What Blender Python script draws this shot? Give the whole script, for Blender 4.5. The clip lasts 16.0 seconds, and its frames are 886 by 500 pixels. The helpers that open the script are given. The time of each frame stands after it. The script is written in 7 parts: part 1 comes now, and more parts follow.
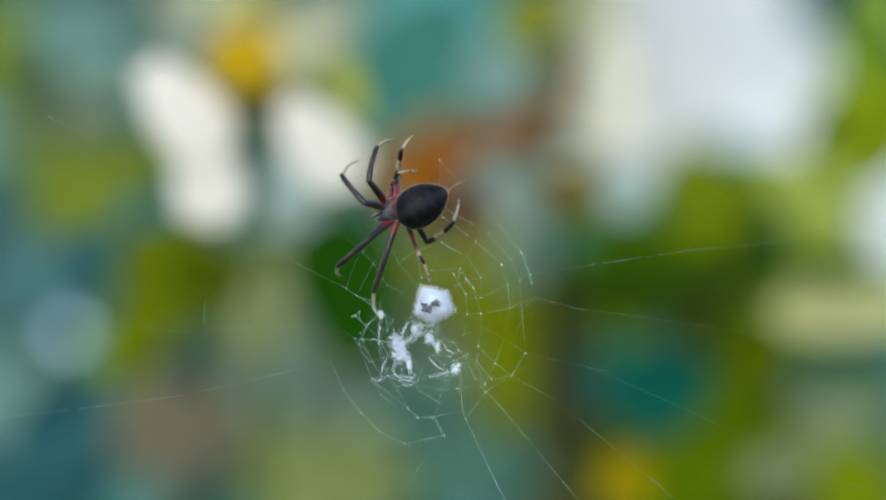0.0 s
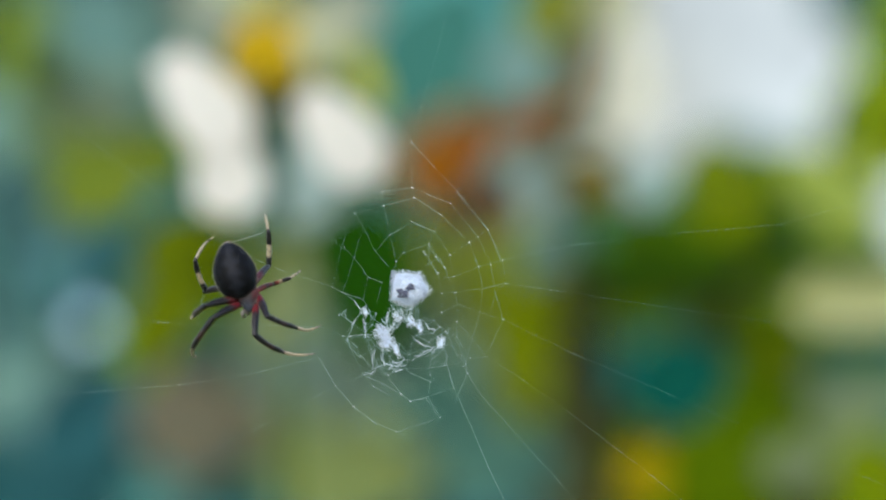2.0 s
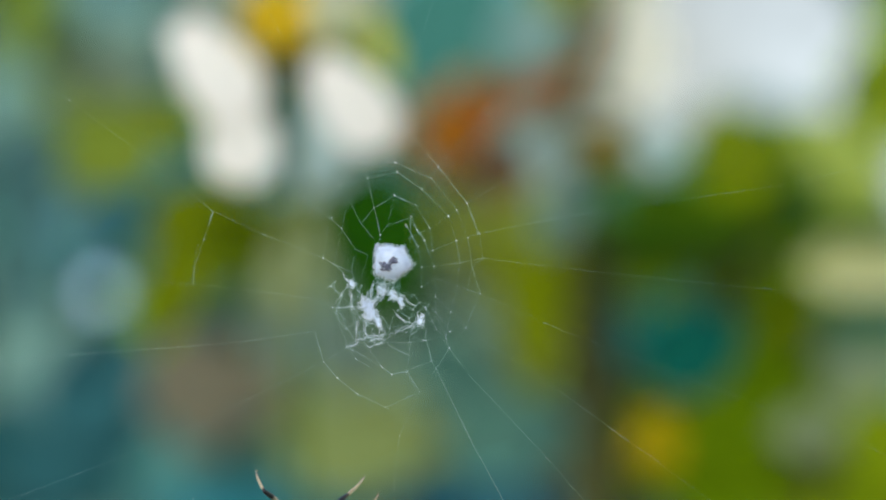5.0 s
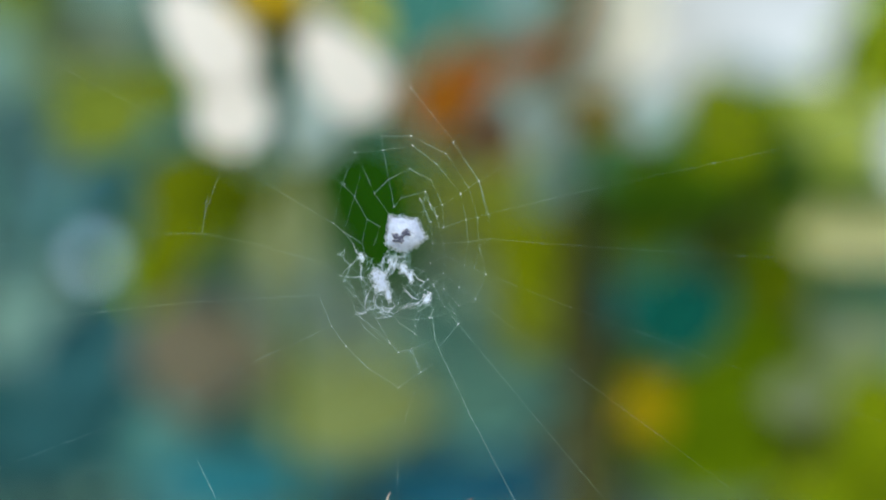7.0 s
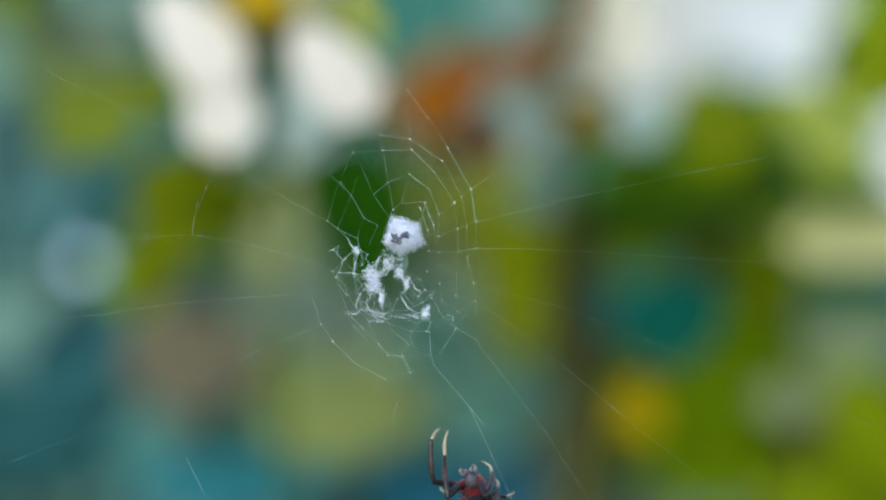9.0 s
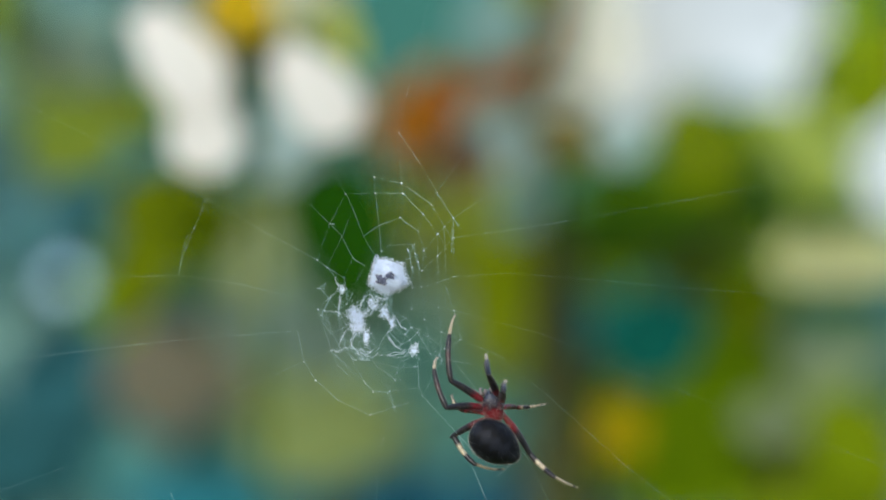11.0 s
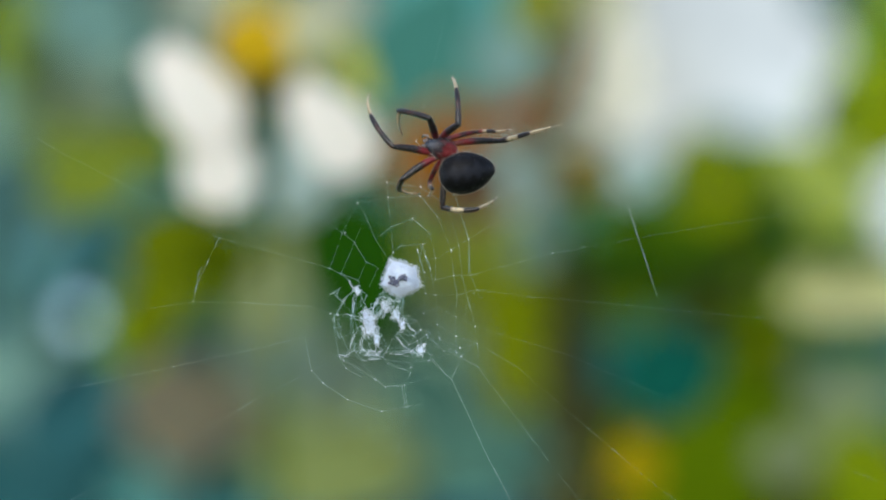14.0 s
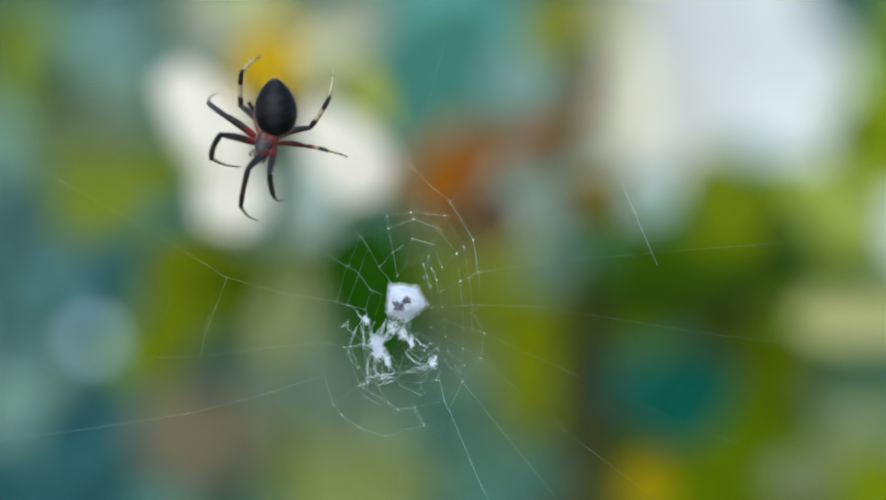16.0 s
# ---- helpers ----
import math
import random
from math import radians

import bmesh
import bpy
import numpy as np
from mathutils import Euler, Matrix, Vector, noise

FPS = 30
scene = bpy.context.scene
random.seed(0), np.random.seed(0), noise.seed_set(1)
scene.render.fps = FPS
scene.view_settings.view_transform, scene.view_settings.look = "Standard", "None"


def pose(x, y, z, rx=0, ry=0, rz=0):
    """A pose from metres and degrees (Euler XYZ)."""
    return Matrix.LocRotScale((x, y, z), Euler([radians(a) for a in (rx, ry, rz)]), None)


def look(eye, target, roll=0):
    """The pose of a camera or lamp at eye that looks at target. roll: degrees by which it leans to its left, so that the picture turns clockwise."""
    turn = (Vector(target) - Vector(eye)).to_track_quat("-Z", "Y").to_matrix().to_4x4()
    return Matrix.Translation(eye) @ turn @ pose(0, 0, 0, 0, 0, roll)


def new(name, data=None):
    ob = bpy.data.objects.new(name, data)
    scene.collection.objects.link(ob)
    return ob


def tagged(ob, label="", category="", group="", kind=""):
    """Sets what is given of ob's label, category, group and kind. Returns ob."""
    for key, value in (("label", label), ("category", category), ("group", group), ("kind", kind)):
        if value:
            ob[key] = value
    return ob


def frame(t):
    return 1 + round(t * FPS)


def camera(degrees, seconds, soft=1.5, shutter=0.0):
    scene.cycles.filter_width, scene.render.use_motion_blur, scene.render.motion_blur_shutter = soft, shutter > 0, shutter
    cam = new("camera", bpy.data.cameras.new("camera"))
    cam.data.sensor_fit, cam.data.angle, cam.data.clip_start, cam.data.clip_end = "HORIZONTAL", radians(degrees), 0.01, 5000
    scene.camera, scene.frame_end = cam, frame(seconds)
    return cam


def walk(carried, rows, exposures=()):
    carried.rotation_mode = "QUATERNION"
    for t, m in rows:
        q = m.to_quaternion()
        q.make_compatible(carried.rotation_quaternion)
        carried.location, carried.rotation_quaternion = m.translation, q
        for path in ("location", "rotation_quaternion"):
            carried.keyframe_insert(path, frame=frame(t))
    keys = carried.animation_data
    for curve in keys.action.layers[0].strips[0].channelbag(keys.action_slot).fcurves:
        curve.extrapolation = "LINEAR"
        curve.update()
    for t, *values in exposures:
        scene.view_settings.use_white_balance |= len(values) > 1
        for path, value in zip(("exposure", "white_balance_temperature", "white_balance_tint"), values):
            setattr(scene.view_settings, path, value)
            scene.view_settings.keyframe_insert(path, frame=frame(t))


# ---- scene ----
# An orb weaver walks round its web in front of a blurred garden.
# x to the right, y away from the camera, z up; the web hangs 0.32 m from the lens.
EYE = 1.4
DIST = 0.32
TILT = 0.12
MM = 0.001
LENGTH = 16.0

cam = camera(20, LENGTH, 2.0)
cam.data.dof.use_dof = True
cam.data.dof.focus_distance = 0.319
cam.data.dof.aperture_fstop = 8.5
walk(cam, [
    (0, pose(0, 0, EYE, 90.683, 0, -0.258)),
    (0.5, pose(0, 0, EYE, 90.722, 0, -0.206)),
    (1, pose(0, 0, EYE, 90.644, 0, -0.180)),
    (1.5, pose(0, 0, EYE, 90.683, 0, -0.103)),
    (2, pose(0, 0, EYE, 90.490, 0, 0.193)),
    (2.5, pose(0, 0, EYE, 90.451, 0, 0.425)),
    (3, pose(0, 0, EYE, 90.245, 0, 0.528)),
    (3.5, pose(0, 0, EYE, 90.090, 0, 0.567)),
    (4, pose(0, 0, EYE, 90.116, 0, 0.554)),
    (4.2, pose(0, 0, EYE, 90.077, 0, 0.554)),
    (5.2, pose(0, 0, EYE, 89.639, 0, 0.412)),
    (6.3, pose(0, 0, EYE, 89.175, 0, 0.168)),
    (6.5, pose(0, 0, EYE, 89.111, 0, 0.180)),
    (7, pose(0, 0, EYE, 88.969, 0, 0.271)),
    (7.5, pose(0, 0, EYE, 88.956, 0, 0.271)),
    (8, pose(0, 0, EYE, 88.995, 0, 0.232)),
    (8.5, pose(0, 0, EYE, 88.995, 0, 0.129)),
    (8.7, pose(0, 0, EYE, 89.008, 0, 0.103)),
    (9.8, pose(0, 0, EYE, 89.201, 0, -0.206)),
    (10.8, pose(0, 0, EYE, 89.420, 0, -0.374)),
    (11, pose(0, 0, EYE, 89.485, 0, -0.361)),
    (11.5, pose(0, 0, EYE, 89.742, 0, -0.258)),
    (12, pose(0, 0, EYE, 89.936, 0, -0.064)),
    (12.5, pose(0, 0, EYE, 90.000, 0, 0.000)),
    (13, pose(0, 0, EYE, 90.000, 0, 0.000)),
    (13.5, pose(0, 0, EYE, 90.013, 0, -0.026)),
    (14, pose(0, 0, EYE, 90.309, 0, -0.039)),
    (14.5, pose(0, 0, EYE, 90.554, 0, -0.026)),
    (15, pose(0, 0, EYE, 90.760, 0, 0.116)),
    (15.5, pose(0, 0, EYE, 90.760, 0, 0.180)),
    (16, pose(0, 0, EYE, 90.825, 0, 0.271)),
])

# ---------------------------------------------------------------- light
world = bpy.data.worlds.new("sky")
scene.world = world
world.use_nodes = True
wt = world.node_tree
sky = wt.nodes.new("ShaderNodeTexSky")
sky.sky_type = "NISHITA"
sky.sun_disc = False
sky.sun_elevation = radians(34)
sky.sun_rotation = radians(198)
sky.air_density = 1.2
sky.dust_density = 1.8
wt.nodes["Background"].inputs["Strength"].default_value = 0.15
wt.links.new(sky.outputs[0], wt.nodes["Background"].inputs["Color"])

sun = new("sun", bpy.data.lights.new("sun", "SUN"))
sun.data.energy = 1.5
sun.data.angle = radians(25)
sun.data.color = (0.96, 0.98, 0.92)
sun.matrix_world = look((-1.2, -3.3, 3.9), (0, 0.3, 1.4))
scene.view_settings.exposure = 1.0


# ---------------------------------------------------------------- materials
def node(tree, kind, **values):
    n = tree.nodes.new(kind)
    for key, value in values.items():
        n.inputs[key].default_value = value
    return n


def base_material(name, rough=0.6, spec=0.4):
    m = bpy.data.materials.new(name)
    m.use_nodes = True
    b = m.node_tree.nodes["Principled BSDF"]
    b.inputs["Roughness"].default_value = rough
    b.inputs["Specular IOR Level"].default_value = spec
    return m, m.node_tree, b


def ramp(tree, stops, constant=False):
    r = tree.nodes.new("ShaderNodeValToRGB")
    r.color_ramp.interpolation = "CONSTANT" if constant else "LINEAR"
    e = r.color_ramp.elements
    while len(e) < len(stops):
        e.new(0.5)
    for el, (p, c) in zip(e, stops):
        el.position, el.color = p, (*c, 1)
    return r


def bump(tree, b, height, strength, distance):
    n = tree.nodes.new("ShaderNodeBump")
    n.inputs["Strength"].default_value = strength
    n.inputs["Distance"].default_value = distance
    tree.links.new(height, n.inputs["Height"])
    tree.links.new(n.outputs[0], b.inputs["Normal"])


def leaf_material(name, dark, light, glow=0.3, rough=0.6):
    """Leaf skin: two tones by noise and per leaf, with light coming through."""
    m, t, b = base_material(name, rough, 0.02)
    tc = t.nodes.new("ShaderNodeTexCoord")
    n1 = node(t, "ShaderNodeTexNoise", Scale=14.0, Detail=4.0)
    n2 = node(t, "ShaderNodeTexNoise", Scale=120.0, Detail=3.0)
    info = t.nodes.new("ShaderNodeObjectInfo")
    t.links.new(tc.outputs["Object"], n1.inputs["Vector"])
    t.links.new(tc.outputs["Object"], n2.inputs["Vector"])
    mix = t.nodes.new("ShaderNodeMath")
    mix.operation = "MULTIPLY_ADD"
    mix.inputs[1].default_value = 0.5
    t.links.new(info.outputs["Random"], mix.inputs[0])
    half = t.nodes.new("ShaderNodeMath")
    half.operation = "MULTIPLY"
    half.inputs[1].default_value = 0.5
    t.links.new(n1.outputs[0], half.inputs[0])
    t.links.new(half.outputs[0], mix.inputs[2])
    r = ramp(t, [(0.15, dark), (0.8, light)])
    t.links.new(mix.outputs[0], r.inputs[0])
    t.links.new(r.outputs[0], b.inputs["Base Color"])
    bump(t, b, n2.outputs[0], 0.3, 0.001)
    tr = t.nodes.new("ShaderNodeBsdfTranslucent")
    t.links.new(r.outputs[0], tr.inputs["Color"])
    mx = t.nodes.new("ShaderNodeMixShader")
    mx.inputs[0].default_value = glow
    t.links.new(b.outputs[0], mx.inputs[1])
    t.links.new(tr.outputs[0], mx.inputs[2])
    t.links.new(mx.outputs[0], t.nodes["Material Output"].inputs["Surface"])
    return m


LEAF = {
    "lime": leaf_material("leaf_lime", (0.098, 0.145, 0.009), (0.147, 0.217, 0.014)),
    "sage": leaf_material("leaf_sage", (0.164, 0.216, 0.145), (0.246, 0.325, 0.217)),
    "greyteal": leaf_material("leaf_greyteal", (0.111, 0.210, 0.191), (0.166, 0.315, 0.286)),
    "yellow": leaf_material("leaf_yellow", (0.356, 0.251, 0.004), (0.534, 0.377, 0.005)),
    "umber": leaf_material("leaf_umber", (0.078, 0.064, 0.009), (0.117, 0.096, 0.014)),
    "straw": leaf_material("leaf_straw", (0.330, 0.365, 0.173), (0.495, 0.548, 0.259)),
    "chartreuse": leaf_material("leaf_chartreuse", (0.301, 0.305, 0.027), (0.452, 0.458, 0.041)),
    "silver": leaf_material("leaf_silver", (0.244, 0.365, 0.383), (0.366, 0.548, 0.575)),
    "teal": leaf_material("leaf_teal", (0.071, 0.223, 0.216), (0.106, 0.335, 0.325)),
    "rust": leaf_material("leaf_rust", (0.216, 0.082, 0.002), (0.325, 0.123, 0.002)),
    "mauve": leaf_material("leaf_mauve", (0.064, 0.046, 0.034), (0.096, 0.069, 0.051)),
    "clay": leaf_material("leaf_clay", (0.161, 0.094, 0.041), (0.242, 0.140, 0.062)),
    "stone": leaf_material("leaf_stone", (0.179, 0.259, 0.237), (0.268, 0.388, 0.355)),
    "olive": leaf_material("leaf_olive", (0.115, 0.161, 0.014), (0.173, 0.242, 0.021)),
    "bluish": leaf_material("leaf_bluish", (0.061, 0.161, 0.194), (0.091, 0.242, 0.291)),
    "moss": leaf_material("leaf_moss", (0.058, 0.098, 0.002), (0.087, 0.147, 0.002)),
    "green": leaf_material("leaf_green", (0.102, 0.173, 0.002), (0.153, 0.259, 0.002)),
    "dark": leaf_material("leaf_dark", (0.019, 0.068, 0.002), (0.028, 0.101, 0.004)),
    "forest": leaf_material("leaf_forest", (0.032, 0.111, 0.032), (0.047, 0.166, 0.047)),
    "fern": leaf_material("leaf_fern", (0.120, 0.191, 0.058), (0.180, 0.286, 0.087)),
    "slate": leaf_material("leaf_slate", (0.034, 0.102, 0.098), (0.051, 0.153, 0.147)),
    "deep": leaf_material("leaf_deep", (0.009, 0.049, 0.055), (0.014, 0.073, 0.082)),
    "dun": leaf_material("leaf_dun", (0.130, 0.125, 0.082), (0.194, 0.187, 0.123)),
    "meadow": leaf_material("leaf_meadow", (0.135, 0.210, 0.004), (0.202, 0.315, 0.005)),
    "petrol": leaf_material("leaf_petrol", (0.002, 0.074, 0.071), (0.004, 0.112, 0.106)),
    "pine": leaf_material("leaf_pine", (0.049, 0.094, 0.006), (0.073, 0.140, 0.008)),
    "brass": leaf_material("leaf_brass", (0.281, 0.185, 0.002), (0.422, 0.277, 0.002)),
    "apple": leaf_material("leaf_apple", (0.230, 0.297, 0.061), (0.345, 0.445, 0.091)),
    "khaki": leaf_material("leaf_khaki", (0.145, 0.173, 0.026), (0.217, 0.259, 0.038)),
    "ochre": leaf_material("leaf_ochre", (0.130, 0.167, 0.061), (0.194, 0.250, 0.091)),
    "haze": leaf_material("leaf_haze", (0.145, 0.237, 0.179), (0.217, 0.355, 0.268)),
    "drab": leaf_material("leaf_drab", (0.098, 0.150, 0.102), (0.147, 0.225, 0.153)),
}


def hedge_material(name, stops):
    m, t, b = base_material(name, 0.65, 0.12)
    tc = t.nodes.new("ShaderNodeTexCoord")
    n = node(t, "ShaderNodeTexNoise", Scale=2.6, Detail=2.0)
    g = t.nodes.new("ShaderNodeNewGeometry")
    t.links.new(tc.outputs["Object"], n.inputs["Vector"])
    r = ramp(t, stops)
    t.links.new(n.outputs[0], r.inputs[0])
    v = node(t, "ShaderNodeHueSaturation", Saturation=1.0)
    mr = t.nodes.new("ShaderNodeMapRange")
    mr.inputs["To Min"].default_value = 0.6
    mr.inputs["To Max"].default_value = 1.4
    t.links.new(g.outputs["Random Per Island"], mr.inputs["Value"])
    t.links.new(mr.outputs[0], v.inputs["Value"])
    t.links.new(r.outputs[0], v.inputs["Color"])
    t.links.new(v.outputs[0], b.inputs["Base Color"])
    tr = t.nodes.new("ShaderNodeBsdfTranslucent")
    t.links.new(v.outputs[0], tr.inputs["Color"])
    mx = t.nodes.new("ShaderNodeMixShader")
    mx.inputs[0].default_value = 0.4
    t.links.new(b.outputs[0], mx.inputs[1])
    t.links.new(tr.outputs[0], mx.inputs[2])
    t.links.new(mx.outputs[0], t.nodes["Material Output"].inputs["Surface"])
    return m


def bark_material():
    m, t, b = base_material("bark", 0.85, 0.2)
    tc = t.nodes.new("ShaderNodeTexCoord")
    mp = t.nodes.new("ShaderNodeMapping")
    mp.inputs["Scale"].default_value = (90, 90, 14)
    n = node(t, "ShaderNodeTexNoise", Scale=1.0, Detail=6.0)
    t.links.new(tc.outputs["Object"], mp.inputs[0])
    t.links.new(mp.outputs[0], n.inputs["Vector"])
    r = ramp(t, [(0.3, (0.022, 0.028, 0.007)), (0.6, (0.047, 0.053, 0.015)), (0.8, (0.076, 0.086, 0.03))])
    t.links.new(n.outputs[0], r.inputs[0])
    t.links.new(r.outputs[0], b.inputs["Base Color"])
    bump(t, b, n.outputs[0], 0.8, 0.003)
    return m


def ground_material():
    m, t, b = base_material("meadow_soil", 0.9, 0.1)
    tc = t.nodes.new("ShaderNodeTexCoord")
    n = node(t, "ShaderNodeTexNoise", Scale=0.8, Detail=8.0)
    n2 = node(t, "ShaderNodeTexNoise", Scale=40.0, Detail=6.0)
    t.links.new(tc.outputs["Object"], n.inputs["Vector"])
    t.links.new(tc.outputs["Object"], n2.inputs["Vector"])
    r = ramp(t, [(0.35, (0.05, 0.08, 0.02)), (0.55, (0.08, 0.12, 0.035)), (0.7, (0.14, 0.11, 0.06))])
    t.links.new(n.outputs[0], r.inputs[0])
    t.links.new(r.outputs[0], b.inputs["Base Color"])
    bump(t, b, n2.outputs[0], 0.8, 0.02)
    return m


def silk_material(name, color, rough=0.35, spec=0.6, clear=0.0):
    m, t, b = base_material(name, rough, spec)
    tc = t.nodes.new("ShaderNodeTexCoord")
    n = node(t, "ShaderNodeTexNoise", Scale=900.0, Detail=4.0)
    t.links.new(tc.outputs["Object"], n.inputs["Vector"])
    r = ramp(t, [(0.25, tuple(c * 0.82 for c in color)), (0.7, color)])
    t.links.new(n.outputs[0], r.inputs[0])
    t.links.new(r.outputs[0], b.inputs["Base Color"])
    bump(t, b, n.outputs[0], 0.5, 0.0003)
    tr = t.nodes.new("ShaderNodeBsdfTranslucent")
    tr.inputs["Color"].default_value = (*color, 1)
    mx = t.nodes.new("ShaderNodeMixShader")
    mx.inputs[0].default_value = 0.4
    t.links.new(b.outputs[0], mx.inputs[1])
    t.links.new(tr.outputs[0], mx.inputs[2])
    if clear:
        see = t.nodes.new("ShaderNodeBsdfTransparent")
        m2 = t.nodes.new("ShaderNodeMixShader")
        m2.inputs[0].default_value = clear
        t.links.new(mx.outputs[0], m2.inputs[1])
        t.links.new(see.outputs[0], m2.inputs[2])
        mx = m2
    t.links.new(mx.outputs[0], t.nodes["Material Output"].inputs["Surface"])
    return m


SILK = silk_material("silk_thread", (0.64, 0.9, 0.92), clear=0.55)
FLOSS = silk_material("silk_floss", (0.77, 0.86, 0.99), 0.7, 0.3)


def chitin(name, color, other, rough=0.4, scale=700.0):
    m, t, b = base_material(name, rough, 0.5)
    tc = t.nodes.new("ShaderNodeTexCoord")
    n = node(t, "ShaderNodeTexNoise", Scale=scale, Detail=5.0)
    t.links.new(tc.outputs["Object"], n.inputs["Vector"])
    r = ramp(t, [(0.35, color), (0.68, other)])
    t.links.new(n.outputs[0], r.inputs[0])
    t.links.new(r.outputs[0], b.inputs["Base Color"])
    bump(t, b, n.outputs[0], 0.35, 0.0002)
    return m


BLACK, RED, RUST, CREAM = (0.005, 0.005, 0.008), (0.10, 0.005, 0.011), (0.12, 0.018, 0.014), (0.30, 0.26, 0.185)


def banded(name, length, stops, rough=0.4):
    """Rings of colour along a leg joint, which runs along its own y axis."""
    m, t, b = base_material(name, rough, 0.3)
    b.inputs["Sheen Weight"].default_value = 0.03
    b.inputs["Sheen Roughness"].default_value = 0.3
    tc = t.nodes.new("ShaderNodeTexCoord")
    sep = t.nodes.new("ShaderNodeSeparateXYZ")
    t.links.new(tc.outputs["Object"], sep.inputs[0])
    wob = node(t, "ShaderNodeTexNoise", Scale=1500.0, Detail=3.0)
    t.links.new(tc.outputs["Object"], wob.inputs["Vector"])
    k = t.nodes.new("ShaderNodeMath")
    k.operation = "MULTIPLY_ADD"
    k.inputs[1].default_value = 1 / (length * MM)
    wm = t.nodes.new("ShaderNodeMath")
    wm.operation = "MULTIPLY_ADD"
    wm.inputs[1].default_value = 0.16
    wm.inputs[2].default_value = -0.08
    t.links.new(wob.outputs[0], wm.inputs[0])
    t.links.new(sep.outputs["Y"], k.inputs[0])
    t.links.new(wm.outputs[0], k.inputs[2])
    r = ramp(t, stops)
    t.links.new(k.outputs[0], r.inputs[0])
    # ashy scales in flecks over the skin
    fleck = node(t, "ShaderNodeTexNoise", Scale=3400.0, Detail=2.0)
    t.links.new(tc.outputs["Object"], fleck.inputs["Vector"])
    share = ramp(t, [(0.54, (0, 0, 0)), (0.66, (0.6, 0.6, 0.6))])
    t.links.new(fleck.outputs[0], share.inputs[0])
    mix = t.nodes.new("ShaderNodeMix")
    mix.data_type = "RGBA"
    t.links.new(share.outputs[0], mix.inputs[0])
    t.links.new(r.outputs[0], mix.inputs[6])
    mix.inputs[7].default_value = (0.055, 0.045, 0.045, 1)
    t.links.new(mix.outputs[2], b.inputs["Base Color"])
    bump(t, b, wob.outputs[0], 0.4, 0.0002)
    return m


def abdomen_material():
    """Black-brown skin with a paler leaf-shaped field, scalloped at its edge."""
    m, t, b = base_material("abdomen_skin", 0.62, 0.12)
    b.inputs["Sheen Weight"].default_value = 0.006
    b.inputs["Sheen Roughness"].default_value = 0.35
    tc = t.nodes.new("ShaderNodeTexCoord")
    sep = t.nodes.new("ShaderNodeSeparateXYZ")
    t.links.new(tc.outputs["Object"], sep.inputs[0])
    n = node(t, "ShaderNodeTexNoise", Scale=650.0, Detail=5.0)
    n2 = node(t, "ShaderNodeTexNoise", Scale=2600.0, Detail=3.0)
    t.links.new(tc.outputs["Object"], n.inputs["Vector"])
    t.links.new(tc.outputs["Object"], n2.inputs["Vector"])
    ax = t.nodes.new("ShaderNodeMath")
    ax.operation = "ABSOLUTE"
    t.links.new(sep.outputs["X"], ax.inputs[0])
    wave = t.nodes.new("ShaderNodeMath")
    wave.operation = "SINE"
    fr = t.nodes.new("ShaderNodeMath")
    fr.operation = "MULTIPLY"
    fr.inputs[1].default_value = 4200.0
    t.links.new(sep.outputs["Y"], fr.inputs[0])
    t.links.new(fr.outputs[0], wave.inputs[0])
    add = t.nodes.new("ShaderNodeMath")
    add.operation = "MULTIPLY_ADD"
    add.inputs[1].default_value = 0.00032
    t.links.new(wave.outputs[0], add.inputs[0])
    t.links.new(ax.outputs[0], add.inputs[2])
    nz = t.nodes.new("ShaderNodeMath")
    nz.operation = "MULTIPLY_ADD"
    nz.inputs[1].default_value = 0.0016
    t.links.new(n.outputs[0], nz.inputs[0])
    t.links.new(add.outputs[0], nz.inputs[2])
    sc = t.nodes.new("ShaderNodeMath")
    sc.operation = "MULTIPLY"
    sc.inputs[1].default_value = 250.0
    t.links.new(nz.outputs[0], sc.inputs[0])
    r = ramp(t, [(0.22, (0.007, 0.0085, 0.0135)), (0.36, (0.0045, 0.0055, 0.009)), (0.42, (0.0018, 0.0022, 0.0036)),
                 (0.60, (0.0015, 0.0018, 0.003)), (0.72, (0.0045, 0.0055, 0.009)), (0.9, (0.0035, 0.0045, 0.0075))])
    t.links.new(sc.outputs[0], r.inputs[0])
    t.links.new(r.outputs[0], b.inputs["Base Color"])
    bump(t, b, n2.outputs[0], 0.6, 0.00015)
    return m


def carapace_material():
    m, t, b = base_material("carapace_skin", 0.45, 0.22)
    tc = t.nodes.new("ShaderNodeTexCoord")
    sep = t.nodes.new("ShaderNodeSeparateXYZ")
    t.links.new(tc.outputs["Object"], sep.inputs[0])
    n = node(t, "ShaderNodeTexNoise", Scale=900.0, Detail=4.0)
    t.links.new(tc.outputs["Object"], n.inputs["Vector"])
    k = t.nodes.new("ShaderNodeMath")
    k.operation = "MULTIPLY_ADD"
    k.inputs[1].default_value = 210.0
    t.links.new(sep.outputs["Y"], k.inputs[0])
    t.links.new(n.outputs[0], k.inputs[2])
    r = ramp(t, [(0.02, (0.12, 0.007, 0.011)), (0.38, (0.085, 0.007, 0.011)), (0.54, (0.016, 0.011, 0.016)), (0.85, (0.028, 0.035, 0.056))])
    t.links.new(k.outputs[0], r.inputs[0])
    t.links.new(r.outputs[0], b.inputs["Base Color"])
    bump(t, b, n.outputs[0], 0.4, 0.0002)
    return m


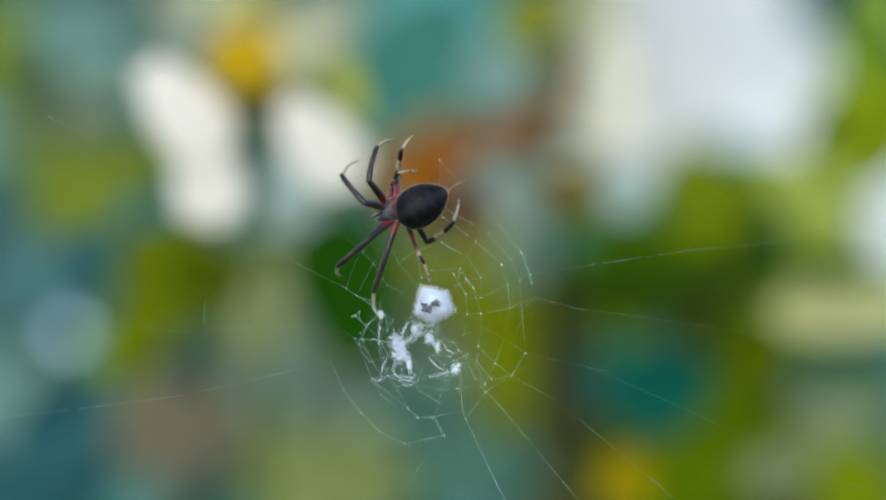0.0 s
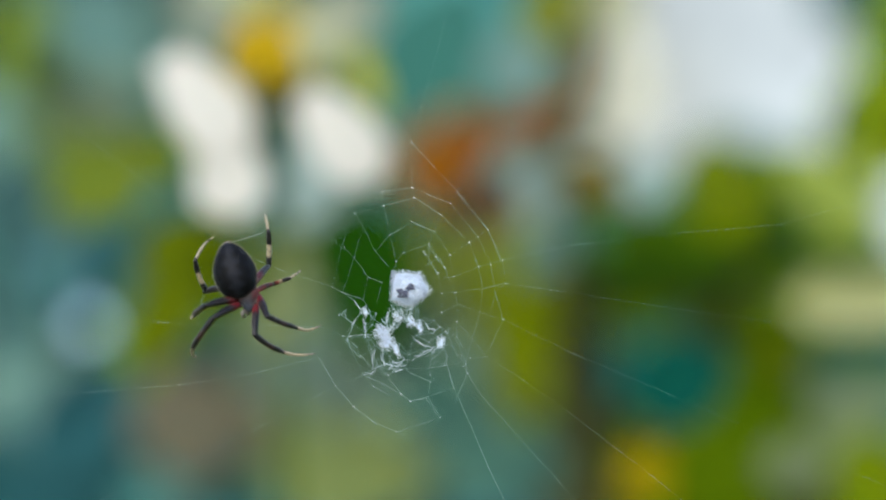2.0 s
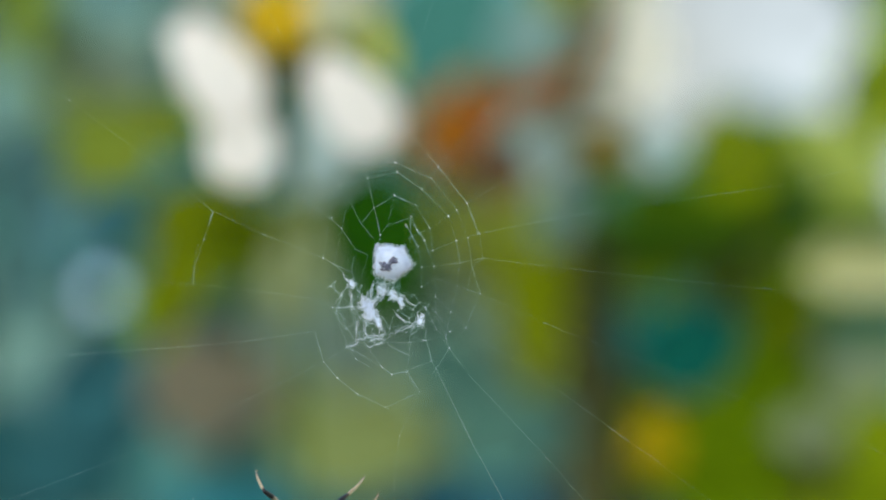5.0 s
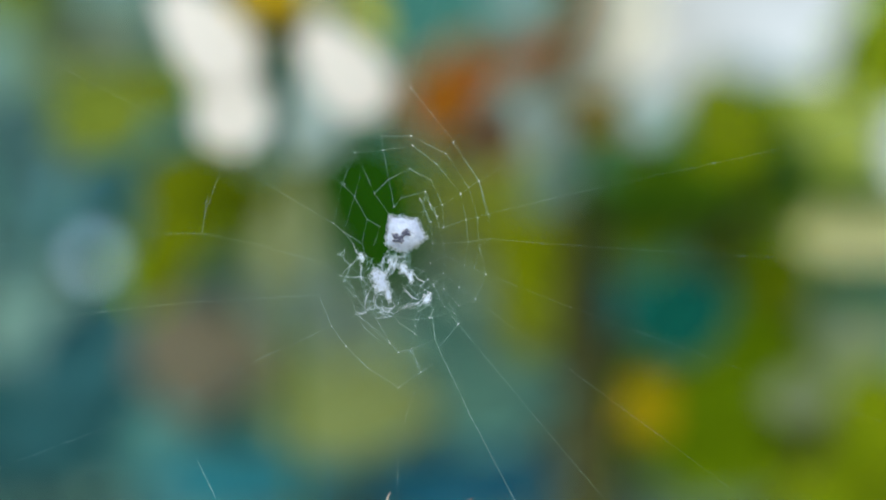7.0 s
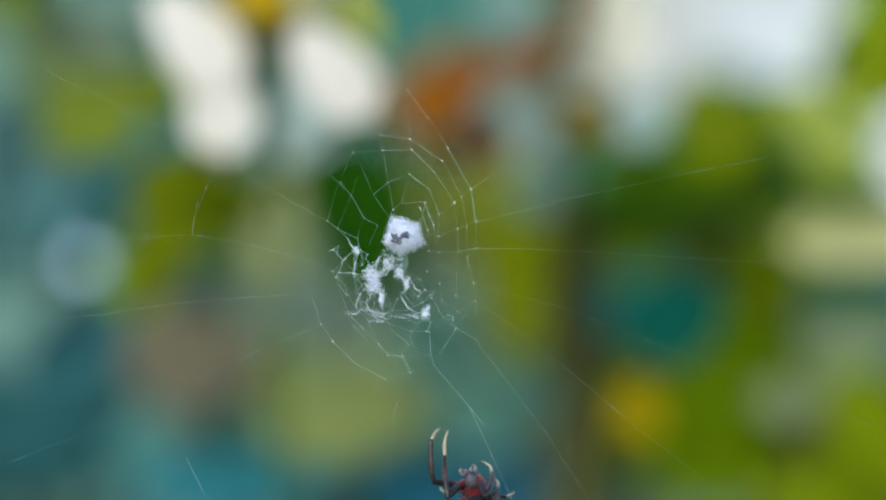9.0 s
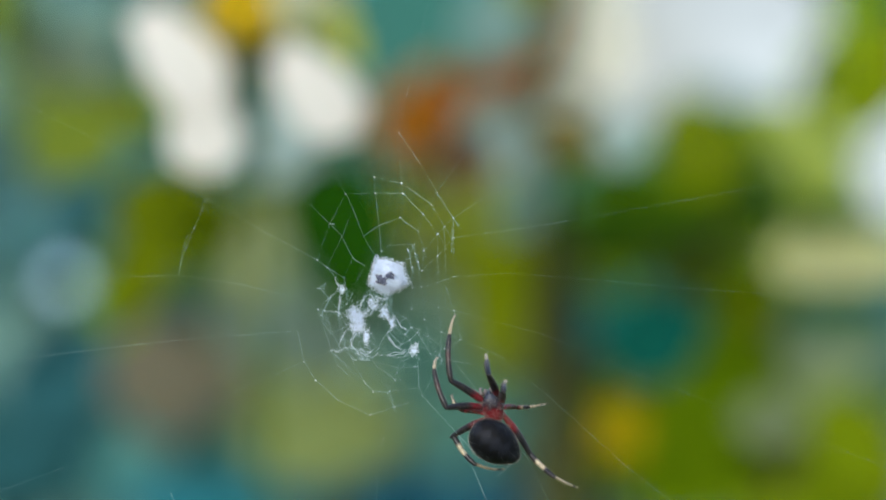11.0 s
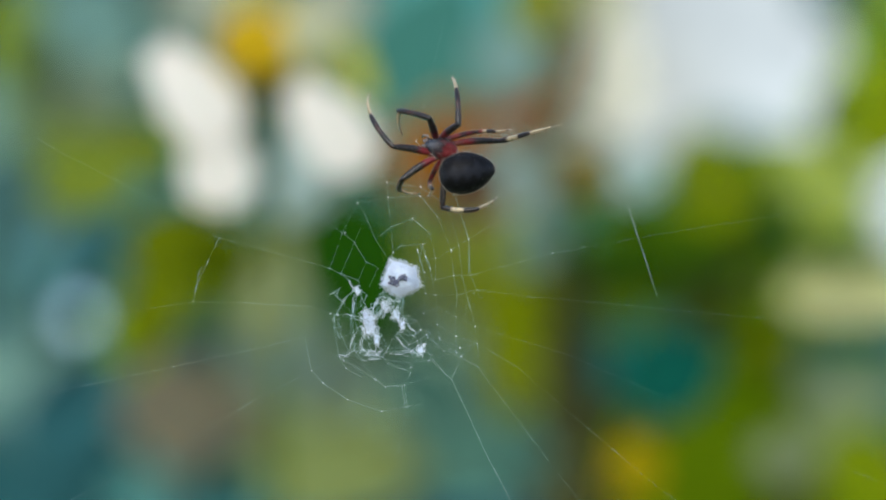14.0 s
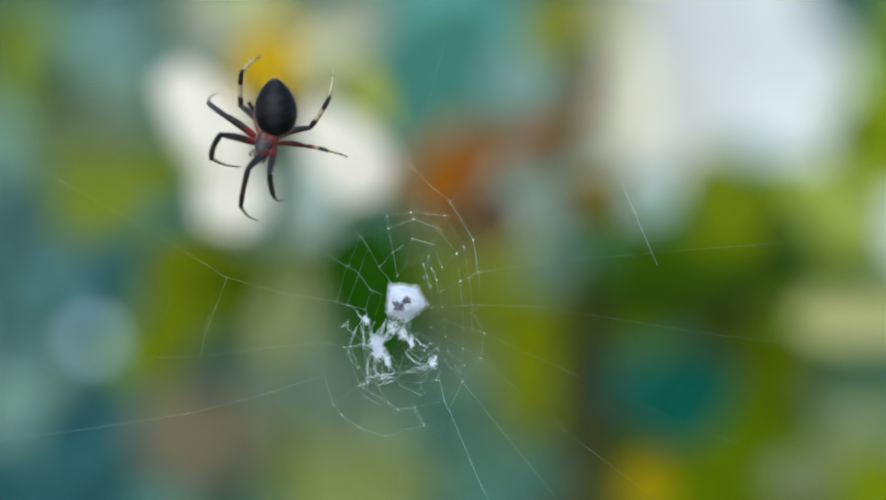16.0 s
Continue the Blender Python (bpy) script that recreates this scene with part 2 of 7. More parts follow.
HAIR = chitin("pale_hair", (0.2, 0.19, 0.18), (0.34, 0.33, 0.31), 0.5)
PALP = chitin("palp_skin", (0.08, 0.07, 0.075), (0.22, 0.2, 0.2), 0.4)
EYE_SKIN = chitin("eye_skin", (0.004, 0.004, 0.005), (0.01, 0.01, 0.012), 0.1)
LEG_BASE = chitin("leg_base_skin", (0.05, 0.006, 0.010), (0.17, 0.014, 0.022), 0.45, 1800.0)
PREY = chitin("prey_shell", (0.014, 0.017, 0.036), (0.08, 0.095, 0.165), 0.7, 2400.0)


# ---------------------------------------------------------------- mesh helpers
def mesh_of(name, verts, faces, material, smooth=True):
    me = bpy.data.meshes.new(name)
    me.from_pydata([tuple(v) for v in verts], [], faces)
    me.materials.append(material)
    if smooth:
        me.shade_smooth()
    return me


def part(name, bm, material, parent, label=""):
    me = bpy.data.meshes.new(name)
    bm.to_mesh(me)
    bm.free()
    me.materials.append(material)
    me.shade_smooth()
    ob = new(name, me)
    ob.parent = parent
    return tagged(ob, label)


def tube(points, radii, sides=6, verts=None, faces=None):
    """A tapered tube along points, added to verts and faces."""
    verts = [] if verts is None else verts
    faces = [] if faces is None else faces
    first = len(verts)
    pts = [Vector(p) for p in points]
    for i, p in enumerate(pts):
        d = (pts[min(i + 1, len(pts) - 1)] - pts[max(i - 1, 0)]).normalized()
        a = d.orthogonal().normalized() if i == 0 else (a - d * a.dot(d)).normalized()
        b = d.cross(a)
        for k in range(sides):
            q = 2 * math.pi * k / sides
            verts.append(p + (a * math.cos(q) + b * math.sin(q)) * radii[i])
    for i in range(len(pts) - 1):
        for k in range(sides):
            j = first + i * sides
            faces.append((j + k, j + (k + 1) % sides, j + sides + (k + 1) % sides, j + sides + k))
    faces.append(tuple(first + k for k in reversed(range(sides))))
    faces.append(tuple(first + (len(pts) - 1) * sides + k for k in range(sides)))
    return verts, faces


def ball(bm, centre, size, seg=10, rings=8):
    m = Matrix.Translation(centre) @ Matrix.Diagonal((*size, 1))
    return bmesh.ops.create_uvsphere(bm, u_segments=seg, v_segments=rings, radius=1, matrix=m)["verts"]


# ---------------------------------------------------------------- ground
bm = bmesh.new()
bmesh.ops.create_grid(bm, x_segments=60, y_segments=60, size=1500)
for v in bm.verts:
    v.co.z = 0.0 if v.co.length < 60 else 0.6 * noise.noise(v.co * 0.004)
me = bpy.data.meshes.new("ground")
bm.to_mesh(me)
bm.free()
me.materials.append(ground_material())
ground = tagged(new("ground", me), "dim green grassy earth below the shrubs", "ground", kind="structure")


# ---------------------------------------------------------------- planting
def leaf_mesh(kind):
    """An ovate leaf, 1 unit long on y, folded along its midrib, with a short stalk."""
    rng = random.Random(len(kind) * 7 + ord(kind[0]))
    verts, faces = [], []
    n = 9
    for i in range(n):
        u = i / (n - 1)
        w = 0.36 * math.sin(math.pi * u ** 0.8) ** 0.8 * (1 - 0.25 * u) + 0.004
        droop = -0.22 * u * u
        for k in (-1, -0.5, 0, 0.5, 1):
            verts.append((k * w, u, droop + abs(k) * w * 0.28 + 0.012 * rng.uniform(-1, 1) * abs(k)))
    for i in range(n - 1):
        for k in range(4):
            j = i * 5 + k
            faces.append((j, j + 1, j + 6, j + 5))
    tube([(0, -0.28, 0.06), (0, -0.1, 0.0), (0, 0.3, -0.03)], [0.012, 0.012, 0.006], 5, verts, faces)
    return mesh_of("leaf", verts, faces, LEAF[kind])


LEAF_MESH = {k: leaf_mesh(k) for k in LEAF}
leaf_rng = random.Random(11)


def leaves(plant, kind, x, z, y, spread, count, size):
    """A spray of leaves of one colour on a plant, turned towards the light."""
    for i in range(count):
        a, r = leaf_rng.uniform(0, 6.283), spread * math.sqrt(leaf_rng.random()) if count > 1 else 0
        s = size * leaf_rng.uniform(0.8, 1.2)
        ob = new("leaf", LEAF_MESH[kind])
        ob.parent = plant
        m = pose(x + r * math.cos(a), y + leaf_rng.uniform(-0.06, 0.06), z + r * math.sin(a),
                 62 + leaf_rng.uniform(-25, 25), leaf_rng.uniform(-25, 25), leaf_rng.uniform(-50, 50))
        turn = pose(0, -0.5 * s, 0)
        spin = pose(0, 0, 0, 0, 0, leaf_rng.uniform(120, 240))
        ob.matrix_basis = m @ spin @ turn @ Matrix.Diagonal((s, s, s, 1))


def spray(shrub, kind, x0, z0, x1, z1, y):
    """Leaves of one colour that fill a stretch of a shrub."""
    gap, size = 0.0108 * y, 0.026 * y
    leaf_rng.seed(int(abs(x0) * 10000) * 7 + int(z0 * 10000))
    c = Vector(((x0 + x1) / 2, y + 0.02, (z0 + z1) / 2))
    p = min(WOOD[shrub.name], key=lambda q: (q - c).length)
    n = 5
    v, f = tube([p.lerp(c, i / n) - Vector((0, 0, 0.04)) * math.sin(math.pi * i / n) for i in range(n + 1)], [0.0022 - 0.0003 * i for i in range(n + 1)], 5)
    twig = new("twig", mesh_of("twig", v, f, BARK))
    twig.parent = shrub
    nx, nz = max(1, round((x1 - x0) / gap)), max(1, round((z1 - z0) / gap))
    for i in range(nx):
        for k in range(nz):
            x = x0 + (x1 - x0) * (i + leaf_rng.uniform(0.25, 0.75)) / nx
            z = z0 + (z1 - z0) * (k + leaf_rng.uniform(0.25, 0.75)) / nz
            wx, wz = noise.noise((x * 14, z * 14, 1.5)), noise.noise((x * 14, z * 14, 7.5))
            leaves(shrub, kind, x + 0.012 * y * wx, z + 0.012 * y * wz, y, 0, 1, size)


def plant(label, stems):
    """A shrub: an empty at its foot, with stems as tapered tubes."""
    x, y = stems[0][0][0], stems[0][0][1]
    ob = tagged(new("shrub", None), label, "shrub")
    for i, (points) in enumerate(stems):
        pts, rad = [], []
        for a, b in zip(points, points[1:]):
            for k in range(6):
                u = k / 6
                j = 0.35 * (a[3] + b[3]) / 2
                pts.append([a[c] + (b[c] - a[c]) * u + j * noise.noise((a[0] * 9 + k, a[2] * 7 + c * 5, i)) for c in range(3)])
                rad.append(a[3] + (b[3] - a[3]) * u)
        pts.append(points[-1][:3])
        rad.append(points[-1][3])
        v, f = tube(pts, rad, 9)
        st = new("trunk" if i == 0 else "limb", mesh_of("stem", v, f, BARK))
        st.parent = ob
        WOOD.setdefault(ob.name, []).extend(Vector(p) for p in pts)
    # the dense foliage low on the shrub
    rng = random.Random(int(abs(x) * 1000))
    verts, faces = [], []
    for _ in range(1500):
        p = rng.choice(WOOD[ob.name][:7])
        q = WOOD[ob.name][min(len(WOOD[ob.name]) - 1, WOOD[ob.name].index(p) + 1)]
        c = p.lerp(q, rng.random()) + Vector((rng.gauss(0, 0.13), rng.gauss(0, 0.09), rng.gauss(0, 0.05)))
        if not 0.06 < c.z < EYE - 0.145 * c.y or c.y < 1.4:
            continue
        s = rng.uniform(0.03, 0.055)
        m = pose(c.x, c.y, c.z, 60 + rng.uniform(-35, 35), rng.uniform(-30, 30), rng.uniform(-60, 60)) @ pose(0, 0, 0, 0, 0, rng.uniform(0, 360))
        f = len(verts)
        for px, py, pz in ((0, -0.5, 0), (0.26, -0.1, 0.07), (0.2, 0.2, 0.05), (0, 0.5, -0.1), (-0.2, 0.2, 0.05), (-0.26, -0.1, 0.07), (0, 0, 0)):
            verts.append(m @ Vector((px * s, py * s, pz * s)))
        for k in range(6):
            faces.append((f + 6, f + k, f + (k + 1) % 6))
    low = new("foliage", mesh_of("foliage", verts, faces, LOW_LEAVES, False))
    low.parent = ob
    tagged(low, kind="stuff")
    return ob


WOOD = {}
LOW_LEAVES = hedge_material("low_leaves", [(0.3, (0.04, 0.1, 0.01)), (0.5, (0.08, 0.15, 0.015)), (0.7, (0.12, 0.16, 0.03))])
BARK = bark_material()
shrub_stem = plant("leafy green shrub with thin brown stem and dead orange leaves", [
    [(0.090, 1.62, 0.000, 0.0250), (0.085, 1.62, 1.233, 0.0240), (0.082, 1.62, 1.324, 0.0220), (0.080, 1.64, 1.386, 0.0160)],
    [(0.085, 1.75, 1.385, 0.0080), (0.076, 1.75, 1.444, 0.0060), (0.084, 1.74, 1.495, 0.0060), (0.094, 1.74, 1.546, 0.0055), (0.099, 1.76, 1.622, 0.0040)],
    [(0.087, 1.75, 1.354, 0.0080), (0.135, 1.78, 1.385, 0.0060), (0.209, 1.80, 1.409, 0.0040), (0.298, 1.85, 1.459, 0.0020)],
])
shrub_left = plant("olive and dark green shrub against the thicket", [
    [(-0.160, 1.95, 0.000, 0.0120), (-0.155, 1.95, 1.177, 0.0100), (-0.167, 1.93, 1.331, 0.0060), (-0.194, 1.90, 1.388, 0.0030)],
    [(-0.160, 1.95, 1.243, 0.0060), (-0.096, 1.90, 1.350, 0.0050), (-0.060, 1.85, 1.417, 0.0030), (-0.062, 1.90, 1.546, 0.0020)],
])
shrub_far = plant("blue-green shrub in the shade", [
    [(-0.070, 2.15, 0.000, 0.0120), (-0.070, 2.15, 1.179, 0.0100), (-0.030, 2.10, 1.373, 0.0060), (-0.011, 2.05, 1.558, 0.0030)],
    [(-0.070, 2.15, 1.130, 0.0060), (-0.231, 2.12, 1.229, 0.0050), (-0.336, 2.12, 1.372, 0.0030), (-0.345, 2.12, 1.539, 0.0020)],
])
spray(shrub_left, "lime", -0.343, 1.551, -0.310, 1.609, 1.85)
spray(shrub_far, "greyteal", -0.335, 1.558, -0.258, 1.626, 2.00)
spray(shrub_far, "greyteal", -0.380, 1.504, -0.326, 1.572, 2.00)
spray(shrub_far, "sage", -0.318, 1.502, -0.261, 1.554, 1.95)
spray(shrub_far, "greyteal", -0.380, 1.450, -0.335, 1.509, 2.00)
spray(shrub_left, "yellow", -0.160, 1.540, -0.120, 1.582, 1.85)
spray(shrub_left, "umber", -0.145, 1.511, -0.131, 1.536, 1.85)
spray(shrub_left, "straw", -0.118, 1.560, -0.060, 1.608, 1.84)
spray(shrub_left, "straw", -0.190, 1.585, -0.144, 1.625, 1.86)
spray(shrub_far, "chartreuse", -0.076, 1.533, -0.053, 1.568, 1.90)
spray(shrub_left, "silver", -0.131, 1.434, -0.081, 1.466, 1.86)
spray(shrub_far, "teal", -0.057, 1.538, 0.050, 1.615, 1.90)
spray(shrub_left, "greyteal", -0.060, 1.476, -0.018, 1.543, 1.86)
spray(shrub_far, "greyteal", 0.015, 1.545, 0.058, 1.578, 1.88)
spray(shrub_far, "teal", -0.010, 1.520, 0.059, 1.548, 1.92)
spray(shrub_left, "rust", -0.028, 1.441, 0.009, 1.476, 1.64)
spray(shrub_stem, "rust", -0.005, 1.472, 0.019, 1.490, 1.66)
spray(shrub_stem, "clay", 0.018, 1.494, 0.055, 1.511, 1.72)
spray(shrub_stem, "umber", 0.076, 1.508, 0.092, 1.532, 1.74)
spray(shrub_stem, "mauve", 0.012, 1.435, 0.031, 1.454, 1.70)
spray(shrub_stem, "stone", 0.030, 1.451, 0.065, 1.480, 1.64)
spray(shrub_stem, "umber", 0.090, 1.543, 0.100, 1.603, 1.80)
spray(shrub_stem, "straw", 0.075, 1.459, 0.098, 1.490, 1.85)
spray(shrub_stem, "green", 0.170, 1.449, 0.221, 1.476, 1.80)
spray(shrub_stem, "olive", 0.166, 1.474, 0.195, 1.493, 1.82)
spray(shrub_stem, "apple", 0.236, 1.427, 0.285, 1.460, 1.82)
spray(shrub_stem, "apple", 0.226, 1.446, 0.247, 1.469, 1.84)
spray(shrub_stem, "meadow", 0.288, 1.472, 0.330, 1.526, 1.80)
spray(shrub_stem, "meadow", 0.293, 1.528, 0.334, 1.597, 1.82)
spray(shrub_left, "olive", -0.305, 1.440, -0.249, 1.490, 1.85)
spray(shrub_left, "lime", -0.245, 1.469, -0.216, 1.494, 1.85)
spray(shrub_far, "bluish", -0.313, 1.396, -0.245, 1.443, 1.95)
spray(shrub_far, "teal", -0.380, 1.387, -0.317, 1.450, 2.00)
spray(shrub_left, "moss", -0.216, 1.369, -0.135, 1.422, 1.75)
spray(shrub_left, "moss", -0.152, 1.405, -0.116, 1.429, 1.76)
spray(shrub_left, "lime", -0.138, 1.405, -0.090, 1.423, 1.78)
spray(shrub_left, "green", -0.228, 1.319, -0.198, 1.377, 1.78)
spray(shrub_left, "fern", -0.151, 1.368, -0.095, 1.407, 1.80)
spray(shrub_left, "dark", -0.084, 1.352, -0.035, 1.434, 1.66)
spray(shrub_left, "dark", -0.058, 1.431, -0.032, 1.453, 1.67)
spray(shrub_left, "khaki", -0.032, 1.385, 0.021, 1.429, 1.70)
spray(shrub_left, "drab", -0.036, 1.340, 0.016, 1.385, 1.70)
spray(shrub_left, "fern", -0.143, 1.340, -0.074, 1.368, 1.80)
spray(shrub_left, "sage", -0.135, 1.310, -0.065, 1.354, 1.75)
spray(shrub_far, "slate", -0.207, 1.315, -0.151, 1.350, 1.90)
spray(shrub_far, "greyteal", -0.380, 1.284, -0.326, 1.347, 2.00)
spray(shrub_far, "slate", -0.326, 1.284, -0.249, 1.320, 2.00)
spray(shrub_far, "deep", -0.370, 1.182, -0.243, 1.287, 1.95)
spray(shrub_left, "dun", -0.221, 1.252, -0.136, 1.314, 1.76)
spray(shrub_left, "ochre", -0.124, 1.244, -0.070, 1.296, 1.70)
spray(shrub_left, "ochre", -0.070, 1.244, -0.032, 1.292, 1.70)
spray(shrub_left, "haze", -0.032, 1.243, -0.005, 1.295, 1.71)
spray(shrub_left, "teal", -0.226, 1.201, -0.122, 1.251, 1.78)
spray(shrub_left, "haze", -0.121, 1.292, -0.063, 1.318, 1.72)
spray(shrub_left, "haze", -0.067, 1.292, 0.006, 1.347, 1.72)
spray(shrub_stem, "drab", -0.005, 1.300, 0.026, 1.347, 1.72)
spray(shrub_stem, "teal", -0.005, 1.236, 0.030, 1.299, 1.74)
spray(shrub_left, "teal", -0.119, 1.201, 0.030, 1.240, 1.74)
spray(shrub_stem, "meadow", 0.016, 1.287, 0.060, 1.381, 1.72)
spray(shrub_stem, "khaki", 0.023, 1.382, 0.066, 1.440, 1.66)
spray(shrub_stem, "stone", 0.040, 1.421, 0.071, 1.449, 1.66)
spray(shrub_stem, "teal", 0.027, 1.194, 0.091, 1.277, 1.80)
spray(shrub_stem, "pine", 0.067, 1.340, 0.121, 1.389, 1.70)
spray(shrub_stem, "forest", 0.103, 1.418, 0.203, 1.453, 1.72)
spray(shrub_stem, "forest", 0.077, 1.393, 0.109, 1.424, 1.75)
spray(shrub_stem, "pine", 0.106, 1.384, 0.236, 1.418, 1.70)
spray(shrub_stem, "green", 0.183, 1.295, 0.242, 1.354, 1.75)
spray(shrub_stem, "moss", 0.118, 1.354, 0.234, 1.385, 1.72)
spray(shrub_stem, "petrol", 0.116, 1.311, 0.164, 1.349, 1.60)
spray(shrub_stem, "straw", 0.234, 1.374, 0.316, 1.401, 1.72)
spray(shrub_stem, "slate", 0.269, 1.318, 0.340, 1.353, 1.85)
spray(shrub_stem, "olive", 0.211, 1.401, 0.279, 1.417, 1.78)
spray(shrub_stem, "fern", 0.252, 1.276, 0.309, 1.321, 1.82)
spray(shrub_stem, "slate", 0.312, 1.267, 0.341, 1.317, 1.86)
spray(shrub_stem, "brass", 0.101, 1.252, 0.134, 1.280, 1.63)
spray(shrub_stem, "green", 0.144, 1.204, 0.242, 1.293, 1.75)
spray(shrub_stem, "sage", 0.205, 1.254, 0.251, 1.284, 1.70)
spray(shrub_stem, "green", 0.109, 1.199, 0.149, 1.238, 1.76)
spray(shrub_stem, "meadow", 0.258, 1.200, 0.321, 1.275, 1.75)


# ---------------------------------------------------------------- the nearer plants, half a metre behind the web
def broad_leaf_mesh(kind):
    """A broad leaf 1 unit long and 1 wide, cupped along its midrib, with raised side veins and a wavy rim."""
    rng = random.Random(len(kind) * 13 + ord(kind[1]))
    verts, faces = [], []
    n, m = 14, 9
    for i in range(n):
        u = i / (n - 1)
        w = 0.5 * (math.sin(math.pi * u ** 0.78) ** 0.72) * (1 - 0.12 * u) + 0.004
        for k in range(m):
            s = 2 * k / (m - 1) - 1
            vein = 0.010 * math.cos((u * 7 - abs(s) * 2.2) * 2 * math.pi) * abs(s) ** 0.5
            wave = 0.025 * rng.uniform(-1, 1) * abs(s) ** 3
            verts.append((s * w, u - 0.5, 0.10 * abs(s) * w - 0.10 * (u - 0.4) ** 2 + vein + wave))
    for i in range(n - 1):
        for k in range(m - 1):
            j = i * m + k
            faces.append((j, j + 1, j + m + 1, j + m))
    tube([(0, -0.62, -0.05), (0, -0.5, -0.02), (0, 0.0, -0.02), (0, 0.4, -0.03)], [0.016, 0.018, 0.013, 0.004], 6, verts, faces)
    return mesh_of("leaf", verts, faces, GARDEN_LEAF[kind])


def near_shrub(name, label, stems):
    """A shrub rooted in the ground: an empty at its foot and tapered, slightly crooked stems."""
    ob = tagged(new(name, None), label, "shrub")
    ob.location = stems[0][0][:3]
    for i, points in enumerate(stems):
        pts, rad = [], []
        for a, b in zip(points, points[1:]):
            for k in range(8):
                u = k / 8
                pts.append(Vector([a[c] + (b[c] - a[c]) * u + 0.25 * a[3] * noise.noise((a[0] * 40 + k, a[2] * 9 + c * 5, i)) for c in range(3)]))
                rad.append((a[3] + (b[3] - a[3]) * u) * (1 + 0.12 * noise.noise((k * 1.7, i, a[2]))))
        pts.append(Vector(points[-1][:3]))
        rad.append(points[-1][3])
        v, f = tube([p - ob.location for p in pts], rad, 10)
        st = new("trunk" if i == 0 else "limb", mesh_of("stem", v, f, BARK))
        st.parent = ob
        WOOD.setdefault(ob.name, []).extend(p for p in pts if p.z > 1.15)
    return ob


def garden_leaf(shrub, kind, x, y, z, length, width, turn):
    """One broad leaf with its twig. turn: where its tip points, in degrees clockwise from up."""
    rng = random.Random(int(abs(x) * 90001) + int(z * 7001))
    if kind not in BROAD:
        BROAD[kind] = broad_leaf_mesh(kind)
    m = pose(x, y, z, 90 - rng.uniform(4, 22), 0, rng.uniform(-18, 18)) @ pose(0, 0, 0, 0, 0, -turn)
    foot = m @ Vector((0, -0.62 * length, -0.05 * length))
    p = min(WOOD[shrub.name], key=lambda q: (q - foot - Vector((0, 0, -0.03))).length)
    n = 6
    pts = [p.lerp(foot, i / n) + Vector((0, 0.03, -0.01)) * math.sin(math.pi * i / n) - shrub.location for i in range(n + 1)]
    v, f = tube(pts, [0.0009 - 0.00007 * i for i in range(n + 1)], 6)
    twig = new("twig", mesh_of("twig", v, f, BARK))
    twig.parent = shrub
    ob = new("leaf", BROAD[kind])
    ob.parent = shrub
    ob.matrix_basis = Matrix.Translation(-shrub.location) @ m @ Matrix.Diagonal((width, length, 0.5 * (width + length), 1))


